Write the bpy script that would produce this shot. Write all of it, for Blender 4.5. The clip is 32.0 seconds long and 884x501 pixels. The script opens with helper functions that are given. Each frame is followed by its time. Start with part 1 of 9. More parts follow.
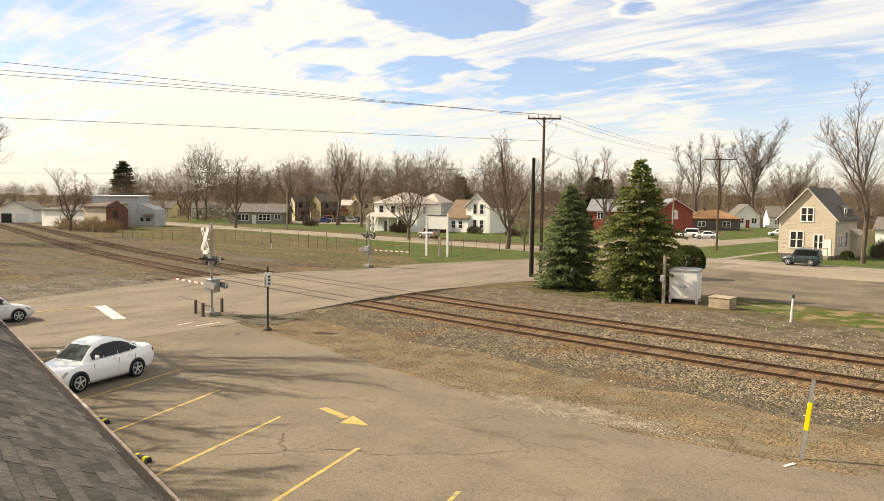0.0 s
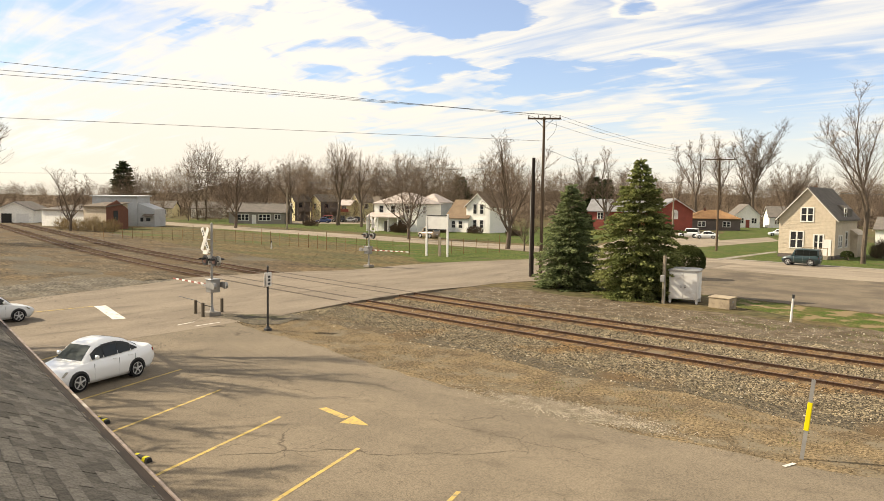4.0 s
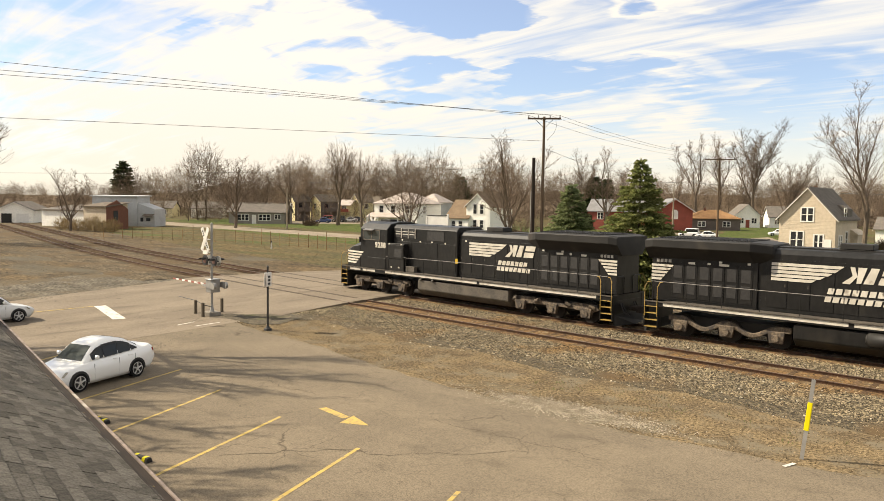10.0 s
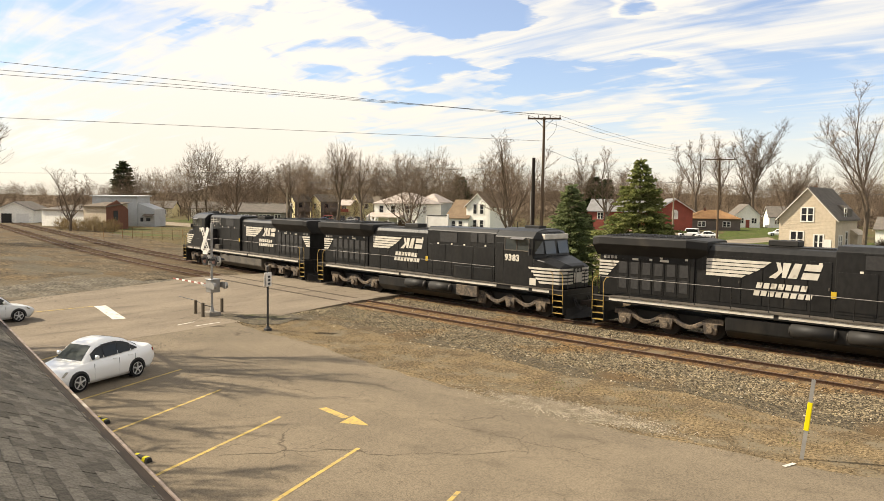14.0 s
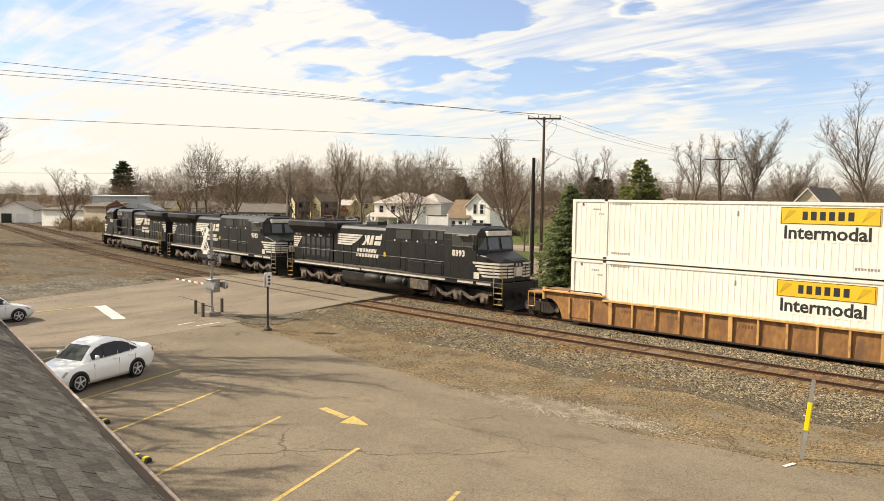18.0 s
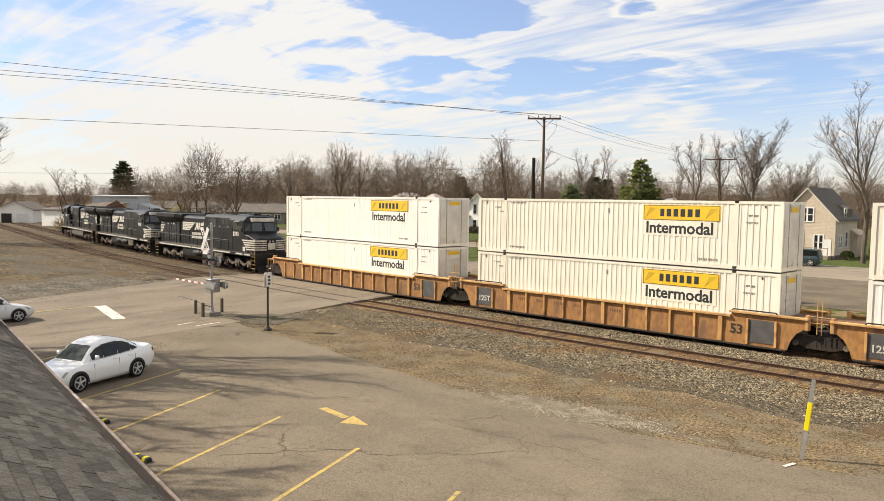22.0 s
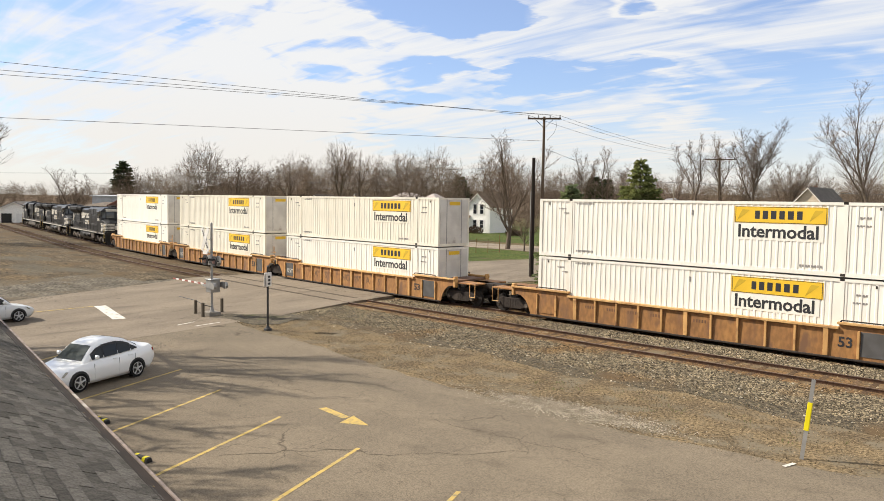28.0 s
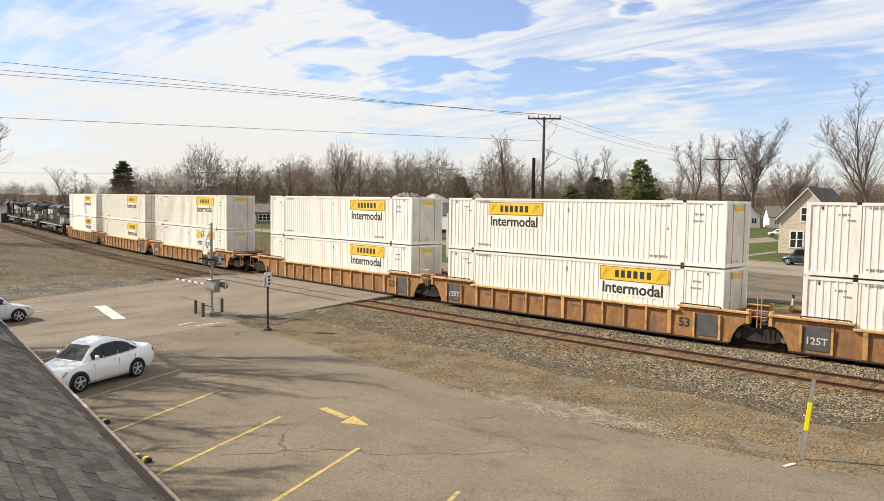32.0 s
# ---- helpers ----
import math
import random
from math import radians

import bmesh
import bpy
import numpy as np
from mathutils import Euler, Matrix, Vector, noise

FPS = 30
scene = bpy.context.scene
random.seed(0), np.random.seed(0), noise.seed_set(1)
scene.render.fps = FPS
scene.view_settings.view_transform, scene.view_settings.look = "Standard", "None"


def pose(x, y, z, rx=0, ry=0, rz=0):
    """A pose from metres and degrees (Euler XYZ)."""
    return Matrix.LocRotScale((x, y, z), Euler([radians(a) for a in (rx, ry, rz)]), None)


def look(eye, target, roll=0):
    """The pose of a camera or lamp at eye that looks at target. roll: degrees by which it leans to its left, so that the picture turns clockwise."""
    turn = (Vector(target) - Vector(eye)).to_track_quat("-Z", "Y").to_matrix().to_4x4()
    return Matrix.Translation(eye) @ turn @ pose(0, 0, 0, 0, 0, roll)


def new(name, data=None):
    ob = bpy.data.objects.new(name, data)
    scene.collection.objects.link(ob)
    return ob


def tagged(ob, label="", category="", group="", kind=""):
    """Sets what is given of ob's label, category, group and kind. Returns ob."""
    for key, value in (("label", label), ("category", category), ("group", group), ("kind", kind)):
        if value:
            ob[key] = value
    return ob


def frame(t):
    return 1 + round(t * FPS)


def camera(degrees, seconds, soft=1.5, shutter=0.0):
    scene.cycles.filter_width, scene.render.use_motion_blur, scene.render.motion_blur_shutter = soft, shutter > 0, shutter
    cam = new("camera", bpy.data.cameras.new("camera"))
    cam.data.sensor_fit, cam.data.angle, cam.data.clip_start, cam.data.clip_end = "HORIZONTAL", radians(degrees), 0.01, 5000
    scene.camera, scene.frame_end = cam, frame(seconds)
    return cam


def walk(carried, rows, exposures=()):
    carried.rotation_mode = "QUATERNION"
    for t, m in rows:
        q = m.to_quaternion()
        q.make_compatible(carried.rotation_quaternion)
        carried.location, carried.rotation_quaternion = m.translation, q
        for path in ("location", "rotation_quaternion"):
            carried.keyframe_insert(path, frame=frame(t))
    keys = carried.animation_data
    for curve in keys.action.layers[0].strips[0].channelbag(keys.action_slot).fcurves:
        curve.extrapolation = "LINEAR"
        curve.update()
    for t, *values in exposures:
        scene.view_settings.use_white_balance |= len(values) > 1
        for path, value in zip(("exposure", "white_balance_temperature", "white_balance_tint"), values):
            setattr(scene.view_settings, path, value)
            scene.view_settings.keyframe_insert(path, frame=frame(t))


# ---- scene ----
# camera: fixed under the eaves of a station building, looking along the crossing
cam = camera(61.80, 32.0, soft=0.5)
EYE = pose(0, 0, 6.12, 86.138, -0.880, 37.577)
walk(cam, [(0, EYE), (32, EYE)], [(0, 0.69, 7200, 9), (15, 0.69, 7150, 9), (18, 0.66, 6950, 9), (20.5, 0.57, 6720, 10), (24, 0.54, 6460, 10), (28, 0.52, 6340, 10), (32, 0.53, 6320, 10)])

# ---------------------------------------------------------------- world, sun
SUN_WAY = Vector((0.86, 0.42, 0.0)).normalized()     # the way the light travels over the ground
SUN_UP = radians(40)


def sky_world():
    w = bpy.data.worlds.new("sky")
    w.use_nodes = True
    nt = w.node_tree
    n, k = nt.nodes, nt.links
    n.clear()
    out = n.new("ShaderNodeOutputWorld")
    bg = n.new("ShaderNodeBackground")
    sky = n.new("ShaderNodeTexSky")
    sky.sky_type, sky.sun_disc = 'NISHITA', False
    sky.sun_elevation = SUN_UP
    sky.sun_rotation = math.atan2(-SUN_WAY.x, -SUN_WAY.y)
    sky.air_density, sky.dust_density, sky.ozone_density = 1.0, 0.5, 2.0
    tc = n.new("ShaderNodeTexCoord")
    sep = n.new("ShaderNodeSeparateXYZ")
    k.new(tc.outputs["Generated"], sep.inputs[0])

    def math_node(op, a, b=None, clamp=False):
        m = n.new("ShaderNodeMath")
        m.operation, m.use_clamp = op, clamp
        for i, v in enumerate((a, b)):
            if v is None:
                continue
            if isinstance(v, (int, float)):
                m.inputs[i].default_value = v
            else:
                k.new(v, m.inputs[i])
        return m.outputs[0]

    up = math_node('ADD', math_node('MAXIMUM', sep.outputs[2], 0.0), 0.16)
    px, py = math_node('DIVIDE', sep.outputs[0], up), math_node('DIVIDE', sep.outputs[1], up)
    com = n.new("ShaderNodeCombineXYZ")
    k.new(px, com.inputs[0])
    k.new(py, com.inputs[1])

    def cloud(rot, sx, sy, scale, detail, rough, dist, off):
        mp = n.new("ShaderNodeMapping")
        mp.inputs["Rotation"].default_value[2] = radians(rot)
        mp.inputs["Scale"].default_value = (sx, sy, 1)
        mp.inputs["Location"].default_value = off
        k.new(com.outputs[0], mp.inputs[0])
        t = n.new("ShaderNodeTexNoise")
        t.inputs["Scale"].default_value, t.inputs["Detail"].default_value = scale, detail
        t.inputs["Roughness"].default_value, t.inputs["Distortion"].default_value = rough, dist
        k.new(mp.outputs[0], t.inputs["Vector"])
        return t.outputs["Fac"]

    big = cloud(20, 1, 1.3, 0.75, 4, 0.5, 0.5, (3.1, 1.7, 0))
    fine = cloud(-34, 0.55, 3.6, 2.1, 11, 0.56, 1.5, (0.4, 5.2, 0))
    # the sky's large openings and banks, their edges torn by noise
    tear = n.new("ShaderNodeTexNoise")
    tear.inputs["Scale"].default_value, tear.inputs["Detail"].default_value, tear.inputs["Roughness"].default_value = 6.0, 6.0, 0.50
    comb = n.new("ShaderNodeMapping")
    comb.inputs["Rotation"].default_value = (0.0, radians(24), radians(36))
    comb.inputs["Scale"].default_value = (0.55, 1.0, 3.4)
    k.new(tc.outputs["Generated"], comb.inputs[0])
    k.new(comb.outputs[0], tear.inputs["Vector"])
    moved = n.new("ShaderNodeVectorMath")
    moved.operation = 'MULTIPLY_ADD'
    moved.inputs[1].default_value, moved.inputs[2].default_value = (0.12, 0.12, 0.08), (-0.06, -0.06, -0.04)
    k.new(tear.outputs["Color"], moved.inputs[0])
    way = n.new("ShaderNodeVectorMath")
    way.operation = 'ADD'
    k.new(tc.outputs["Generated"], way.inputs[0])
    k.new(moved.outputs[0], way.inputs[1])
    veil = math_node('ADD', math_node('MULTIPLY', big, 0.55), math_node('MULTIPLY', math_node('SUBTRACT', fine, 0.21), 1.5))
    openings = (((-0.898, 0.386, 0.216), 7, -0.40), ((-0.850, 0.485, 0.222), 6, -0.30), ((-0.750, 0.617, 0.236), 4, -0.22), ((-0.810, 0.543, 0.221), 5, -0.1), ((-0.773, 0.608, 0.179), 8, 0.2), ((-0.865, 0.492, 0.095), 12, 0.28), ((-0.673, 0.698, 0.244), 3, 0.3), ((-0.711, 0.660, 0.243), 2.5, -0.24),
                ((-0.585, 0.773, 0.244), 4.5, -0.46), ((-0.524, 0.818, 0.237), 4, -0.4), ((-0.486, 0.839, 0.245), 2.6, -0.3), ((-0.623, 0.757, 0.199), 3.5, -0.26), ((-0.555, 0.808, 0.200), 2.5, 0.14), ((-0.461, 0.851, 0.251), 2.2, 0.22),
                ((-0.439, 0.874, 0.209), 3.2, 0.26), ((-0.489, 0.856, 0.164), 4.0, -0.44), ((-0.584, 0.799, 0.146), 3.5, -0.2), ((-0.341, 0.915, 0.218), 5, -0.18), ((-0.274, 0.945, 0.178), 4, 0.14), ((-0.190, 0.960, 0.204), 6, -0.24),
                ((-0.311, 0.940, 0.143), 4, -0.18), ((-0.149, 0.978, 0.148), 4.5, -0.24), ((-0.219, 0.969, 0.119), 5, 0.14), ((-0.711, 0.697, 0.092), 9, 0.18), ((-0.408, 0.908, 0.092), 9, 0.1), ((-0.286, 0.942, 0.175), 4, 0.05), ((-0.373, 0.907, 0.193), 3, 0.12), ((-0.20, 0.955, 0.22), 5, -0.08), ((-0.820, 0.550, 0.150), 8, 0.22))
    for (x, y, z), degrees_, amount in openings:
        dot = n.new("ShaderNodeVectorMath")
        dot.operation = 'DOT_PRODUCT'
        dot.inputs[1].default_value = (x, y, z)
        k.new(way.outputs[0], dot.inputs[0])
        r = n.new("ShaderNodeMapRange")
        r.interpolation_type = 'SMOOTHSTEP'
        r.inputs["From Min"].default_value, r.inputs["From Max"].default_value = math.cos(radians(degrees_ * 1.7)), 1.0
        r.inputs["To Max"].default_value = amount
        k.new(dot.outputs["Value"], r.inputs["Value"])
        veil = math_node('ADD', veil, r.outputs[0])
    ramp = n.new("ShaderNodeValToRGB")
    ramp.color_ramp.elements[0].color, ramp.color_ramp.elements[1].color = (0.16, 0.16, 0.16, 1), (1, 1, 1, 1)
    ramp.color_ramp.elements[0].position, ramp.color_ramp.elements[1].position = 0.10, 0.99
    ramp.color_ramp.interpolation = 'EASE'
    k.new(math_node('MULTIPLY', veil, 0.93), ramp.inputs[0])
    # haze thickens towards the horizon
    low = math_node('SUBTRACT', 1.0, math_node('MULTIPLY', math_node('MAXIMUM', sep.outputs[2], 0.0), 6.0), True)
    cover = math_node('MAXIMUM', ramp.outputs[0], math_node('MULTIPLY', low, 0.92))
    tone = n.new("ShaderNodeMixRGB")
    tone.inputs[1].default_value, tone.inputs[2].default_value = (0.63, 0.625, 0.615, 1), (0.635, 0.595, 0.53, 1)
    k.new(low, tone.inputs[0])
    gain = n.new("ShaderNodeVectorMath")
    gain.operation = 'MULTIPLY'
    gain.inputs[1].default_value = (0.090, 0.098, 0.118)
    k.new(sky.outputs[0], gain.inputs[0])
    mix = n.new("ShaderNodeMixRGB")
    k.new(tone.outputs[0], mix.inputs[2])
    k.new(cover, mix.inputs[0])
    k.new(gain.outputs[0], mix.inputs[1])
    k.new(mix.outputs[0], bg.inputs[0])
    bg.inputs[1].default_value = 1.0
    k.new(bg.outputs[0], out.inputs[0])
    scene.world = w


sky_world()
sun = new("sun", bpy.data.lights.new("sun", 'SUN'))
sun.data.energy, sun.data.angle, sun.data.color = 5.0, radians(0.5), (1.0, 0.92, 0.79)
sun.matrix_world = look((0, 0, 60), Vector((0, 0, 60)) + SUN_WAY * math.cos(SUN_UP) - Vector((0, 0, math.sin(SUN_UP))))


# ---------------------------------------------------------------- materials
def mat(name, c1, c2=None, scale=3.0, rough=0.8, bump=0.0, metal=0.0, fine=None, island=0.0, per_object=0.0,
        stain=None, stain_scale=0.4, stain_at=(0.52, 0.70), bump_scale=None, stretch=(1, 1, 1), spec=0.5):
    """Two tones mixed by noise at two scales, a stain tone with a shape of its own, and fine relief."""
    c2 = c2 or tuple(v * 0.8 for v in c1)
    m = bpy.data.materials.new(name)
    m.use_nodes = True
    nt = m.node_tree
    n, k = nt.nodes, nt.links
    b = n["Principled BSDF"]
    b.inputs["Roughness"].default_value, b.inputs["Metallic"].default_value = rough, metal
    b.inputs["Specular IOR Level"].default_value = min(spec, 0.10) if rough >= 0.9 else spec
    tc = n.new("ShaderNodeTexCoord")
    mp = n.new("ShaderNodeMapping")
    mp.inputs["Scale"].default_value = stretch
    k.new(tc.outputs["Object"], mp.inputs[0])

    def tex(s, d):
        t = n.new("ShaderNodeTexNoise")
        t.inputs["Scale"].default_value, t.inputs["Detail"].default_value = s, d
        k.new(mp.outputs[0], t.inputs["Vector"])
        return t.outputs["Fac"]

    def ramp(sock, lo, hi):
        r = n.new("ShaderNodeMapRange")
        r.interpolation_type = 'SMOOTHSTEP'
        r.inputs["From Min"].default_value, r.inputs["From Max"].default_value = lo, hi
        k.new(sock, r.inputs["Value"])
        return r.outputs[0]

    def mixed(fac, a, c):
        x = n.new("ShaderNodeMixRGB")
        for i, v in ((0, fac), (1, a), (2, c)):
            if isinstance(v, tuple):
                x.inputs[i].default_value = (*v, 1)
            elif isinstance(v, float):
                x.inputs[i].default_value = v
            else:
                k.new(v, x.inputs[i])
        return x.outputs[0]

    col = mixed(ramp(tex(scale, 6), 0.33, 0.67), c1, c2)
    if fine:
        f_scale, f_amount = fine
        t = ramp(tex(f_scale, 4), 0.3, 0.7)
        v = n.new("ShaderNodeMapRange")
        v.inputs["To Min"].default_value, v.inputs["To Max"].default_value = 1 - f_amount, 1 + f_amount
        k.new(t, v.inputs["Value"])
        s = n.new("ShaderNodeVectorMath")
        s.operation = 'SCALE'
        k.new(col, s.inputs[0])
        k.new(v.outputs[0], s.inputs["Scale"])
        col = s.outputs[0]
    if stain:
        col = mixed(ramp(tex(stain_scale, 7), *stain_at), col, stain)
    for amount, node, sock in ((island, "ShaderNodeNewGeometry", "Random Per Island"), (per_object, "ShaderNodeObjectInfo", "Random")):
        if amount:
            g = n.new(node)
            v = n.new("ShaderNodeMapRange")
            v.inputs["To Min"].default_value, v.inputs["To Max"].default_value = 1 - amount, 1 + amount
            k.new(g.outputs[sock], v.inputs["Value"])
            s = n.new("ShaderNodeVectorMath")
            s.operation = 'SCALE'
            k.new(col, s.inputs[0])
            k.new(v.outputs[0], s.inputs["Scale"])
            col = s.outputs[0]
    k.new(col, b.inputs["Base Color"])
    if bump:
        bp = n.new("ShaderNodeBump")
        bp.inputs["Strength"].default_value = bump
        bp.inputs["Distance"].default_value = 0.02
        k.new(tex(bump_scale or scale * 6, 5), bp.inputs["Height"])
        k.new(bp.outputs[0], b.inputs["Normal"])
    return m


def glass_mat(name, tint=(0.03, 0.035, 0.04), spec=0.7):
    m = bpy.data.materials.new(name)
    m.use_nodes = True
    b = m.node_tree.nodes["Principled BSDF"]
    b.inputs["Base Color"].default_value = (*tint, 1)
    b.inputs["Roughness"].default_value, b.inputs["Specular IOR Level"].default_value = 0.06, spec
    return m



def leaf_mat(name, c1, c2, vary=0.45):
    """Needles and leaves: matt, varied shoot by shoot, a little light passing through."""
    m = mat(name, c1, c2, 0.9, 1.0, island=vary, spec=0.1)
    n, k = m.node_tree.nodes, m.node_tree.links
    b, out = n["Principled BSDF"], n["Material Output"]
    tr, mx = n.new("ShaderNodeBsdfTranslucent"), n.new("ShaderNodeMixShader")
    mx.inputs[0].default_value = 0.42
    k.new(b.inputs["Base Color"].links[0].from_socket, tr.inputs[0])
    k.new(b.outputs[0], mx.inputs[1])
    k.new(tr.outputs[0], mx.inputs[2])
    k.new(mx.outputs[0], out.inputs[0])
    return m


def crazed(m, scale):
    """Adds the fine wandering cracks of old asphalt, in patches."""
    n, k = m.node_tree.nodes, m.node_tree.links
    b = n["Principled BSDF"]
    tc, warp, add = n.new("ShaderNodeTexCoord"), n.new("ShaderNodeTexNoise"), n.new("ShaderNodeVectorMath")
    warp.inputs["Scale"].default_value, warp.inputs["Detail"].default_value = 0.9, 5.0
    add.operation = 'MULTIPLY_ADD'
    add.inputs[1].default_value = (1.5, 1.5, 0.0)
    k.new(tc.outputs["Object"], warp.inputs["Vector"])
    k.new(warp.outputs["Color"], add.inputs[0])
    k.new(tc.outputs["Object"], add.inputs[2])
    for s, wide, depth in ((scale, 0.010, 0.50), (scale * 3.1, 0.022, 0.30)):
        v, r, where, w, mul = n.new("ShaderNodeTexVoronoi"), n.new("ShaderNodeMapRange"), n.new("ShaderNodeTexNoise"), n.new("ShaderNodeMapRange"), n.new("ShaderNodeMath")
        v.feature = 'DISTANCE_TO_EDGE'
        v.inputs["Scale"].default_value = s
        k.new(add.outputs[0], v.inputs["Vector"])
        r.inputs["From Min"].default_value, r.inputs["From Max"].default_value = 0.0, wide
        r.inputs["To Min"].default_value, r.inputs["To Max"].default_value = depth, 0.0
        k.new(v.outputs["Distance"], r.inputs["Value"])
        where.inputs["Scale"].default_value, where.inputs["Detail"].default_value = s * 0.55, 3.0
        k.new(tc.outputs["Object"], where.inputs["Vector"])
        w.inputs["From Min"].default_value, w.inputs["From Max"].default_value = 0.46, 0.60
        k.new(where.outputs["Fac"], w.inputs["Value"])
        mul.operation = 'MULTIPLY'
        k.new(r.outputs[0], mul.inputs[0])
        k.new(w.outputs[0], mul.inputs[1])
        inv, sc = n.new("ShaderNodeMath"), n.new("ShaderNodeVectorMath")
        inv.operation, inv.inputs[0].default_value, sc.operation = 'SUBTRACT', 1.0, 'SCALE'
        k.new(mul.outputs[0], inv.inputs[1])
        k.new(b.inputs["Base Color"].links[0].from_socket, sc.inputs[0])
        k.new(inv.outputs[0], sc.inputs["Scale"])
        k.new(sc.outputs[0], b.inputs["Base Color"])
    return m


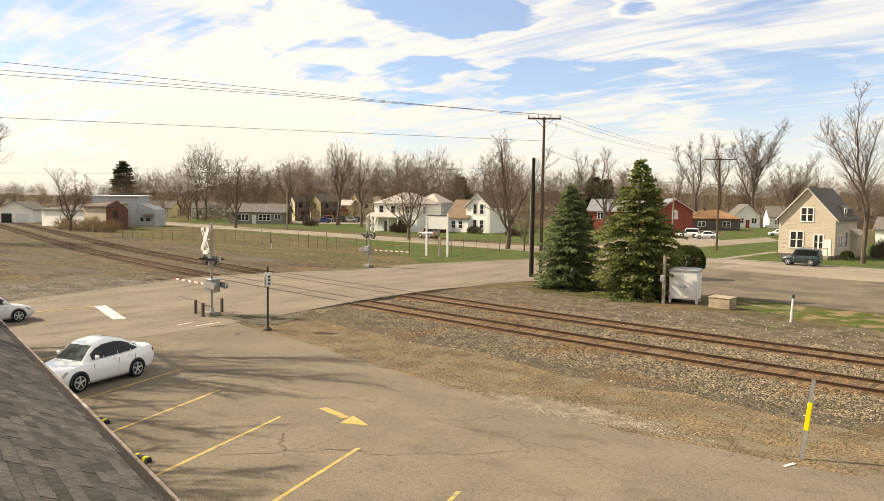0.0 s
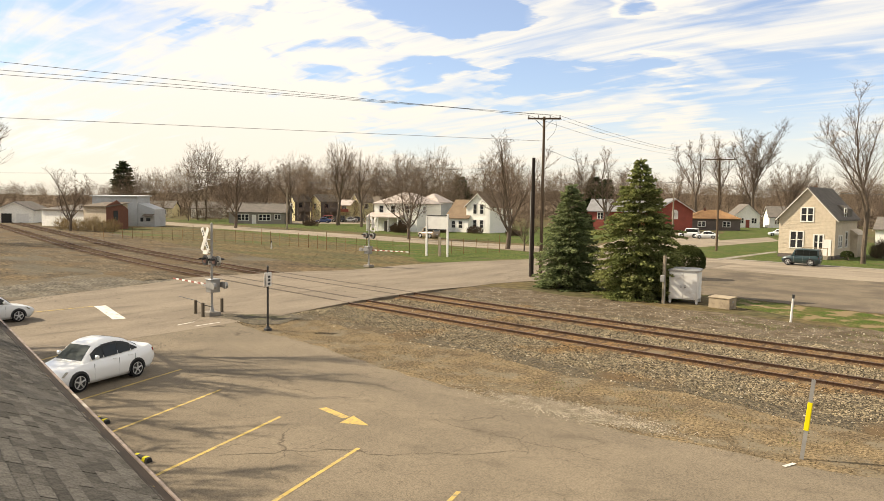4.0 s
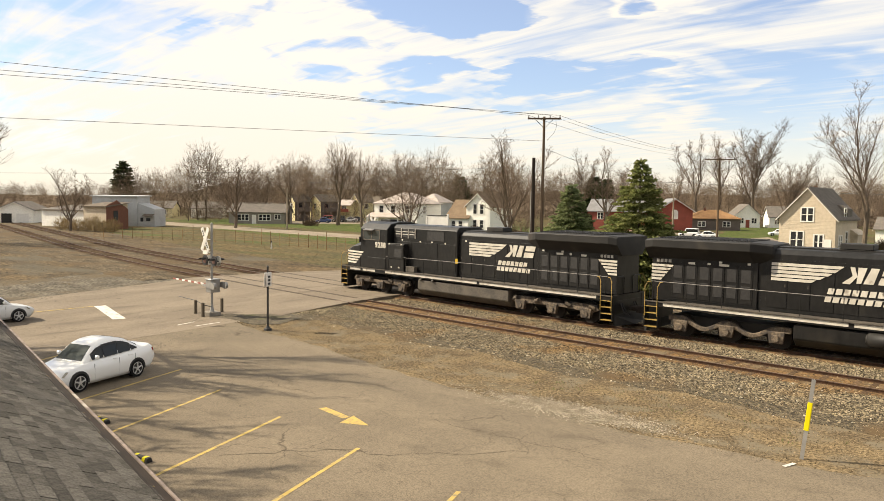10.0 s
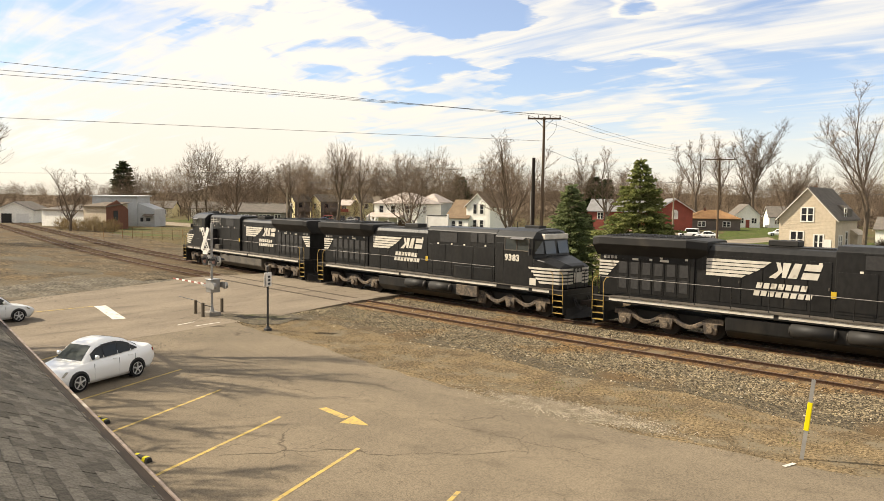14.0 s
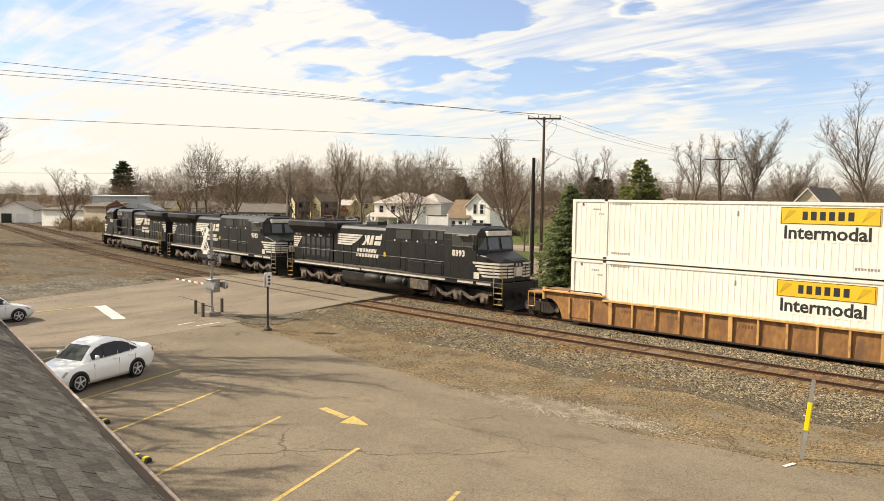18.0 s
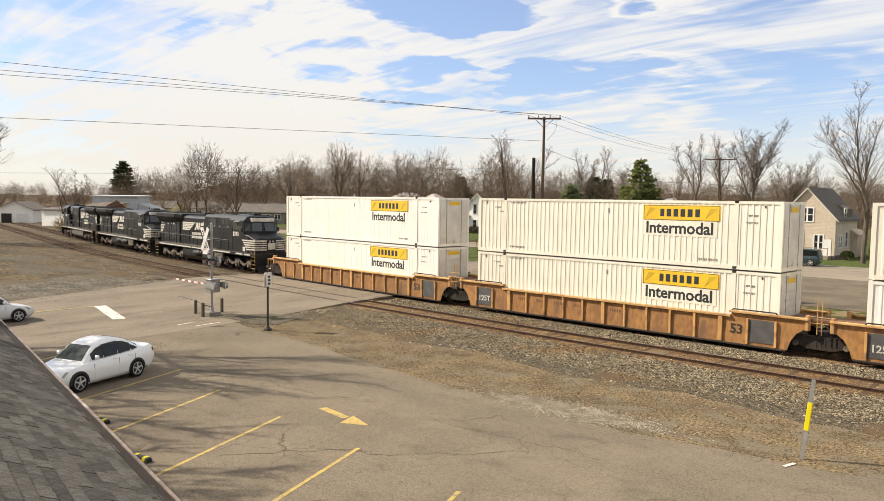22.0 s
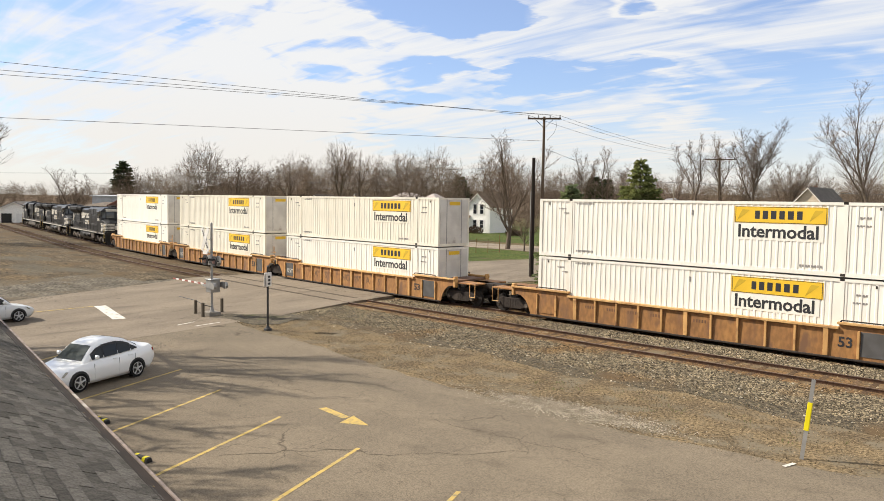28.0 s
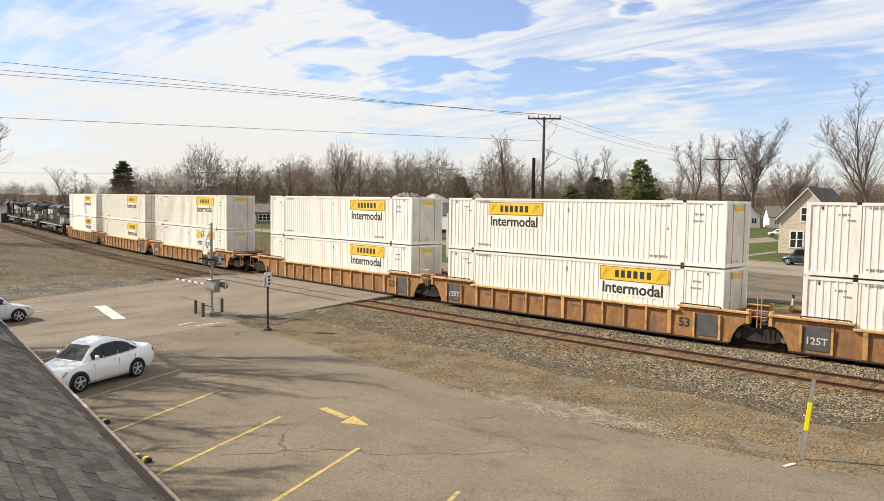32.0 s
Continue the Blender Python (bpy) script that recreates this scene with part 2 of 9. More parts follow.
M = {
    "dirt": mat("dirt", (0.120, 0.085, 0.046), (0.066, 0.050, 0.031), 0.40, 0.95, 1.0, fine=(3.5, 0.5), stain=(0.100, 0.088, 0.064), stain_scale=0.22, stain_at=(0.46, 0.72), bump_scale=5, stretch=(0.40, 1.0, 1)),
    "ballast_worn": mat("ballast_worn", (0.125, 0.096, 0.060), (0.062, 0.048, 0.031), 0.8, 0.95, 1.0, fine=(7, 0.6), stain=(0.100, 0.068, 0.036), stain_scale=0.3, stain_at=(0.45, 0.65), bump_scale=8, stretch=(0.5, 1.0, 1)),
    "soil": mat("soil", (0.190, 0.138, 0.076), (0.118, 0.088, 0.053), 0.7, 0.95, 1.0, fine=(11, 0.55), stain=(0.168, 0.138, 0.094), stain_scale=0.9, stain_at=(0.47, 0.66), bump_scale=14),
    "field": mat("field", (0.115, 0.083, 0.039), (0.071, 0.064, 0.030), 0.30, 0.95, 0.9, fine=(3, 0.45), stain=(0.069, 0.083, 0.025), stain_scale=0.10, bump_scale=6, stretch=(0.5, 1.0, 1)),
    "lawn": mat("lawn", (0.050, 0.074, 0.014), (0.078, 0.088, 0.024), 0.5, 0.95, 0.8, fine=(4, 0.5), stain=(0.105, 0.088, 0.042), stain_scale=0.30, stain_at=(0.52, 0.72), bump_scale=10),
    "verge": mat("verge", (0.046, 0.074, 0.008), (0.085, 0.078, 0.024), 0.7, 0.95, 0.8, fine=(9, 0.45), stain=(0.190, 0.138, 0.075), stain_scale=0.75, stain_at=(0.49, 0.60), bump_scale=12),
    "asphalt": crazed(mat("asphalt", (0.192, 0.155, 0.110), (0.154, 0.125, 0.090), 0.30, 0.9, 0.12, fine=(34, 0.26), stain=(0.108, 0.088, 0.064), stain_scale=0.75, stain_at=(0.54, 0.84), bump_scale=50, stretch=(0.8, 1.2, 1)), 0.55),
    "asphalt_broken": mat("asphalt_broken", (0.100, 0.080, 0.056), (0.060, 0.049, 0.036), 1.6, 0.9, 0.4, fine=(16, 0.35), stain=(0.150, 0.120, 0.085), stain_scale=1.2, stain_at=(0.48, 0.60), bump_scale=20),
    "asphalt_dark": mat("asphalt_dark", (0.162, 0.129, 0.091), (0.118, 0.095, 0.068), 0.4, 0.9, 0.3, fine=(20, 0.25), stain=(0.097, 0.078, 0.058), stain_scale=0.2, bump_scale=40),
    "road": crazed(mat("road", (0.218, 0.178, 0.132), (0.172, 0.140, 0.105), 0.30, 0.9, 0.3, fine=(20, 0.16), stain=(0.132, 0.107, 0.081), stain_scale=0.45, stain_at=(0.52, 0.76), bump_scale=36, stretch=(1.6, 0.5, 1)), 0.35),
    "street_pale": mat("street_pale", (0.270, 0.222, 0.165), (0.215, 0.176, 0.132), 0.30, 0.9, 0.3, fine=(20, 0.14), stain=(0.165, 0.135, 0.100), stain_scale=0.25, bump_scale=36, stretch=(0.5, 1.6, 1)),
    "concrete": mat("concrete", (0.27, 0.24, 0.20), (0.22, 0.195, 0.165), 0.8, 0.9, 0.25, fine=(15, 0.12), stain=(0.15, 0.13, 0.105), stain_scale=0.5, bump_scale=30),
    "crack": mat("crack", (0.068, 0.054, 0.039), None, 3, 0.9),
    "ballast": mat("ballast", (0.120, 0.098, 0.066), (0.052, 0.043, 0.030), 6, 0.95, 1.0, fine=(17, 0.6), stain=(0.110, 0.074, 0.040), stain_scale=0.30, stain_at=(0.50, 0.66), bump_scale=15),
    "rust_bed": mat("rust_bed", (0.185, 0.110, 0.050), (0.100, 0.062, 0.031), 3, 0.95, 1.0, fine=(13, 0.55), stain=(0.150, 0.116, 0.074), stain_scale=0.6, bump_scale=14),
    "stone": mat("stone", (0.235, 0.190, 0.122), (0.150, 0.122, 0.082), 1.0, 0.95, island=0.85, stain=(0.190, 0.125, 0.062), stain_scale=0.30, stain_at=(0.52, 0.68)),
    "grit": mat("grit", (0.235, 0.180, 0.110), (0.150, 0.112, 0.068), 0.8, 0.95, island=0.7),
    "ballast_grey": mat("ballast_grey", (0.135, 0.116, 0.088), (0.078, 0.067, 0.050), 0.9, 0.95, 1.0, fine=(6, 0.5), stain=(0.110, 0.084, 0.052), stain_scale=0.35, stain_at=(0.48, 0.66), bump_scale=9, stretch=(0.6, 1.0, 1)),
    "clod": mat("clod", (0.150, 0.120, 0.082), (0.100, 0.078, 0.052), 0.5, 0.95, island=0.5),
    "stone_pale": mat("stone_pale", (0.47, 0.42, 0.335), (0.33, 0.29, 0.22), 1.4, 0.95, island=0.4),
    "gravel_pale": mat("gravel_pale", (0.152, 0.120, 0.085), (0.097, 0.074, 0.051), 1.6, 0.95, 1.0, fine=(15, 0.55), stain=(0.079, 0.059, 0.037), stain_scale=0.9, stain_at=(0.48, 0.58), bump_scale=16),
    "tie": mat("tie", (0.102, 0.064, 0.036), (0.066, 0.043, 0.026), 3, 0.95, 0.5, fine=(14, 0.45), per_object=0.22, island=0.3),
    "rail": mat("rail", (0.078, 0.040, 0.023), (0.050, 0.028, 0.018), 2, 0.85, 0.2, fine=(12, 0.25), spec=0.2),
    "rail_top": mat("rail_top", (0.130, 0.085, 0.058), (0.085, 0.056, 0.040), 0.6, 0.6, metal=0.3),
    "yellow_paint": mat("yellow_paint", (0.50, 0.34, 0.08), (0.36, 0.26, 0.085), 3, 0.8, stain=(0.22, 0.170, 0.095), stain_scale=7, stain_at=(0.52, 0.68)),
    "white_paint": mat("white_paint", (0.62, 0.58, 0.50), (0.5, 0.46, 0.39), 3, 0.7, stain=(0.25, 0.21, 0.17), stain_scale=4, stain_at=(0.54, 0.7)),
    "black_rubber": mat("black_rubber", (0.025, 0.023, 0.022), None, 3, 0.85),
    "shingle": mat("shingle", (0.110, 0.100, 0.086), (0.072, 0.067, 0.059), 1.6, 0.95, 0.7, fine=(55, 0.35), per_object=0.34, island=0.34, bump_scale=70),
    "shingle_seam": mat("shingle_seam", (0.050, 0.045, 0.042), None, 6, 0.95),
    # gutter lip: pale patches put reflected light into the pinkish brown metal
    "gutter_lip": mat("gutter_lip", (0.22, 0.165, 0.135), (0.12, 0.088, 0.070), 1.5, 0.6, fine=(9, 0.3), stain=(0.40, 0.36, 0.31), stain_scale=2.5, stain_at=(0.62, 0.74)),
    "gutter": mat("gutter", (0.030, 0.021, 0.016), (0.020, 0.015, 0.012), 2, 0.85, 0.1, spec=0.2),
    "wood_pole": mat("wood_pole", (0.145, 0.100, 0.068), (0.095, 0.068, 0.048), 2, 0.9, 0.5, fine=(20, 0.25), stretch=(4, 4, 0.3)),
    "dark_pole": mat("dark_pole", (0.045, 0.034, 0.028), (0.03, 0.024, 0.02), 2, 0.9, 0.4, stretch=(4, 4, 0.3)),
    "rusty_post": mat("rusty_post", (0.235, 0.140, 0.070), (0.150, 0.092, 0.050), 2, 0.9, per_object=0.3),
    "guard_wood": mat("guard_wood", (0.120, 0.098, 0.072), (0.080, 0.066, 0.050), 2, 0.9, 0.3, stretch=(4, 4, 0.4)),
    "pale_wood": mat("pale_wood", (0.30, 0.255, 0.19), (0.22, 0.18, 0.135), 2, 0.9, 0.3, stretch=(4, 4, 0.4)),
    "galv": mat("galv", (0.36, 0.35, 0.33), (0.27, 0.26, 0.245), 2.5, 0.5, 0.1, metal=0.5, stain=(0.20, 0.16, 0.12), stain_scale=2, stain_at=(0.6, 0.75)),
    "dark_metal": mat("dark_metal", (0.045, 0.042, 0.040), (0.03, 0.028, 0.027), 3, 0.6, 0.1, metal=0.3),
    "wire": mat("wire", (0.11, 0.105, 0.10), None, 3, 0.7),
    "white_panel": mat("white_panel", (0.74, 0.71, 0.66), (0.66, 0.63, 0.58), 1, 0.6, stain=(0.42, 0.36, 0.29), stain_scale=1.3, stain_at=(0.6, 0.78)),
    "red_paint": mat("red_paint", (0.30, 0.075, 0.050), (0.22, 0.06, 0.045), 3, 0.7, stain=(0.40, 0.34, 0.28), stain_scale=5, stain_at=(0.56, 0.7)),
    "red_glass": glass_mat("red_glass", (0.22, 0.13, 0.12)),
    "glass": glass_mat("glass", (0.045, 0.05, 0.05)),
    "screen_glass": glass_mat("screen_glass", (0.075, 0.085, 0.080)),
    "car_glass": glass_mat("car_glass", (0.014, 0.016, 0.015), 0.35),
    "bark": mat("bark", (0.155, 0.120, 0.090), (0.098, 0.076, 0.058), 3, 0.95, 0.5, fine=(18, 0.25), stretch=(1, 1, 0.3)),
    "twig": mat("twig", (0.190, 0.140, 0.102), (0.135, 0.100, 0.075), 0.3, 1.0, island=0.30, spec=0.1),
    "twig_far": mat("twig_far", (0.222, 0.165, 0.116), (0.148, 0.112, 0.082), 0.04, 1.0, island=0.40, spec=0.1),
    "spruce": leaf_mat("spruce", (0.165, 0.190, 0.066), (0.235, 0.240, 0.092)),
    "spruce_blue": leaf_mat("spruce_blue", (0.150, 0.185, 0.085), (0.215, 0.238, 0.112)),
    "spruce_far": leaf_mat("spruce_far", (0.050, 0.062, 0.030), (0.075, 0.088, 0.040)),
    "shrub": leaf_mat("shrub", (0.040, 0.050, 0.016), (0.062, 0.070, 0.022), 0.3),
    "hedge": mat("hedge", (0.105, 0.070, 0.045), (0.075, 0.055, 0.036), 1.2, 0.95, island=0.35),
}


# ---------------------------------------------------------------- building helpers
def box(bm, x0, x1, y0, y1, z0, z1, m=None):
    v = [bm.verts.new(p) for p in ((x0, y0, z0), (x1, y0, z0), (x1, y1, z0), (x0, y1, z0), (x0, y0, z1), (x1, y0, z1), (x1, y1, z1), (x0, y1, z1))]
    for f in ((3, 2, 1, 0), (4, 5, 6, 7), (0, 1, 5, 4), (1, 2, 6, 5), (2, 3, 7, 6), (3, 0, 4, 7)):
        bm.faces.new([v[i] for i in f])
    if m is not None:
        for q in v:
            q.co = m @ q.co
    return v


def tube(bm, a, b, r0, r1=None, n=8, caps=True):
    r1 = r0 if r1 is None else r1
    a, b = Vector(a), Vector(b)
    z = (b - a).normalized()
    x = z.orthogonal().normalized()
    y = z.cross(x)
    rings = []
    for p, r in ((a, r0), (b, r1)):
        rings.append([bm.verts.new(p + (x * math.cos(t) + y * math.sin(t)) * r) for t in (2 * math.pi * i / n for i in range(n))])
    for i in range(n):
        j = (i + 1) % n
        bm.faces.new((rings[0][i], rings[0][j], rings[1][j], rings[1][i]))
    if caps:
        bm.faces.new(rings[0][::-1])
        bm.faces.new(rings[1])


def pipe(bm, pts, r, n=6):
    for a, b in zip(pts, pts[1:]):
        tube(bm, a, b, r, r, n)


def loft(bm, sections, caps=True):
    rings = [[bm.verts.new(p) for p in s] for s in sections]
    for r, q in zip(rings, rings[1:]):
        c = len(r)
        for i in range(c):
            j = (i + 1) % c
            bm.faces.new((r[i], r[j], q[j], q[i]))
    if caps:
        bm.faces.new(rings[0][::-1])
        bm.faces.new(rings[-1])
    return rings


def prism_y(bm, poly, y0, y1):
    """A polygon in x, z pushed from y0 to y1."""
    loft(bm, [[(x, y0, z) for x, z in poly], [(x, y1, z) for x, z in poly]])


def prism_x(bm, poly, x0, x1):
    """A polygon in y, z pushed from x0 to x1."""
    loft(bm, [[(x0, y, z) for y, z in poly], [(x1, y, z) for y, z in poly]])


def mesh_of(name, bm, material, bevel=0.0, smooth=False):
    bmesh.ops.recalc_face_normals(bm, faces=bm.faces)
    if bevel:
        bmesh.ops.bevel(bm, geom=[e for e in bm.edges if e.is_manifold and e.calc_face_angle(0) > 0.6], offset=bevel, segments=1, affect='EDGES', clamp_overlap=True)
    if smooth:
        for f in bm.faces:
            f.smooth = True
    me = bpy.data.meshes.new(name)
    bm.to_mesh(me)
    bm.free()
    me.materials.append(M[material] if isinstance(material, str) else material)
    return me


def part(name, bm, material, parent, label="", bevel=0.0, smooth=False, at=None):
    ob = new(name, bm if isinstance(bm, bpy.types.Mesh) else mesh_of(name, bm, material, bevel, smooth))
    ob.parent = parent
    if at is not None:
        ob.matrix_basis = at
    return tagged(ob, label)


def thing(name, m, label, category, group=""):
    ob = new(name)
    ob.empty_display_size = 0.3
    ob.matrix_basis = m
    return tagged(ob, label, category, group)


def setting(name, bm, material, label, category="", bevel=0.0):
    ob = new(name, bm if isinstance(bm, bpy.types.Mesh) else mesh_of(name, bm, material, bevel))
    return tagged(ob, label, category or name.split("_")[0], kind="structure")


def fresh():
    return bmesh.new()


def raw(name, verts, faces, material):
    me = bpy.data.meshes.new(name)
    me.from_pydata([tuple(v) for v in verts], [], faces)
    me.update()
    me.materials.append(M[material] if isinstance(material, str) else material)
    return me


def lettering(text, size, depth=0.004, bold=0.0, spacing=1.0):
    """A mesh of the word, in x and z, facing -y, centred."""
    c = bpy.data.curves.new("word", 'FONT')
    c.body, c.size, c.align_x, c.align_y, c.space_character = text, size, 'CENTER', 'CENTER', spacing
    c.extrude, c.offset, c.resolution_u = depth, bold, 2
    ob = new("word", c)
    bpy.context.view_layer.update()
    me = bpy.data.meshes.new_from_object(ob.evaluated_get(bpy.context.evaluated_depsgraph_get()))
    bpy.data.objects.remove(ob)
    bpy.data.curves.remove(c)
    me.transform(pose(0, 0, 0, 90))
    return me


def write(name, text, size, material, parent, m, bold=0.0, label="", spacing=1.0):
    me = lettering(text, size, 0.004, bold, spacing)
    me.materials.clear()
    me.materials.append(M[material])
    return part(name, me, material, parent, label, at=m)


# ---------------------------------------------------------------- the line of the tracks
def line_y(x):
    """The centre line of the track on which the train runs: a long gentle curve, straight at its ends."""
    def f(q):
        u = (q + 60) / 60
        return 40.82 - 11.975 * u + 4.033 * u * u
    if x > 8:
        return f(8) + (f(8) - f(7)) * (x - 8)
    if x < -95:
        return f(-95) + (f(-94) - f(-95)) * (x + 95)
    return f(x)


LX = np.linspace(-420, 260, 3401)
LY = np.array([line_y(float(x)) for x in LX])
LS = np.concatenate([[0], np.cumsum(np.hypot(np.diff(LX), np.diff(LY)))])
LS = LS - np.interp(-30, LX, LS) - 30
RAIL = 0.17                                       # height of the rail's head over the ground


def on_line(s, side=0.0):
    x = float(np.interp(s, LS, LX))
    y = float(np.interp(s, LS, LY))
    dx, dy = float(np.interp(s + 0.5, LS, LX) - np.interp(s - 0.5, LS, LX)), float(np.interp(s + 0.5, LS, LY) - np.interp(s - 0.5, LS, LY))
    d = math.hypot(dx, dy)
    return Vector((x - side * dy / d, y + side * dx / d, 0)), math.atan2(dy, dx)


NEAR_TRACK, FAR_TRACK = -4.62, 0.0


# ---------------------------------------------------------------- ground
def ragged(poly, step=1.2, amount=0.0, seed=0):
    """A closed outline with its edges cut in short steps and worn uneven."""
    rnd, out, amount = random.Random(seed), [], min(amount, step * 0.45)
    for (x0, y0), (x1, y1) in zip(poly, poly[1:] + poly[:1]):
        n = max(1, int(math.hypot(x1 - x0, y1 - y0) / step))
        for i in range(n):
            t = i / n
            out.append((x0 + (x1 - x0) * t + rnd.uniform(-amount, amount), y0 + (y1 - y0) * t + rnd.uniform(-amount, amount)))
    return out


def sheet(name, poly, z, material, label, step=1.2, amount=0.0, seed=0):
    bm = fresh()
    pts = ragged(poly, step, amount, seed)
    f = bm.faces.new([bm.verts.new((x, y, z)) for x, y in pts])
    if f.calc_area() and f.normal.z < 0:
        f.normal_flip()
    f.normal_update()
    if f.normal.z < 0:
        f.normal_flip()
    bmesh.ops.triangulate(bm, faces=[f])
    me = bpy.data.meshes.new(name)
    bm.to_mesh(me)
    bm.free()
    me.materials.append(M[material])
    return setting(name, me, material, label)


bm = fresh()
bmesh.ops.create_circle(bm, cap_ends=True, cap_tris=False, segments=64, radius=1600, matrix=Matrix.Translation((-60, 80, 0)))
setting("ground", bm, "field", "flat open ground of dry winter grass and soil", "ground")

STREET = lambda x: 84.0 - 0.105 * (x + 50) if x < -50 else 84.0 - 0.135 * (x + 50)


def band(name, f0, f1, x0, x1, z, material, label, step=6.0):
    bm = fresh()
    n = max(1, int((x1 - x0) / step))
    rows = [(x0 + (x1 - x0) * i / n) for i in range(n + 1)]
    a = [bm.verts.new((x, f0(x), z)) for x in rows]
    b = [bm.verts.new((x, f1(x), z)) for x in rows]
    for i in range(n):
        bm.faces.new((a[i], a[i + 1], b[i + 1], b[i]))
    return setting(name, bm, material, label)


# dirt and dead grass on both sides of the line
band("dirt_verge", lambda x: line_y(x) - 26, lambda x: line_y(x) + 8.0, -300, 60, 0.004, "dirt", "bare dirt and dead grass beside the railway", 5)
band("gravel_strip", lambda x: line_y(x) + 1.6, lambda x: line_y(x) + 8.6 + 0.3 * math.sin(x * 0.9), -29, 40, 0.0058, "gravel_pale", "pale brown gravel between the line and the asphalt lot", 1.0)
band("soil_strip", lambda x: line_y(x) - 17.5, lambda x: line_y(x) - 6.0, -30, 30, 0.0052, "soil", "brown soil with dead grass and scattered gravel beside the lot", 2)
sheet("lawn_field", [(-46.5, 57.0), (-44.5, 58.5), (-41, 66), (-40, 77), (-55, 79.5), (-75, 82), (-112, 86.5), (-128, 88), (-112, 83), (-88, 77.5), (-66, 71), (-56, 64)], 0.010, "lawn",
      "short green lawn beside the street", 2.0, 0.35, 3)
sheet("lawn_corner", [(-39, 90), (-20, 84.5), (-6, 83), (20, 79.5), (20, 140), (-42, 150), (-44, 104)], 0.008, "lawn", "green lawn round the tan house", 3, 0.2, 4)
sheet("lawn_side", [(-41.7, 132.4), (-35.0, 155.3), (-51.0, 222.8), (-61.3, 212.9)], 0.0085, "lawn", "green lawn between the side street and the far houses", 3, 0.3, 15)
sheet("lawn_far", [(-175, 104), (-110, 102.5), (-66, 94.5), (-50, 92.5), (-50, 150), (-175, 170)], 0.007, "lawn", "green lawns in front of the far houses", 3, 0.3, 5)
sheet("flats_lot", [(-152.1, 128.6), (-138.6, 117.2), (-126.4, 137.4), (-143.0, 155.4)], 0.0095, "street_pale", "pale asphalt parking strip in front of the flats", 2, 0.3, 16)
band("street", lambda x: STREET(x) - 4.4, lambda x: STREET(x) + 4.6, -240, 70, 0.014, "street_pale", "pale worn asphalt street")
band("street_wide", lambda x: STREET(x) - 10.5, lambda x: STREET(x) - 4.3, -24, 70, 0.0135, "street_pale", "pale worn asphalt edge of the street")
band("street_walk", lambda x: STREET(x) + 4.6, lambda x: STREET(x) + 5.9, -26, 70, 0.03, "concrete", "pale concrete kerb and footway along the street")
sheet("side_lot", [(-22.8, 72), (-22.5, 58), (-17.5, 50.5), (-14, 50.2), (-5.5, 48.8), (30, 45), (30, 64.5), (-8, 69.6), (-15, 70.2)], 0.018, "asphalt_dark", "worn grey asphalt lot between the line and the street", 2, 0.12, 6)
sheet("side_street", [(-44, 89.5), (-36.5, 88.5), (-35.3, 106), (-31.5, 138), (-37, 152), (-39.5, 130), (-50, 158), (-70, 196), (-84, 190), (-56, 130)], 0.019, "street_pale", "pale asphalt side street between the houses", 3, 0.1, 7)
sheet("footpath", [(-26.3, 84.2), (-25.3, 84.2), (-24.0, 105), (-24.9, 105.4)], 0.02, "concrete", "narrow concrete footpath across the lawn", 3, 0.03, 2)
sheet("verge_grass", [(-13.5, 46.2), (-8.5, 43.6), (-3, 41.2), (8, 39.5), (14, 46), (-5.5, 48.4), (-13.6, 50.0)], 0.012, "verge", "strip of patchy grass beside the asphalt lot", 0.8, 0.25, 8)


def cross_road():
    """The road over the line: a strip that rises gently to the rail heads."""
    left = [(10, -46.8), (16.5, -44.5), (26, -47.0), (32, -48.0), (40, -46.0), (46, -45.0), (53, -45.0), (60, -43.5), (68, -40.5), (80, -41)]
    right = [(10, -29.0), (16.5, -29.5), (26, -29.9), (32, -30.2), (40, -30.5), (46, -30.2), (53, -28.0), (60, -24.0), (68, -22.8), (80, -22.5)]
    ys = [10 + i * 1.0 for i in range(71)]
    bm = fresh()
    rows = []
    for y in ys:
        a, b = np.interp(y, *zip(*left)), np.interp(y, *zip(*right))
        row = []
        for i in range(13):
            x = a + (b - a) * i / 12
            d = y - (line_y(x) - 1.9)
            z = 0.022 + (RAIL - 0.024) * max(0.0, min(1.0, (9.0 - abs(d)) / 5.5))
            row.append(bm.verts.new((x, y, z)))
        rows.append(row)
    for r, q in zip(rows, rows[1:]):
        for i in range(12):
            bm.faces.new((r[i], r[i + 1], q[i + 1], q[i]))
        for i in (0, 12):
            bm.faces.new((r[i], q[i], bm.verts.new((q[i].co.x, q[i].co.y, -0.02)), bm.verts.new((r[i].co.x, r[i].co.y, -0.02))))
    setting("road", bm, "road", "worn concrete-coloured road over the level crossing", "road")


cross_road()
sheet("gravel_apron", [(-54, 19.5), (-56.0, 26.4), (-57.0, 31.0), (-49.8, 32.2), (-46.0, 29.5), (-44.5, 26.0), (-43.4, 21.5), (-43.0, 15.5)], 0.0075, "ballast_grey", "apron of grey crushed stone beside the road", 0.9, 0.4, 21)
sheet("parking_lot", [(-34, 13), (-33.2, 18), (-33.0, 22.6), (-30.3, 22.4), (-26.5, 21.55), (-22.9, 21.1), (-19.2, 20.1), (-15.7, 19.35), (-11.8, 18.9), (-7.8, 18.5), (-3.9, 18.65), (2, 19.6), (8, 21), (22, 24), (22, -20), (-34, -20)], 0.016,
      "asphalt", "cracked grey-brown asphalt parking lot", 0.7, 0.12, 9)


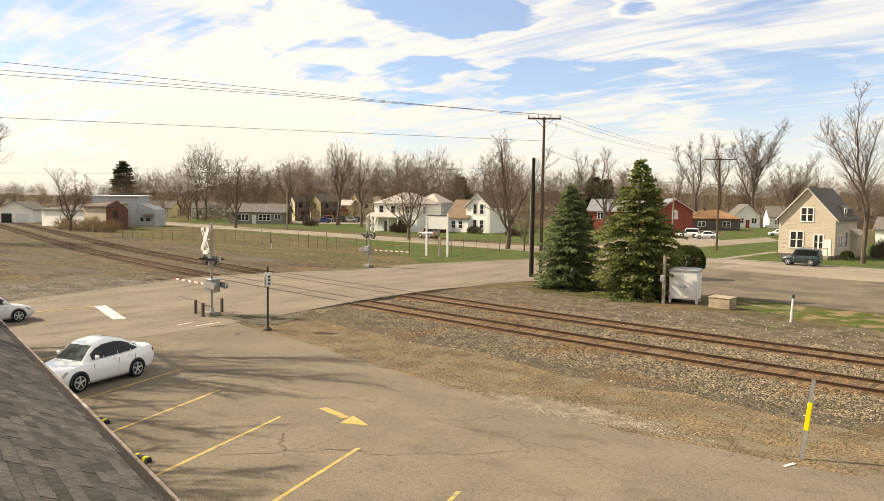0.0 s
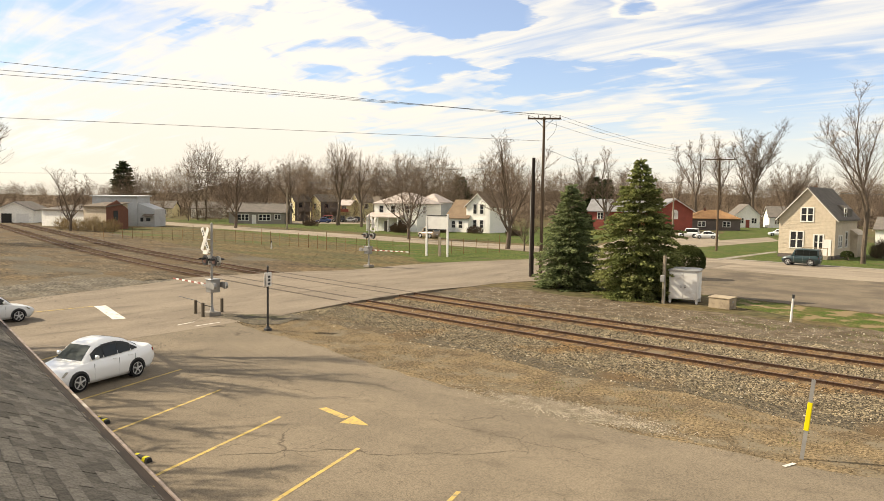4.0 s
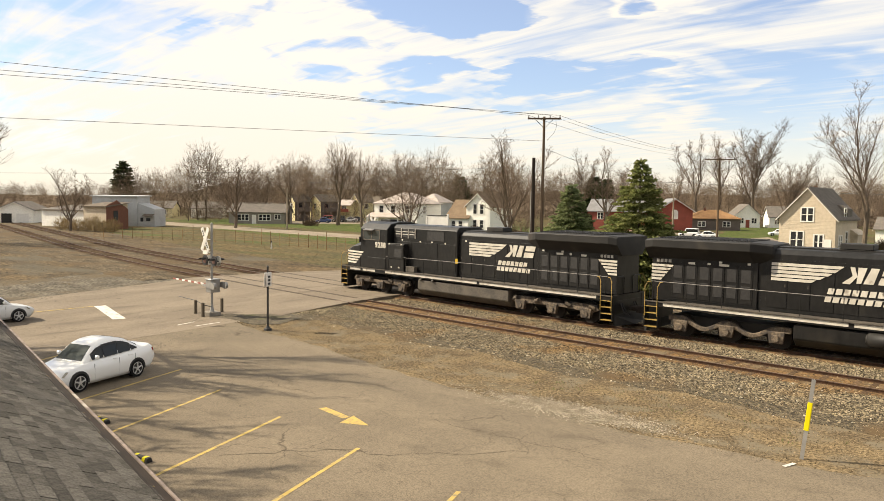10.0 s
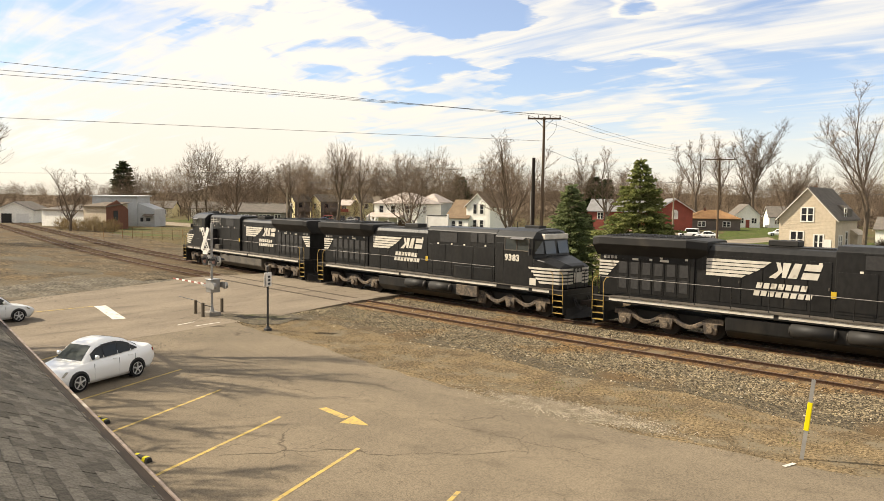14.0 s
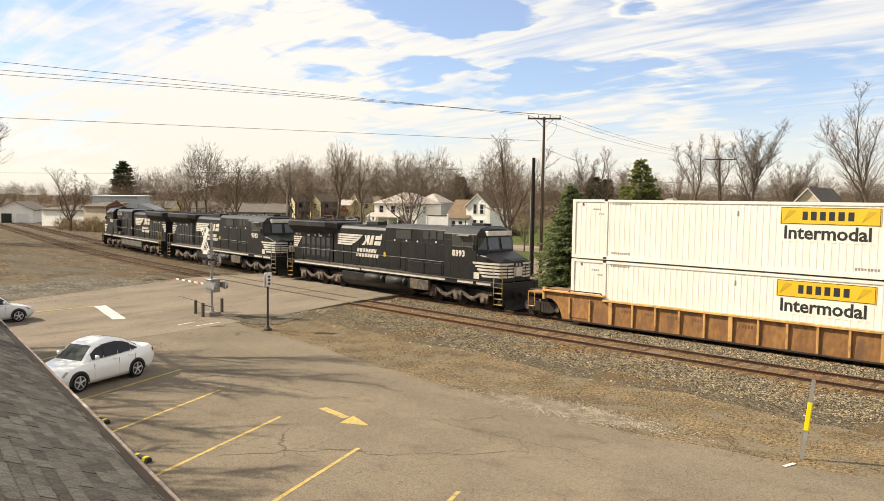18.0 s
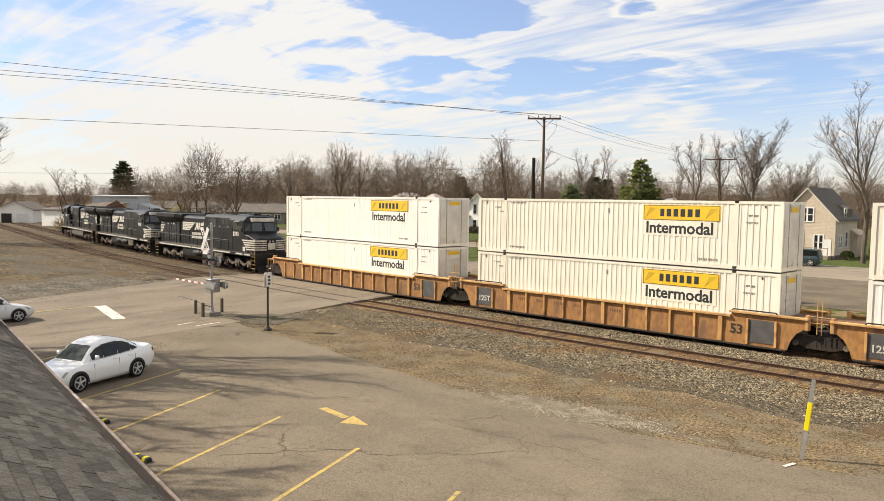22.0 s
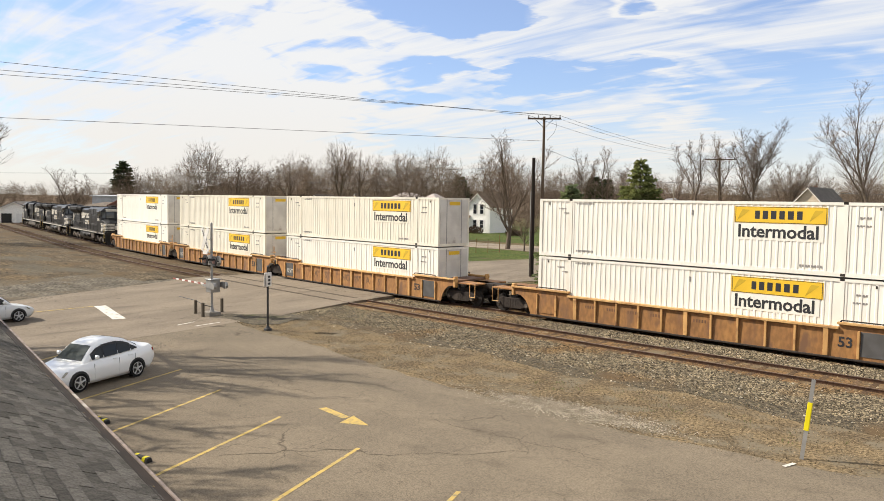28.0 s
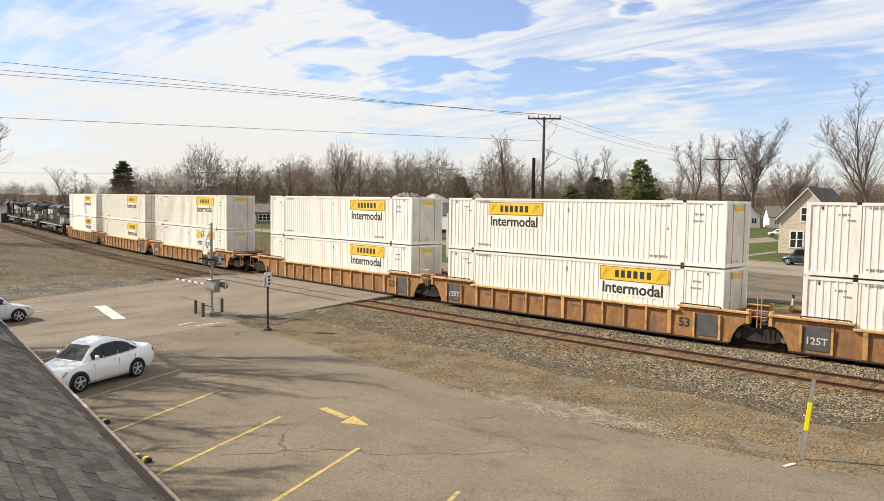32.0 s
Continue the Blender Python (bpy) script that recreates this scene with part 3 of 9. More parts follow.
# ---------------------------------------------------------------- tracks
def sweep(name, side, profile, s0, s1, step, material):
    bm = fresh()
    sections = []
    s = s0
    while s <= s1 + 1e-6:
        p, a = on_line(s, side)
        nx, ny = -math.sin(a), math.cos(a)
        sections.append([(p.x + nx * q, p.y + ny * q, z) for q, z in profile])
        s += step
    loft(bm, sections)
    return mesh_of(name, bm, material)


RAIL_PROFILE = [(-0.07, RAIL - 0.17), (0.07, RAIL - 0.17), (0.07, RAIL - 0.155), (0.014, RAIL - 0.13), (0.014, RAIL - 0.045), (0.036, RAIL - 0.035), (0.036, RAIL - 0.006),
                (-0.036, RAIL - 0.006), (-0.036, RAIL - 0.035), (-0.014, RAIL - 0.045), (-0.014, RAIL - 0.13), (-0.07, RAIL - 0.155)]


def tracks():
    tie = fresh()
    box(tie, -0.11, 0.11, -1.3, 1.3, -0.12, 0.05)
    tie_mesh = mesh_of("tie", tie, "tie", 0.012)
    for side, word in ((FAR_TRACK, "far"), (NEAR_TRACK, "near")):
        t = thing("railway_track", Matrix.Identity(4), "rusty steel railway track on weathered wooden ties in ballast", "railway track", "parallel tracks")
        for g in (-0.7525, 0.7525):
            r = part("rail", sweep("rail", side + g, RAIL_PROFILE, -330, 60, 3.0, "rail"), "rail", t)
            part("rail_head", sweep("rail_head", side + g, [(-0.030, RAIL - 0.006), (0.030, RAIL - 0.006), (0.026, RAIL), (-0.026, RAIL)], -330, 60, 3.0, "rail_top"), "rail_top", r, "polished running surface")
        for a, b in ((-330, -48.2), (-29.8, 60)):
            part("rusty_bed", sweep("rusty_bed", side, [(-1.62, 0.0), (1.62, 0.0), (1.30, 0.046), (-1.30, 0.046)], a, b, 1.0 if a > -40 else 3.0, "rust_bed" if a > -40 else "ballast_worn"), "rust_bed", t, "rust-stained stones between the rails")
        rnd = random.Random(5)
        far = fresh()
        s = -200.0
        while s < 30:
            p, a = on_line(s, side)
            m = pose(p.x, p.y, rnd.uniform(-0.012, 0.008), 0, 0, math.degrees(a) + 0.0 + rnd.uniform(-1, 1))
            on_road = -46.5 < p.x < -30.4
            if not on_road:
                if -30.4 <= p.x < 8:
                    part("tie", tie_mesh, "tie", t, at=m)
                else:
                    box(far, -0.11, 0.11, -1.3, 1.3, -0.1, 0.062, m)
            s += 0.52
        tagged(part("tie_row", far, "tie", t, "weathered ties of the far stretch"), kind="stuff")


def ballast():
    prof = [(-10.1, 0.006), (-9.3, 0.034), (-7.4, 0.040), (-6.1, 0.036), (-2.2, 0.030), (1.6, 0.030), (2.2, 0.022), (3.2, 0.007)]
    for name, s0, s1 in (("ballast_east", -29.6, 60), ("ballast_west", -330, -46.2)):
        bm = fresh()
        rows, s = [], s0
        rnd = random.Random(2)
        while s <= s1 + 1e-6:
            p, a = on_line(s)
            nx, ny = -math.sin(a), math.cos(a)
            edge = rnd.uniform(-0.55, 0.45)
            rows.append([bm.verts.new((p.x + nx * (q + (edge if i in (0, 7) else 0)), p.y + ny * (q + (edge if i in (0, 7) else 0)), z)) for i, (q, z) in enumerate(prof)])
            s += 0.9 if s0 > -40 else 3.0
        for r, q in zip(rows, rows[1:]):
            for i in range(len(prof) - 1):
                bm.faces.new((r[i], q[i], q[i + 1], r[i + 1]))
        setting(name, bm, "ballast" if s0 > -40 else "ballast_worn", "grey-brown crushed stone ballast", "ballast")
    rnd = np.random.RandomState(4)
    octa = np.array([(1, 0, 0), (0, 1, 0), (-1, 0, 0), (0, -1, 0), (0, 0, 1), (0, 0, -0.6)], float)
    tris = np.array(((0, 1, 4), (1, 2, 4), (2, 3, 4), (3, 0, 4), (1, 0, 5), (2, 1, 5), (3, 2, 5), (0, 3, 5)))
    lot_x, lot_y = (-30.3, -26.5, -22.9, -19.2, -15.7, -11.8, -7.8, -3.9, 2, 8), (22.4, 21.55, 21.1, 20.1, 19.35, 18.9, 18.5, 18.65, 19.6, 21)
    for name, n, s0, s1, q0, q1, lo, hi, material, label in (
            ("ballast_stones", 105000, -29.4, 8, -9.9, 2.6, 0.026, 0.058, "stone", "loose crushed stones of grey and tan ballast"),
            ("pale_stones", 3600, -29.4, 8, -10.5, 7.5, 0.024, 0.055, "stone_pale", "pale limestone pieces strewn among the ballast"),
            ("verge_grit", 42000, -29.4, 9, -17.0, -8.6, 0.010, 0.032, "grit", "small stones strewn over the brown soil"),
            ("far_grit", 14000, -29.0, 6, 2.0, 8.4, 0.010, 0.030, "grit", "small stones on the gravel strip"),
            ("dirt_clods", 9000, -110, -49, -25, 12, 0.015, 0.045, "clod", "loose stones and clods on the bare dirt")):
        s, q = rnd.uniform(s0, s1, n), rnd.uniform(q0, q1, n)
        if name == "ballast_stones":        # thinner towards the toe of the shoulder
            keep = rnd.rand(n) < np.clip((q + 10.2) / 1.6, 0.15, 1.0)
            s, q = s[keep], q[keep]
        if name != "dirt_clods":            # few loose stones between and beside the rails
            inside = (np.abs(q) < 1.22) | (np.abs(q - NEAR_TRACK) < 1.22)
            keep = ~inside | (rnd.rand(len(q)) < 0.10)
            s, q = s[keep], q[keep]
        x, y = np.interp(s, LS, LX), np.interp(s, LS, LY)
        a = np.arctan2(np.interp(s + 0.5, LS, LY) - np.interp(s - 0.5, LS, LY), np.interp(s + 0.5, LS, LX) - np.interp(s - 0.5, LS, LX))
        x, y = x - q * np.sin(a), y + q * np.cos(a)
        edge = np.interp(x, lot_x, lot_y)
        keep = (y > edge + np.abs(rnd.normal(0, 0.25, len(x))) - 0.25) | (x < -30.3)
        x, y, q = x[keep], y[keep], q[keep]
        n = len(x)
        r = rnd.uniform(lo, hi, n) * rnd.uniform(0.8, 1.2, n)
        z0 = np.where((q > -9.3) & (q < 2), 0.034, 0.008) + r * 0.15
        v = octa[None] * (r[:, None, None] * rnd.uniform(0.55, 1.15, (n, 6, 3)))
        t, u = rnd.uniform(0, 6.28, n)[:, None], rnd.normal(0, 0.5, n)[:, None]
        v = np.stack([v[..., 0] * np.cos(u) + v[..., 2] * np.sin(u), v[..., 1], v[..., 2] * np.cos(u) - v[..., 0] * np.sin(u)], -1)
        w = np.stack([x[:, None] + v[..., 0] * np.cos(t) - v[..., 1] * np.sin(t), y[:, None] + v[..., 0] * np.sin(t) + v[..., 1] * np.cos(t), z0[:, None] + v[..., 2] * 0.7], -1)
        faces = (tris[None] + 6 * np.arange(n)[:, None, None]).reshape(-1, 3).tolist()
        tagged(new(name, raw(name, w.reshape(-1, 3).tolist(), faces, material)), label, "ballast", kind="stuff")


tracks()
ballast()


# ---------------------------------------------------------------- the train
M.update({
    "loco_black": mat("loco_black", (0.0105, 0.0100, 0.0095), (0.016, 0.015, 0.014), 0.7, 0.40, 0.04, fine=(6, 0.25), stain=(0.030, 0.026, 0.021), stain_scale=0.9, stain_at=(0.56, 0.80), stretch=(1, 1, 0.5), spec=0.30),
    "loco_roof": mat("loco_roof", (0.015, 0.014, 0.013), (0.024, 0.022, 0.020), 0.9, 0.6, 0.05, stain=(0.040, 0.034, 0.028), stain_scale=0.7, spec=0.3),
    "loco_grime": mat("loco_grime", (0.088, 0.074, 0.058), (0.058, 0.049, 0.040), 1.4, 0.75, 0.2, fine=(12, 0.25), stain=(0.105, 0.088, 0.068), stain_scale=1.1),
    "truck_grime": mat("truck_grime", (0.150, 0.112, 0.076), (0.070, 0.054, 0.040), 2.6, 0.85, 0.4, fine=(12, 0.4), stain=(0.045, 0.036, 0.030), stain_scale=2.4, stain_at=(0.50, 0.62)),
    "under_dark": mat("under_dark", (0.018, 0.016, 0.015), (0.028, 0.025, 0.022), 2, 0.85),
    "loco_white": mat("loco_white", (0.60, 0.56, 0.48), (0.48, 0.44, 0.37), 2.0, 0.55, stain=(0.25, 0.21, 0.16), stain_scale=2.2, stain_at=(0.58, 0.75)),
    "rail_yellow": mat("rail_yellow", (0.42, 0.275, 0.06), (0.30, 0.20, 0.06), 4, 0.6),
    "grille": mat("grille", (0.012, 0.011, 0.011), (0.022, 0.020, 0.019), 8, 0.7),
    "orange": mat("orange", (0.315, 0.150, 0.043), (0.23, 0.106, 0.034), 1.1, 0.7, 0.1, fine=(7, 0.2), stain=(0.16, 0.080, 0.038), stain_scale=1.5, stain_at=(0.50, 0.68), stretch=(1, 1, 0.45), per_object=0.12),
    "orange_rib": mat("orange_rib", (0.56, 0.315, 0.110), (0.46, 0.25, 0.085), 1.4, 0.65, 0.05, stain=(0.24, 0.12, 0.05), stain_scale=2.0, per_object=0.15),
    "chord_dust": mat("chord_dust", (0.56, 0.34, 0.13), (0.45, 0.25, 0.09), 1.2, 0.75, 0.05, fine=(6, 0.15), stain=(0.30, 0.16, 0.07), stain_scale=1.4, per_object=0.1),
    "steel_brown": mat("steel_brown", (0.044, 0.034, 0.027), (0.029, 0.023, 0.019), 2, 0.85, 0.2, fine=(12, 0.25), spec=0.2),
    "slate_panel": mat("slate_panel", (0.085, 0.080, 0.076), (0.065, 0.060, 0.056), 2, 0.7, 0.1),
    "container_white": mat("container_white", (0.80, 0.76, 0.67), (0.74, 0.70, 0.61), 0.5, 0.55, 0.02, fine=(3, 0.05), stain=(0.60, 0.53, 0.43), stain_scale=0.8, stain_at=(0.60, 0.82), stretch=(1, 1, 0.3)),
    "container_cream": mat("container_cream", (0.76, 0.71, 0.585), (0.69, 0.64, 0.52), 0.5, 0.6, 0.02, fine=(3, 0.06), stain=(0.52, 0.45, 0.34), stain_scale=0.8, stain_at=(0.60, 0.84), stretch=(1, 1, 0.3)),
    "container_door": mat("container_door", (0.66, 0.62, 0.55), (0.56, 0.52, 0.46), 1.2, 0.65, 0.05, stain=(0.36, 0.30, 0.25), stain_scale=1.4, stain_at=(0.56, 0.80)),
    "sign_yellow": mat("sign_yellow", (0.75, 0.47, 0.02), (0.68, 0.42, 0.02), 1.5, 0.55),
    "visor_grey": mat("visor_grey", (0.16, 0.15, 0.14), (0.11, 0.10, 0.095), 2, 0.45, stain=(0.06, 0.055, 0.05), stain_scale=1.5),
    "stencil_rust": mat("stencil_rust", (0.17, 0.080, 0.035), (0.12, 0.06, 0.03), 3, 0.8),
    "scrawl": mat("scrawl", (0.13, 0.075, 0.040), (0.20, 0.105, 0.045), 6, 0.8),
    "ink": mat("ink", (0.022, 0.022, 0.024), None, 2, 0.6),
    "ink_grey": mat("ink_grey", (0.26, 0.24, 0.22), None, 2, 0.7),
    "ink_soft": mat("ink_soft", (0.42, 0.39, 0.34), None, 2, 0.7),
    "amber": mat("amber", (0.55, 0.36, 0.02), None, 2, 0.5),
    "wheel": mat("wheel", (0.036, 0.029, 0.024), (0.025, 0.021, 0.018), 3, 0.8, 0.1, spec=0.2),
})
WHEELS = []


def wheelset(parent, x, r, name="wheelset"):
    bm = fresh()
    tube(bm, (0, -0.85, 0), (0, 0.85, 0), 0.09, 0.09, 8)
    for s in (-1, 1):
        tube(bm, (0, s * 0.70, 0), (0, s * 0.83, 0), r, r, 20)
        tube(bm, (0, s * 0.67, 0), (0, s * 0.70, 0), r + 0.025, r + 0.025, 20)
        tube(bm, (0, s * 0.83, 0), (0, s * 0.86, 0), r * 0.45, r * 0.4, 12)
        for i in range(5):
            a = 2 * math.pi * i / 5
            tube(bm, (math.cos(a) * r * 0.62, s * 0.83, math.sin(a) * r * 0.62), (math.cos(a) * r * 0.62, s * 0.845, math.sin(a) * r * 0.62), r * 0.12, r * 0.12, 6)
    ob = part(name, bm, "wheel", parent, at=pose(x, 0, r))
    WHEELS.append((ob, x, r))
    return ob


def loco_truck(loco, xc, style):
    """A three-axle bogie under a locomotive, its frames on both sides."""
    for s in (-1, 1):
        y0, y1 = sorted((s * 1.02, s * 1.20))
        bm = fresh()
        if style == 0:      # long straight cast frame with pedestal legs
            poly = [(-2.75, 0.72), (-2.6, 0.98), (-1.2, 0.98), (-1.0, 0.86), (1.0, 0.86), (1.2, 0.98), (2.6, 0.98), (2.75, 0.72), (2.35, 0.58), (1.4, 0.62), (0.6, 0.66), (-0.6, 0.66), (-1.4, 0.62), (-2.35, 0.58)]
            prism_y(bm, [(xc + x, z) for x, z in poly], y0, y1)
        else:               # two dipped equaliser arches
            xs = [-2.62 + 5.24 * i / 40 for i in range(41)]
            dip = lambda x: math.sin(math.pi * min(1.0, abs(x) / 2.05)) ** 2 if abs(x) < 2.05 else 0.0
            loft(bm, [[(xc + x, y0, 0.99 - 0.40 * dip(x)), (xc + x, y1, 0.99 - 0.40 * dip(x)), (xc + x, y1, 0.74 - 0.34 * dip(x)), (xc + x, y0, 0.74 - 0.34 * dip(x))] for x in xs])
        part("side_frame", bm, "truck_grime", loco, "dusty cast steel bogie frame", bevel=0.025)
        for dx in (-2.05, 0, 2.05):
            bm = fresh()
            y2, y3 = sorted((s * 1.12, s * 1.32))
            prism_y(bm, [(xc + dx - 0.26, 0.30), (xc + dx + 0.26, 0.30), (xc + dx + 0.34, 0.78), (xc + dx - 0.34, 0.78)], y2, y2 + 0.14 if s > 0 else y3)
            tube(bm, (xc + dx, s * 1.24, 0.50), (xc + dx, s * 1.36, 0.50), 0.17, 0.15, 12)
            part("journal_box", bm, "truck_grime", loco, bevel=0.015)
        for dx in ((-2.5, -1.1, 1.1, 2.5) if style == 0 else ()):
            bm = fresh()
            tube(bm, (xc + dx, s * 1.18, 0.80), (xc + dx + (0.28 if dx < 0 else -0.28), s * 1.27, 0.90), 0.11, 0.11, 10)
            part("brake_cylinder", bm, "truck_grime", loco)
    bm = fresh()
    box(bm, xc - 2.6, xc + 2.6, -0.7, 0.7, 0.45, 0.95)
    part("bogie_core", bm, "under_dark", loco)
    for dx in (-2.05, 0, 2.05):
        wheelset(loco, xc + dx, 0.51)


def stripes(parent, side, x0, z0, w, h, lean, count, material="loco_white", taper=0.0):
    """Slanted pale bars one above another, on one flank."""
    for i in range(count):
        bm = fresh()
        z = z0 - i * h * 1.55
        a, b = x0 + lean * i, x0 + w - taper * i
        y0, y1 = sorted((side, side * 1.004))
        prism_y(bm, [(a, z - h), (b, z - h), (b, z), (a - lean * 0.6, z)], y0, y1)
        part("stripe", bm, material, parent, "pale painted stripe")


def coupler(parent, x, way):
    bm = fresh()
    box(bm, x + way * 0.75 if way < 0 else x - 0.0, x if way < 0 else x + way * 0.75, -0.09, 0.09, 0.76, 0.98)
    box(bm, min(x, x - way * 0.30), max(x, x - way * 0.30), -0.19, 0.19, 0.70, 1.04)
    part("coupler", bm, "steel_brown", parent, bevel=0.03)


def locomotive(m, number, back, style, label):
    """A six-axle diesel: cab at local -x. back: the flank that the camera sees is local +y."""
    loco = thing("locomotive", m, label, "locomotive", "locomotives of the train")
    vis = 1 if back else -1
    L = 22.3
    # underframe, walkway and pale edge
    bm = fresh()
    box(bm, 0.85, L - 0.85, -1.50, 1.50, 1.28, 1.52)
    part("underframe", bm, "loco_black", loco, bevel=0.02)
    bm = fresh()
    box(bm, 0.80, L - 0.80, -1.56, 1.56, 1.52, 1.57)
    part("walkway", bm, "loco_grime", loco)
    for s in (-1, 1):
        for a, b in ((1.0, 2.75), (3.0, 4.2), (5.2, 12.9), (13.1, 21.3)):
            bm = fresh()
            y0, y1 = sorted((s * 1.50, s * 1.515))
            box(bm, a, b, y0, y1, 1.36, 1.50)
            part("sill_stripe", bm, "loco_white", loco, "worn white edge stripe")
    # fuel tank
    bm = fresh()
    prism_x(bm, [(-1.05, 0.28), (1.05, 0.28), (1.42, 0.62), (1.42, 1.20), (-1.42, 1.20), (-1.42, 0.62)], 8.05, 15.1)
    part("fuel_tank", bm, "loco_grime" if style == 0 else "loco_black", loco, "dusty dark fuel tank", bevel=0.04)
    for s in (-1, 1):
        if style:
            for a, b in ((8.7, 10.3), (10.8, 12.4)):
                bm = fresh()
                tube(bm, (a, s * 1.42, 0.96), (b, s * 1.42, 0.96), 0.27, 0.27, 18)
                tube(bm, (a - 0.10, s * 1.42, 0.96), (a, s * 1.42, 0.96), 0.14, 0.27, 18)
                tube(bm, (b, s * 1.42, 0.96), (b + 0.10, s * 1.42, 0.96), 0.27, 0.14, 18)
                part("air_reservoir", bm, "loco_roof", loco, smooth=True)
            bm = fresh()
            y0, y1 = sorted((s * 1.32, s * 1.52))
            box(bm, 6.6, 8.2, y0, y1, 0.62, 1.22)
            part("battery_box", bm, "truck_grime", loco, bevel=0.02)
        else:
            for x in (8.4, 9.4):
                bm = fresh()
                tube(bm, (x, s * 1.44, 1.18), (x, s * 1.52, 1.26), 0.07, 0.07, 8)
                part("filler_cap", bm, "loco_grime", loco)
    loco_truck(loco, 4.45, style)
    loco_truck(loco, 17.85, style)
    # long hood: engine room, taller inverter cabinet, flared radiator end
    bm = fresh()
    prism_x(bm, [(-0.95, 1.57), (0.95, 1.57), (0.95, 3.98), (0.80, 4.16), (0.45, 4.24), (-0.45, 4.24), (-0.80, 4.16), (-0.95, 3.98)], 11.0, 16.7)
    part("engine_hood", bm, "loco_black", loco, bevel=0.02)
    bm = fresh()
    box(bm, 11.05, 16.6, -0.52, 0.52, 4.235, 4.262)
    part("roof_hatch", bm, "loco_roof", loco)
    bm = fresh()
    box(bm, 12.6, 13.8, -0.40, 0.40, 4.262, 4.50)
    part("exhaust_duct", bm, "loco_roof", loco, bevel=0.03)
    bm = fresh()
    prism_x(bm, [(-1.12, 1.57), (1.12, 1.57), (1.12, 4.22), (0.92, 4.42), (-0.92, 4.42), (-1.12, 4.22)], 5.55, 11.0)
    part("equipment_cabinet", bm, "loco_black", loco, bevel=0.03)
    bm = fresh()
    prism_x(bm, [(-1.02, 1.57), (1.02, 1.57), (1.02, 3.55), (-1.02, 3.55)], 16.7, 21.42)
    part("radiator_base", bm, "loco_black", loco, bevel=0.02)
    bm = fresh()
    prof0 = [(-1.02, 3.5), (1.02, 3.5), (1.54, 4.02), (1.54, 4.36), (1.35, 4.42), (-1.35, 4.42), (-1.54, 4.36), (-1.54, 4.02)]
    loft(bm, [[(16.1, y * 0.72, z - 0.08 if z > 3.8 else z) for y, z in prof0], [(16.9, y, z) for y, z in prof0], [(21.2, y, z) for y, z in prof0], [(21.62, y * 0.93, z - 0.06) for y, z in prof0]])
    part("radiator_wing", bm, "loco_roof", loco, "flared radiator housing", bevel=0.02)
    bm = fresh()
    for i in range(24):
        box(bm, 17.0 + i * 0.17, 17.06 + i * 0.17, -1.28, 1.28, 4.42, 4.465)
    part("radiator_grille", bm, "grille", loco)
    # doors, grilles and vents along both flanks
    for s in (-1, 1):
        def plate(name, x0, x1, z0, z1, y, material="loco_black", out=0.02, label=""):
            b2 = fresh()
            y0, y1 = sorted((s * y, s * (y + out)))
            box(b2, x0, x1, y0, y1, z0, z1)
            return part(name, b2, material, loco, label, bevel=0.006)
        for i in range(6):
            plate("hood_door", 11.15 + i * 0.88, 11.15 + i * 0.88 + 0.82, 1.75, 3.75, 0.95)
            plate("door_latch", 11.20 + i * 0.88, 11.24 + i * 0.88, 2.62, 2.74, 0.97, "loco_grime", 0.02)
        for i in range(6):
            d = plate("radiator_door", 16.9 + i * 0.60, 16.9 + i * 0.60 + 0.55, 1.75, 3.35, 1.02)
            for z in (1.95, 2.65):
                plate("door_vent", 16.97 + i * 0.60, 16.97 + i * 0.60 + 0.40, z, z + 0.56, 1.04, "grille", 0.012)
        plate("intake_grille", 8.55, 9.95, 3.55, 4.12, 1.12, "grille", 0.02)
        plate("intake_frame", 8.48, 10.02, 4.12, 4.18, 1.12, "loco_black", 0.03)
        for i in range(3):
            plate("vent", 5.75 + i * 0.62, 6.25 + i * 0.62, 3.65, 4.15, 1.12, "grille", 0.02)
            if style == 0:
                plate("vent_louvre", 5.75 + i * 0.62, 6.25 + i * 0.62, 3.82, 3.87, 1.14, "ink_soft", 0.02)
                plate("vent_louvre", 5.75 + i * 0.62, 6.25 + i * 0.62, 3.98, 4.03, 1.14, "ink_soft", 0.02)
                plate("vent_bar", 6.25 + i * 0.62, 6.31 + i * 0.62, 3.60, 4.20, 1.14, "ink_soft", 0.025)
        plate("cabinet_door", 5.7, 7.2, 1.75, 3.4, 1.12)
        plate("cabinet_door", 7.3, 9.4, 1.75, 3.4, 1.12)
        plate("cabinet_door", 9.5, 10.9, 1.75, 3.4, 1.12)
        plate("battery_cover", 3.4 if not style else 5.4, 5.2 if not style else 8.6, 1.60, 2.28, 1.30 if style else 1.40, "loco_black", 0.14)
        for x, z in ((6.3, 3.45), (7.9, 3.42), (8.9, 3.42), (10.0, 3.4), (11.5, 3.62), (17.0, 3.42), (18.2, 3.42), (5.0, 2.9)):
            plate("builder_mark", x, x + 0.13, z, z + 0.09, 1.14 if x < 11 else (0.975 if x < 16.7 else 1.045), "loco_white", 0.004)
        plate("reflector", 10.9, 11.1, 2.35, 2.62, 1.16, "amber", 0.006)
        # handrail: stanchions and rail along the walkway
        b2 = fresh()
        pipe(b2, [(5.3, s * 1.50, 2.42), (12.0, s * 1.50, 2.46), (21.2, s * 1.50, 2.46)], 0.013, 6)
        part("handrail", b2, "ink_grey", loco, "pale thin handrail")
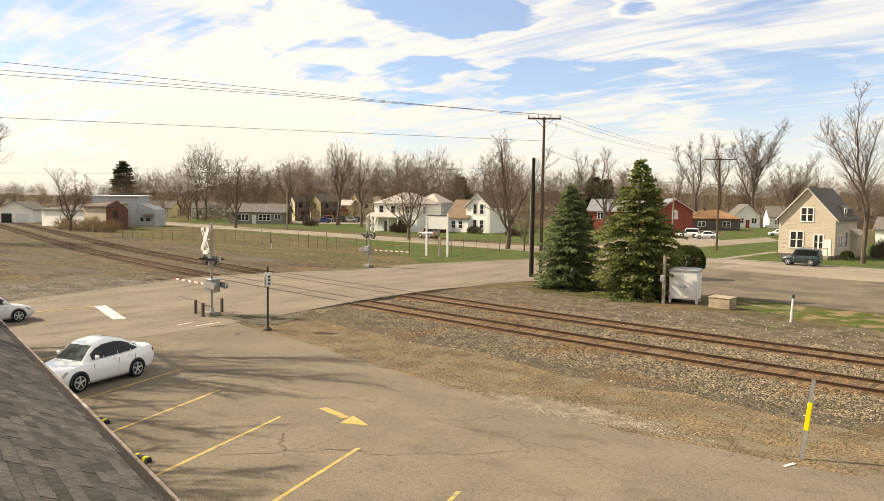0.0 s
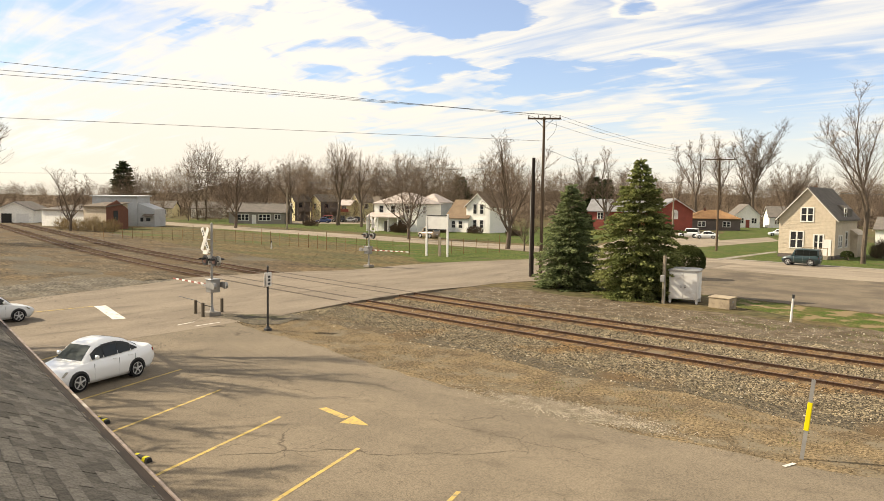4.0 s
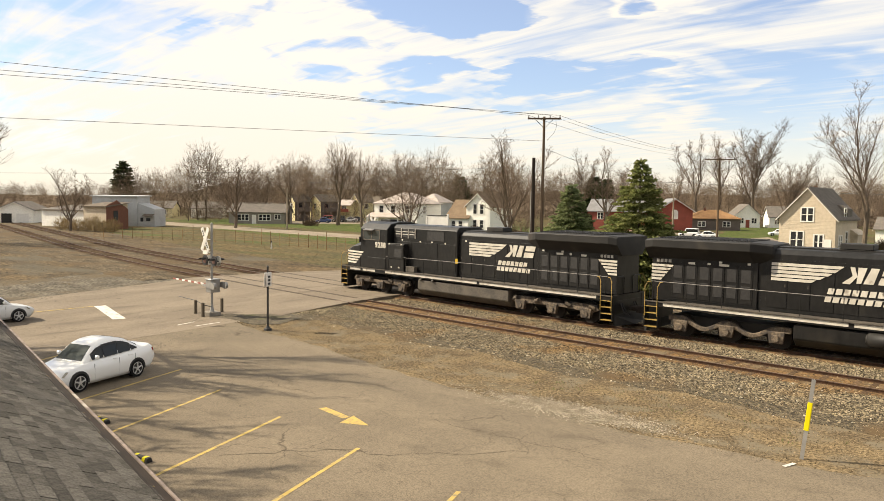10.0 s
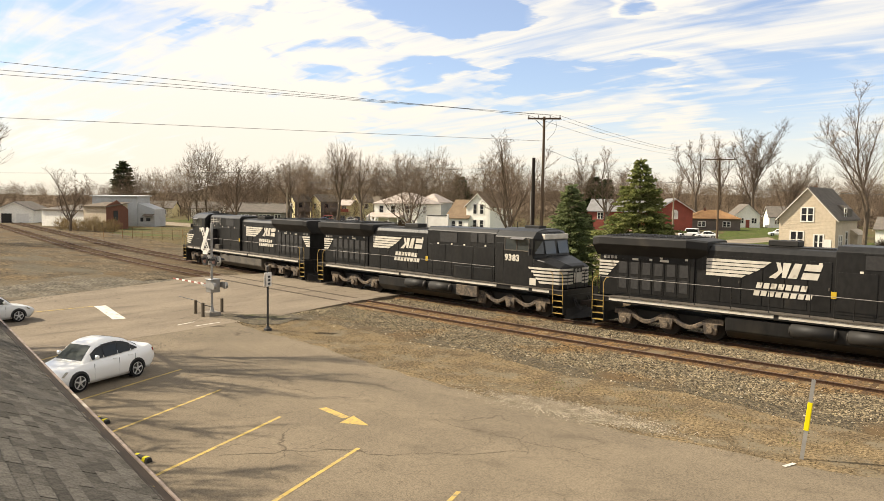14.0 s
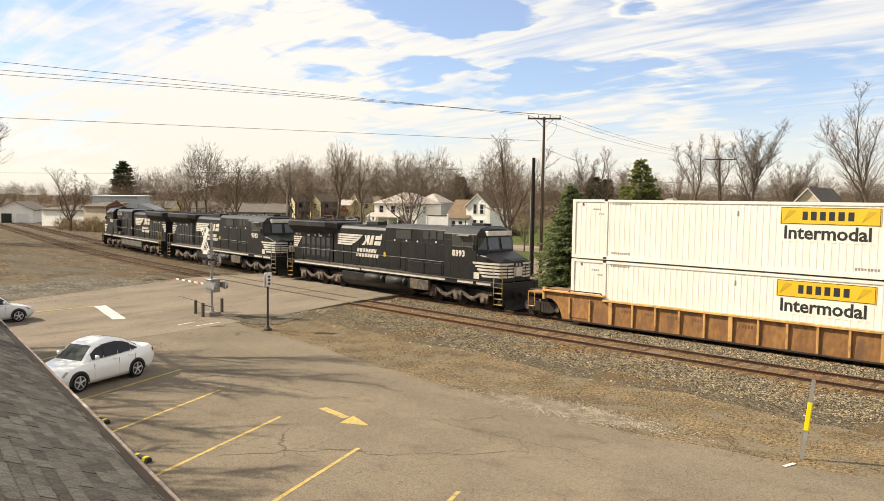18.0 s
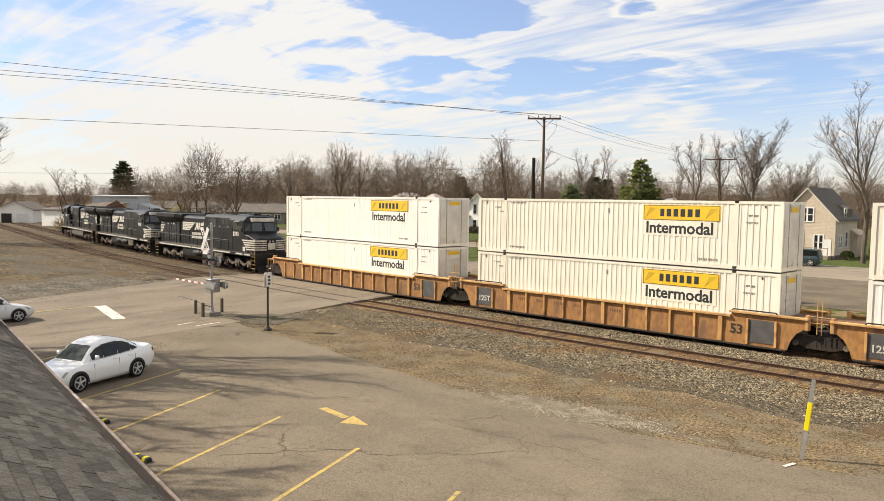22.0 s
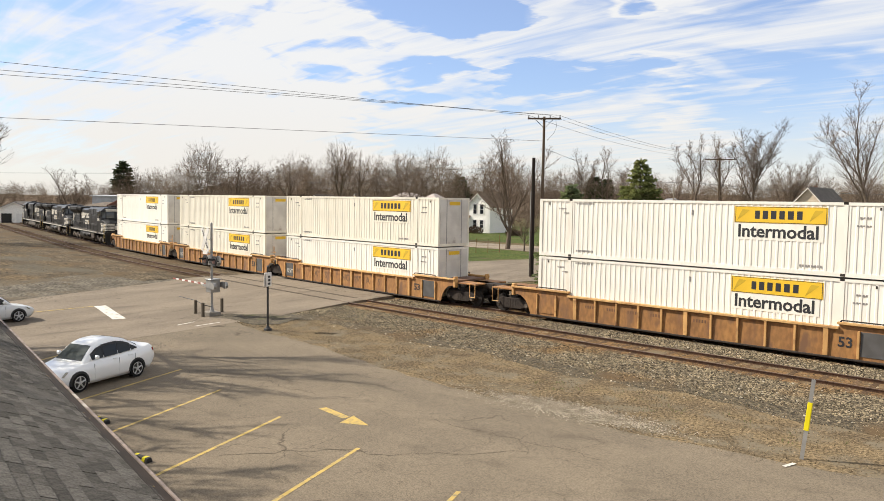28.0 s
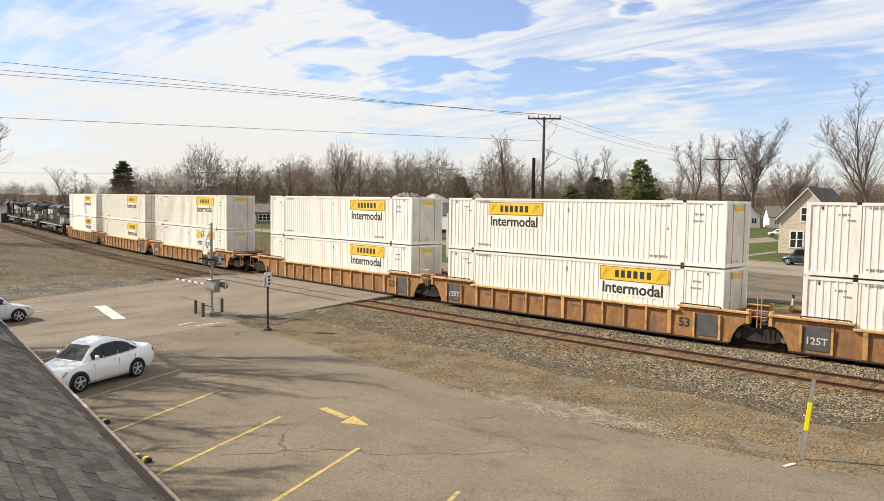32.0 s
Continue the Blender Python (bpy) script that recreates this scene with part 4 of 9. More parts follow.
        for i in range(11):
            b2 = fresh()
            x = 5.5 + i * 1.56
            tube(b2, (x, s * 1.50, 1.57), (x, s * 1.50, 2.46), 0.02, 0.02, 6)
            part("stanchion", b2, "loco_black", loco)
    # cab
    bm = fresh()
    prism_x(bm, [(-1.50, 1.57), (1.50, 1.57), (1.50, 4.10), (1.18, 4.42), (0.55, 4.55), (-0.55, 4.55), (-1.18, 4.42), (-1.50, 4.10)], 2.75, 5.35)
    part("cab", bm, "loco_black", loco, "black wide cab", bevel=0.03)
    bm = fresh()
    loft(bm, [[(2.76, -1.50, 2.95), (2.76, 1.50, 2.95), (2.76, 1.50, 4.08), (2.76, 1.16, 4.40), (2.76, 0.5, 4.52), (2.76, -0.5, 4.52), (2.76, -1.16, 4.40), (2.76, -1.50, 4.08)],
              [(2.25, -1.10, 2.80), (2.25, 1.10, 2.80), (2.50, 1.02, 4.02), (2.52, 0.9, 4.30), (2.52, 0.45, 4.42), (2.52, -0.45, 4.42), (2.52, -0.9, 4.30), (2.50, -1.02, 4.02)]])
    part("cab_front", bm, "loco_black", loco)
    for s in (-1, 1):
        bm = fresh()
        loft(bm, [[(2.29, s * 0.12, 3.28), (2.29, s * 1.00, 3.28), (2.44, s * 0.98, 3.94), (2.44, s * 0.12, 3.94)], [(2.36, s * 0.12, 3.28), (2.36, s * 1.00, 3.28), (2.52, s * 0.98, 3.94), (2.52, s * 0.12, 3.94)]])
        part("windscreen", bm, "glass", loco, "grey reflecting windscreen")
        bm = fresh()
        loft(bm, [[(2.34, s * 1.12, 3.28), (2.70, s * 1.47, 3.28), (2.70, s * 1.46, 3.94), (2.47, s * 1.08, 3.94)], [(2.40, s * 1.06, 3.28), (2.74, s * 1.40, 3.28), (2.74, s * 1.38, 3.94), (2.53, s * 1.02, 3.94)]])
        part("quarter_window", bm, "glass", loco)
        for a, b in ((3.05, 3.80), (3.88, 4.62)):
            bm = fresh()
            y0, y1 = sorted((s * 1.49, s * 1.512))
            box(bm, a, b, y0, y1, 3.42, 4.00)
            part("side_window", bm, "glass", loco)
            bm = fresh()
            y2, y3 = sorted((s * 1.50, s * 1.525))
            for q in ((a - 0.05, a, 3.37, 4.05), (b, b + 0.05, 3.37, 4.05), (a, b, 4.00, 4.05), (a, b, 3.37, 3.42)):
                box(bm, q[0], q[1], y2, y3, q[2], q[3])
            part("window_frame", bm, "loco_grime", loco)
        bm = fresh()
        prism_x(bm, [(s * 1.50, 4.10), (s * 1.50, 4.06), (s * 1.72, 3.97), (s * 1.74, 4.00)], 3.25, 4.15)
        part("sun_visor", bm, "visor_grey", loco, "grey sheet metal sun visor")
        bm = fresh()
        box(bm, 4.75, 5.25, *sorted((s * 1.49, s * 1.515)), 1.7, 3.75)
        part("cab_door", bm, "loco_black", loco, bevel=0.006)
        bm = fresh()
        box(bm, 2.85, 2.90, *sorted((s * 1.55, s * 1.72)), 3.2, 3.55)
        part("mirror", bm, "dark_metal", loco)
    bm = fresh()
    box(bm, 2.36, 2.62, -1.02, 1.02, 4.02, 4.30)
    part("number_board", bm, "loco_white" if style else "loco_black", loco, bevel=0.03)
    bm = fresh()
    box(bm, 3.3, 4.3, -0.30, 0.30, 4.54, 4.68)
    tube(bm, (4.8, 0.3, 4.45), (4.8, 0.3, 4.85), 0.03, 0.03, 6)
    part("roof_unit", bm, "loco_roof", loco, bevel=0.03)
    # nose
    bm = fresh()
    sec = lambda x, w, z1: [(x, -w, 1.57), (x, w, 1.57), (x, w, z1 - 0.22), (x, w * 0.62, z1), (x, -w * 0.62, z1), (x, -w, z1 - 0.22)]
    loft(bm, [sec(2.76, 1.50, 3.24), sec(2.05, 1.48, 3.14), sec(1.22, 1.30, 2.84), sec(1.02, 0.86, 2.72)])
    part("nose", bm, "loco_black", loco, "blunt black nose", bevel=0.03)
    for i in range(5):
        z = 2.60 - i * 0.175
        for s in (-1, 1):
            bm = fresh()
            loft(bm, [[(1.008, s * 0.40, z - 0.105), (1.008, s * 0.865, z - 0.105), (1.008, s * 0.865, z), (1.008, s * 0.40, z)], [(1.02, s * 0.40, z - 0.105), (1.02, s * 0.86, z - 0.105), (1.02, s * 0.86, z), (1.02, s * 0.40, z)]])
            e = 3.00 - 0.17 * i
            loft(bm, [[(1.012, s * 0.868, z - 0.105), (1.213, s * 1.308, z - 0.105), (1.213, s * 1.308, z), (1.012, s * 0.868, z)], [(1.03, s * 0.83, z - 0.105), (1.23, s * 1.27, z - 0.105), (1.23, s * 1.27, z), (1.03, s * 0.83, z)]])
            for xa, ya, xb, yb in ((1.215, 1.312, 2.05, 1.494), (2.05, 1.494, e, 1.514)):
                k = 0.06 if xb == e else 0.0
                loft(bm, [[(xa, s * ya, z - 0.105), (xb, s * yb, z - 0.105), (xb + k, s * yb, z), (xa, s * ya, z)], [(xa, s * (ya - 0.04), z - 0.105), (xb, s * (yb - 0.04), z - 0.105), (xb + k, s * (yb - 0.04), z), (xa, s * (ya - 0.04), z)]])
            part("nose_stripe", bm, "loco_white", loco, "pale painted stripe")
    bm = fresh()
    tube(bm, (1.0, -0.14, 2.50), (1.06, -0.14, 2.50), 0.09, 0.09, 12)
    tube(bm, (1.0, 0.14, 2.50), (1.06, 0.14, 2.50), 0.09, 0.09, 12)
    part("headlight", bm, "galv", loco)
    # end platforms with steps and yellow grab rails
    for x, w in ((0.80, 1), (L - 0.80, -1)):
        bm = fresh()
        box(bm, min(x, x + w * 0.9), max(x, x + w * 0.9), -1.52, 1.52, 1.28, 1.57)
        box(bm, min(x, x + w * 0.12), max(x, x + w * 0.12), -1.30, 1.30, 0.60, 1.30)
        part("end_platform", bm, "loco_black", loco, bevel=0.02)
        bm = fresh()
        loft(bm, [[(x - w * 0.02, -1.30, 0.62), (x - w * 0.02, 1.30, 0.62), (x - w * 0.10, 1.30, 0.12), (x - w * 0.40, 0.0, 0.12), (x - w * 0.10, -1.30, 0.12)],
                  [(x + w * 0.06, -1.30, 0.62), (x + w * 0.06, 1.30, 0.62), (x + w * 0.02, 1.30, 0.12), (x - w * 0.28, 0.0, 0.12), (x + w * 0.02, -1.30, 0.12)]])
        part("plow", bm, "under_dark", loco)
        coupler(loco, x - w * 0.80, w)
        for s in (-1, 1):
            for i in range(4):
                bm = fresh()
                y0, y1 = sorted((s * 1.20, s * 1.53))
                box(bm, min(x, x + w * 0.62), max(x, x + w * 0.62), y0, y1, 0.36 + i * 0.31, 0.39 + i * 0.31)
                part("step", bm, "rail_yellow", loco, "yellow-edged step")
            for q in (0.0, 0.64):
                bm = fresh()
                y0, y1 = sorted((s * 1.20, s * 1.53))
                box(bm, x + w * q - 0.02, x + w * q + 0.02, y0, y1, 0.33, 1.50)
                part("step_side", bm, "loco_black", loco)
            for q in (0.02, 0.62):
                bm = fresh()
                pipe(bm, [(x + w * q, s * 1.55, 0.85), (x + w * q, s * 1.56, 2.20), (x + w * (q + 0.1), s * 1.52, 2.42), (x + w * (q + 0.24), s * 1.50, 2.44)], 0.018, 6)
                part("grab_rail", bm, "rail_yellow", loco, "yellow grab rail")
        for y0, y1 in ((-1.1, -0.4), (0.4, 1.1)):
            bm = fresh()
            pipe(bm, [(x + w * 0.04, y0, 1.57), (x + w * 0.04, y0, 2.40), (x + w * 0.04, y0 + 0.04, 2.44), (x + w * 0.04, y1 - 0.04, 2.44), (x + w * 0.04, y1, 2.40), (x + w * 0.04, y1, 1.57)], 0.02)
            part("end_rail", bm, "loco_black", loco)
        for y in (-0.75, -0.55, 0.45, 0.65):
            bm = fresh()
            pipe(bm, [(x, y, 1.15), (x - w * 0.22, y, 0.72), (x - w * 0.45, y * 0.9, 0.60)], 0.026)
            part("brake_hose", bm, "black_rubber", loco)
    # number, herald and name on the flank in view
    side_m = lambda x, y, z: pose(x, vis * y, z, 0, 0, 180 if vis > 0 else 0)
    write("road_number", number, 0.46, "loco_white", loco, side_m(4.72, 1.518, 3.08) if not style else side_m(4.15, 1.508, 2.98), 0.022, "white road number", 1.12)
    # racing stripes run into the herald: plain bars and slanted blocks
    f = -vis      # +1 when local x runs the same way as the picture
    def flank(name, pts, y=0.975, label=""):
        b2 = fresh()
        xs = [(15.05 - 4.9 + 4.9 * 0 + q, z) for q, z in pts]
        y0, y1 = sorted((vis * y, vis * (y + 0.012)))
        prism_y(b2, xs, y0, y1)
        part(name, b2, "loco_white", loco, label)
    ox = lambda q: (12.15 - 10.15) + q * 1.17 if f > 0 else (15.85 - 10.15) - q * 1.17
    for i in range(5):
        z = 3.62 - i * 0.155
        flank("herald_stripe", [(ox(-0.28), z - 0.118), (ox(1.92 - 0.14 * i - 0.02 * i * i), z - 0.118), (ox(2.06 - 0.14 * i - 0.02 * i * i), z), (ox(-0.28), z)], label="pale painted stripe")
    for pts in ([(1.98, 2.97), (2.22, 2.95), (2.44, 3.26), (2.36, 3.62), (2.22, 3.62), (2.30, 3.28)], [(2.42, 3.00), (2.56, 3.00), (2.72, 3.62), (2.46, 3.62)], [(2.62, 3.00), (2.92, 3.00), (3.08, 3.62), (2.84, 3.62)],
                [(3.05, 3.00), (3.58, 3.00), (3.65, 3.27), (3.12, 3.27)], [(3.14, 3.35), (3.67, 3.35), (3.74, 3.62), (3.21, 3.62)]):
        flank("herald", [(ox(q), z) for q, z in pts], label="slanted pale block of the herald")
    for row, (z, n) in enumerate(((2.50, 7), (2.18, 8))):
        for i in range(n):
            a = 1.55 + i * 0.25 - row * 0.08
            flank("name_bar", [(ox(a), z), (ox(a + 0.19), z), (ox(a + 0.235), z + 0.235), (ox(a + 0.045), z + 0.235)], label="pale bar of the name")
    if style:       # white square low on the cab's side
        bm = fresh()
        box(bm, 2.55, 2.95, *sorted((vis * 1.50, vis * 1.512)), 1.66, 2.02)
        part("side_plate", bm, "loco_white", loco, "white square plate")
        bm = fresh()
        box(bm, 0.985, 1.0, -0.34, 0.34, 1.86, 2.38)
        part("nose_plate", bm, "loco_white", loco, "pale painted plate on the nose")
    else:
        bm = fresh()
        box(bm, 6.98, 7.75, *sorted((vis * 1.14, vis * 1.42)), 1.58, 1.92)
        part("side_locker", bm, "loco_grime", loco, bevel=0.02)
        bm = fresh()
        box(bm, 5.36, 6.90, *sorted((vis * 1.13, vis * 1.50)), 1.57, 3.26)
        cabin = part("side_cabinet", bm, "loco_black", loco, "black equipment cabinet behind the cab", bevel=0.025)
        bm = fresh()
        box(bm, 5.42, 6.84, *sorted((vis * 1.50, vis * 1.53)), 2.32, 3.18)
        part("cabinet_panel", bm, "loco_black", cabin, bevel=0.01)
        bm = fresh()
        box(bm, 6.08, 6.74, *sorted((vis * 1.53, vis * 1.545)), 2.42, 2.95)
        part("cabinet_vent", bm, "grille", cabin)
        for x, z in ((5.5, 3.22), (6.6, 3.22), (5.7, 1.78), (6.4, 1.78)):
            bm = fresh()
            box(bm, x, x + 0.12, *sorted((vis * 1.50, vis * 1.508)), z - 0.03, z + 0.04)
            part("builder_mark", bm, "loco_white", cabin)
    stripes(loco, vis * 1.045, 20.45, 3.22, 0.98, 0.10, 0.13, 5)
    y0, y1 = sorted((vis * 1.045, vis * 1.05))
    for i in range(4):
        bm = fresh()
        box(bm, 20.5 + i * 0.19, 20.63 + i * 0.19, y0, y1, 3.32, 3.46)
        part("number_bar", bm, "ink_soft", loco)
    for x0, w, z in ((17.9, 0.42, 3.30), (18.7, 0.14, 3.32), (19.4, 0.30, 3.30)):
        bm = fresh()
        box(bm, x0, x0 + w, y0, y1, z, z + 0.10)
        part("notice", bm, "loco_white", loco)
    return loco


def container(m, sign_x, low, label, deep, shell):
    c = thing("container", m, label, "container", "containers on the train")
    LC, WC, HC = 16.154, 2.59, 2.88
    y = WC / 2
    bm = fresh()
    box(bm, 0.06, LC - 0.06, -y + 0.035, y - 0.035, 0.12, HC - 0.01)
    part("shell", bm, shell, c, "white painted steel shell")
    bm = fresh()
    for s in (-1, 1):
        for z0, z1 in ((0, 0.17), (HC - 0.12, HC)):
            y0, y1 = sorted((s * (y - 0.10), s * y))
            box(bm, 0.0, LC, y0, y1, z0, z1)
    for x in (0.0, LC - 0.12):
        for z0, z1 in ((0, 0.17), (HC - 0.12, HC)):
            box(bm, x, x + 0.12, -y, y, z0, z1)
    part("frame", bm, shell, c)
    for x in (0.0, 1.78, LC - 1.98, LC - 0.16):
        for s in (-1, 1):
            bm = fresh()
            y0, y1 = sorted((s * (y - 0.12), s * (y + 0.003)))
            box(bm, x, x + 0.17, y0, y1, 0.0, HC + 0.003)
            part("post", bm, shell, c)
    rib = fresh()
    loft(rib, [[(-0.060, 0.0, 0.17), (0.060, 0.0, 0.17), (0.034, -deep, 0.17), (-0.034, -deep, 0.17)], [(-0.060, 0.0, HC - 0.12), (0.060, 0.0, HC - 0.12), (0.034, -deep, HC - 0.12), (-0.034, -deep, HC - 0.12)]])
    rib_mesh = mesh_of("rib", rib, shell)
    n = 60
    for i in range(1, n):
        x = 0.17 + (LC - 0.34) * i / n
        if min(abs(x - q) for q in (1.86, LC - 1.9)) > 0.14:
            part("rib", rib_mesh, shell, c, at=pose(x, -y + 0.036, 0))
    for x in (1.86, LC - 1.90):
        for z in (0.07, HC - 0.03):
            bm = fresh()
            box(bm, x - 0.085, x + 0.085, -y - 0.006, -y + 0.1, z - 0.055, z + 0.055)
            part("casting", bm, "steel_brown", c, "dark corner casting")
    # tail end with doors, bars and hinges
    bm = fresh()
    box(bm, LC - 0.05, LC - 0.012, -y + 0.12, y - 0.12, 0.17, HC - 0.12)
    part("door", bm, "container_door", c, "dirty grey-white end doors")
    for i in range(6):
        bm = fresh()
        box(bm, LC - 0.012, LC + 0.016, -y + 0.16, y - 0.16, 0.30 + i * 0.37, 0.60 + i * 0.37)
        part("door_rib", bm, "container_door", c)
    for yy in (-0.62, 0.62):
        bm = fresh()
        tube(bm, (LC + 0.02, yy, 0.15), (LC + 0.02, yy, HC - 0.1), 0.018, 0.018, 6)
        part("lock_bar", bm, "galv", c)
    bm = fresh()
    box(bm, LC + 0.012, LC + 0.02, -0.40, 0.50, HC - 0.44, HC - 0.22)
    part("end_sign", bm, "sign_yellow", c, "small yellow sign")
    # yellow sign with dark bars standing for the maker's name, word beneath
    ys = -y + 0.033 - deep
    HC += 0.03
    bm = fresh()
    box(bm, sign_x, sign_x + 3.62, ys - 0.006, ys + 0.03, HC - 0.92, HC - 0.24)
    s = part("sign", bm, "sign_yellow", c, "yellow sign panel with a dark border")
    bm = fresh()
    for q in ((0.03, 3.59, -0.27, -0.25), (0.03, 3.59, -0.91, -0.89), (0.03, 0.05, -0.91, -0.25), (3.57, 3.59, -0.91, -0.25)):
        box(bm, sign_x + q[0], sign_x + q[1], ys - 0.009, ys, HC + q[2], HC + q[3])
    part("border", bm, "ink", s)
    xs = sign_x + 0.84
    for i, w in enumerate((0.24, 0.26, 0.26, 0.26, 0.28, 0.26)):
        bm = fresh()
        box(bm, xs, xs + w * 0.80, ys - 0.010, ys, HC - 0.75, HC - 0.41)
        part("name_bar", bm, "ink", s)
        xs += w + 0.07
    for x0 in (0.10, 2.95):
        bm = fresh()
        prism_y(bm, [(sign_x + x0, HC - 0.84), (sign_x + x0 + 0.5, HC - 0.42), (sign_x + x0 + 0.5, HC - 0.38), (sign_x + x0 + 0.22, HC - 0.36), (sign_x + x0 + 0.14, HC - 0.5)], ys - 0.0095, ys)
        part("scroll", bm, "amber", s)
    bm = fresh()
    box(bm, sign_x + 0.02, sign_x + 3.50, ys + 0.002, -y + 0.04, HC - 1.62, HC - 0.93)
    part("word_panel", bm, shell, c)
    write("word", "Intermodal", 0.74, "ink", c, pose(sign_x + 1.74, ys - 0.001, HC - 1.28), 0.016, "dark lettering", 0.98)
    # small stencilled marks: plain bars
    stencils = [(1.15, HC - 0.50, 4, 0.10), (1.45, HC - 0.72, 4, 0.08), (2.2, HC - 0.24, 9, 0.10), (2.2, 0.34, 9, 0.12), (LC - 3.4, HC - 0.26, 8, 0.10), (LC - 3.5, 0.34, 8, 0.12), (LC - 1.4, HC - 0.62, 4, 0.10), (LC - 1.5, HC - 0.92, 5, 0.08),
             (8.1, HC - 0.55, 1, 0.30), (LC - 2.7, HC - 1.3, 1, 0.12)]
    for x, z, count, h in stencils:
        if sign_x - 0.6 < x < sign_x + 3.8 and z > 1.2:
            continue
        bm = fresh()
        for i in range(count):
            box(bm, x + i * 0.11, x + i * 0.11 + 0.065, -y + 0.032 - deep, -y + 0.034, z - h * 0.38, z + h * 0.38)
        tagged(part("stencil", bm, "ink_grey", c), kind="stuff")
    for x in (0.55, LC - 0.75):
        bm = fresh()
        box(bm, x, x + 0.06, -y + 0.006, -y + 0.03, HC - 0.32, HC - 0.21)
        part("latch", bm, "steel_brown", c)
    return c


def well_car(m, head, last, code, label, scrawl=(), nose=2.05):
    """An orange well unit; local x = 0 where its container starts. head, last: coupler ends instead of a shared bogie."""
    w = thing("well_car", m, label, "rail car", "well cars of the train")
    LC = 16.154
    x0, x1 = -0.62, LC + 0.62
    for s in (-1, 1):
        y0, y1 = sorted((s * 1.36, s * 1.40))
        bm = fresh()
        e0, e1 = 0.95 if head else 0.56, 0.95 if last else 0.56
        poly = [(x0 - e0, 1.12), (x0 - 0.40, 1.04), (x0 - 0.10, 0.82), (x0 + 0.10, 0.50), (x0 + 0.22, 0.12), (x1 - 0.22, 0.12), (x1 - 0.10, 0.50), (x1 + 0.10, 0.82), (x1 + 0.40, 1.04), (x1 + e1, 1.12), (x1 + e1, 1.42), (LC - 1.9, 1.42), (LC - 1.9, 1.22), (1.9, 1.22), (1.9, 1.42), (x0 - e0, 1.42)]
        prism_y(bm, poly, y0, y1)
        part("side_sheet", bm, "orange", w, "weathered orange side plate")
        bm = fresh()
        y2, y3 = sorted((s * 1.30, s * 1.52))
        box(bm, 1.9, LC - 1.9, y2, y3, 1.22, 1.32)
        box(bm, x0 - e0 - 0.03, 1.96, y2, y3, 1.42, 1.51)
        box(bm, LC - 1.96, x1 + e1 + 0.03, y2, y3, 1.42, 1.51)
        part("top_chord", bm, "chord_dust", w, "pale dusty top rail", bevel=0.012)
        bm = fresh()
        box(bm, x0 + 0.25, x1 - 0.25, *sorted((s * 1.30, s * 1.50)), 0.06, 0.13)
        part("bottom_chord", bm, "steel_brown", w, bevel=0.012)
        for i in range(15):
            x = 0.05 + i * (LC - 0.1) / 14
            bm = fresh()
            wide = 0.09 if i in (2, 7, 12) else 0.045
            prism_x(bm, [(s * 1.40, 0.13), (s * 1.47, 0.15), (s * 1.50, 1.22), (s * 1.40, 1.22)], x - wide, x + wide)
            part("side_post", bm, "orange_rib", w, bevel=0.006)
        if s < 0:
            for a, b, mat_name, name in ((LC - 1.13, LC - 0.08, "slate_panel", "placard"), (0.12, 1.1, "slate_panel" if code else "orange", "placard")):
                bm = fresh()
                box(bm, a, b, -1.425, -1.40, 0.26, 1.20)
                part(name, bm, mat_name, w, "dark stencil panel" if mat_name == "slate_panel" else "")
    write("load_mark", "53", 0.55, "ink", w, pose(LC - 1.66, -1.408, 0.72), 0.012, "black stencilled mark")
    if code:
        write("load_code", code, 0.40, "loco_white", w, pose(0.62, -1.432, 0.62), 0.008, "white stencilled mark")
    for x in (2.9, 4.1, 5.2, 6.35, 8.4):
        bm = fresh()
        for i in range(5):
            box(bm, x + i * 0.13, x + i * 0.13 + 0.075, -1.404, -1.40, 0.78, 0.92)
        tagged(part("stencil", bm, "stencil_rust", w), kind="stuff")
    for x, word in scrawl:
        write("scrawl", word, 0.62, "scrawl", w, pose(x, -1.406, 0.68), 0.004, "faded dark painted letter")
    bm = fresh()
    box(bm, 0.0, LC, -1.30, 1.30, 0.16, 0.27)
    part("well_floor", bm, "steel_brown", w)
    for a, b in ((x0 - 0.95, x0 + 0.42), (x1 - 0.42, x1 + 0.95)):
        bm = fresh()
        wide = 1.30 if (head and a < 0) or (last and a > 0) else 0.62
        box(bm, a, b, -wide, wide, 1.26, 1.40)
        part("end_deck", bm, "stencil_rust", w, "rusty end deck", bevel=0.02)
    for a, way in ((x0 - 0.95, -1), (x1 + 0.95, 1)):
        end_open = (head and way < 0) or (last and way > 0)
        reach = (nose if way < 0 else 2.05) if end_open else 0.02
        bm = fresh()
        box(bm, *sorted((a, a + way * reach)), -0.42, 0.42, 1.02, 1.32)
        part("draft_sill", bm, "steel_brown", w, bevel=0.03)
        for s in (-1, 1):
            bm = fresh()
            p = a if end_open else a - way * 0.40
            box(bm, *sorted((p - way * 0.12, p + way * 0.03)), *sorted((s * 1.20, s * 1.46)), 1.00, 1.62)
            part("end_post", bm, "orange_rib", w, bevel=0.02)
            bm = fresh()
            g = 0.1 if way < 0 else LC - 0.1
            pipe(bm, [(g - way * 1.75, s * 1.46, 1.50), (g - way * 1.70, s * 1.46, 1.58), (g + way * 0.05, s * 1.46, 1.58), (g + way * 0.1, s * 1.46, 1.50)], 0.03)
            part("tie_down_rail", bm, "under_dark", w)
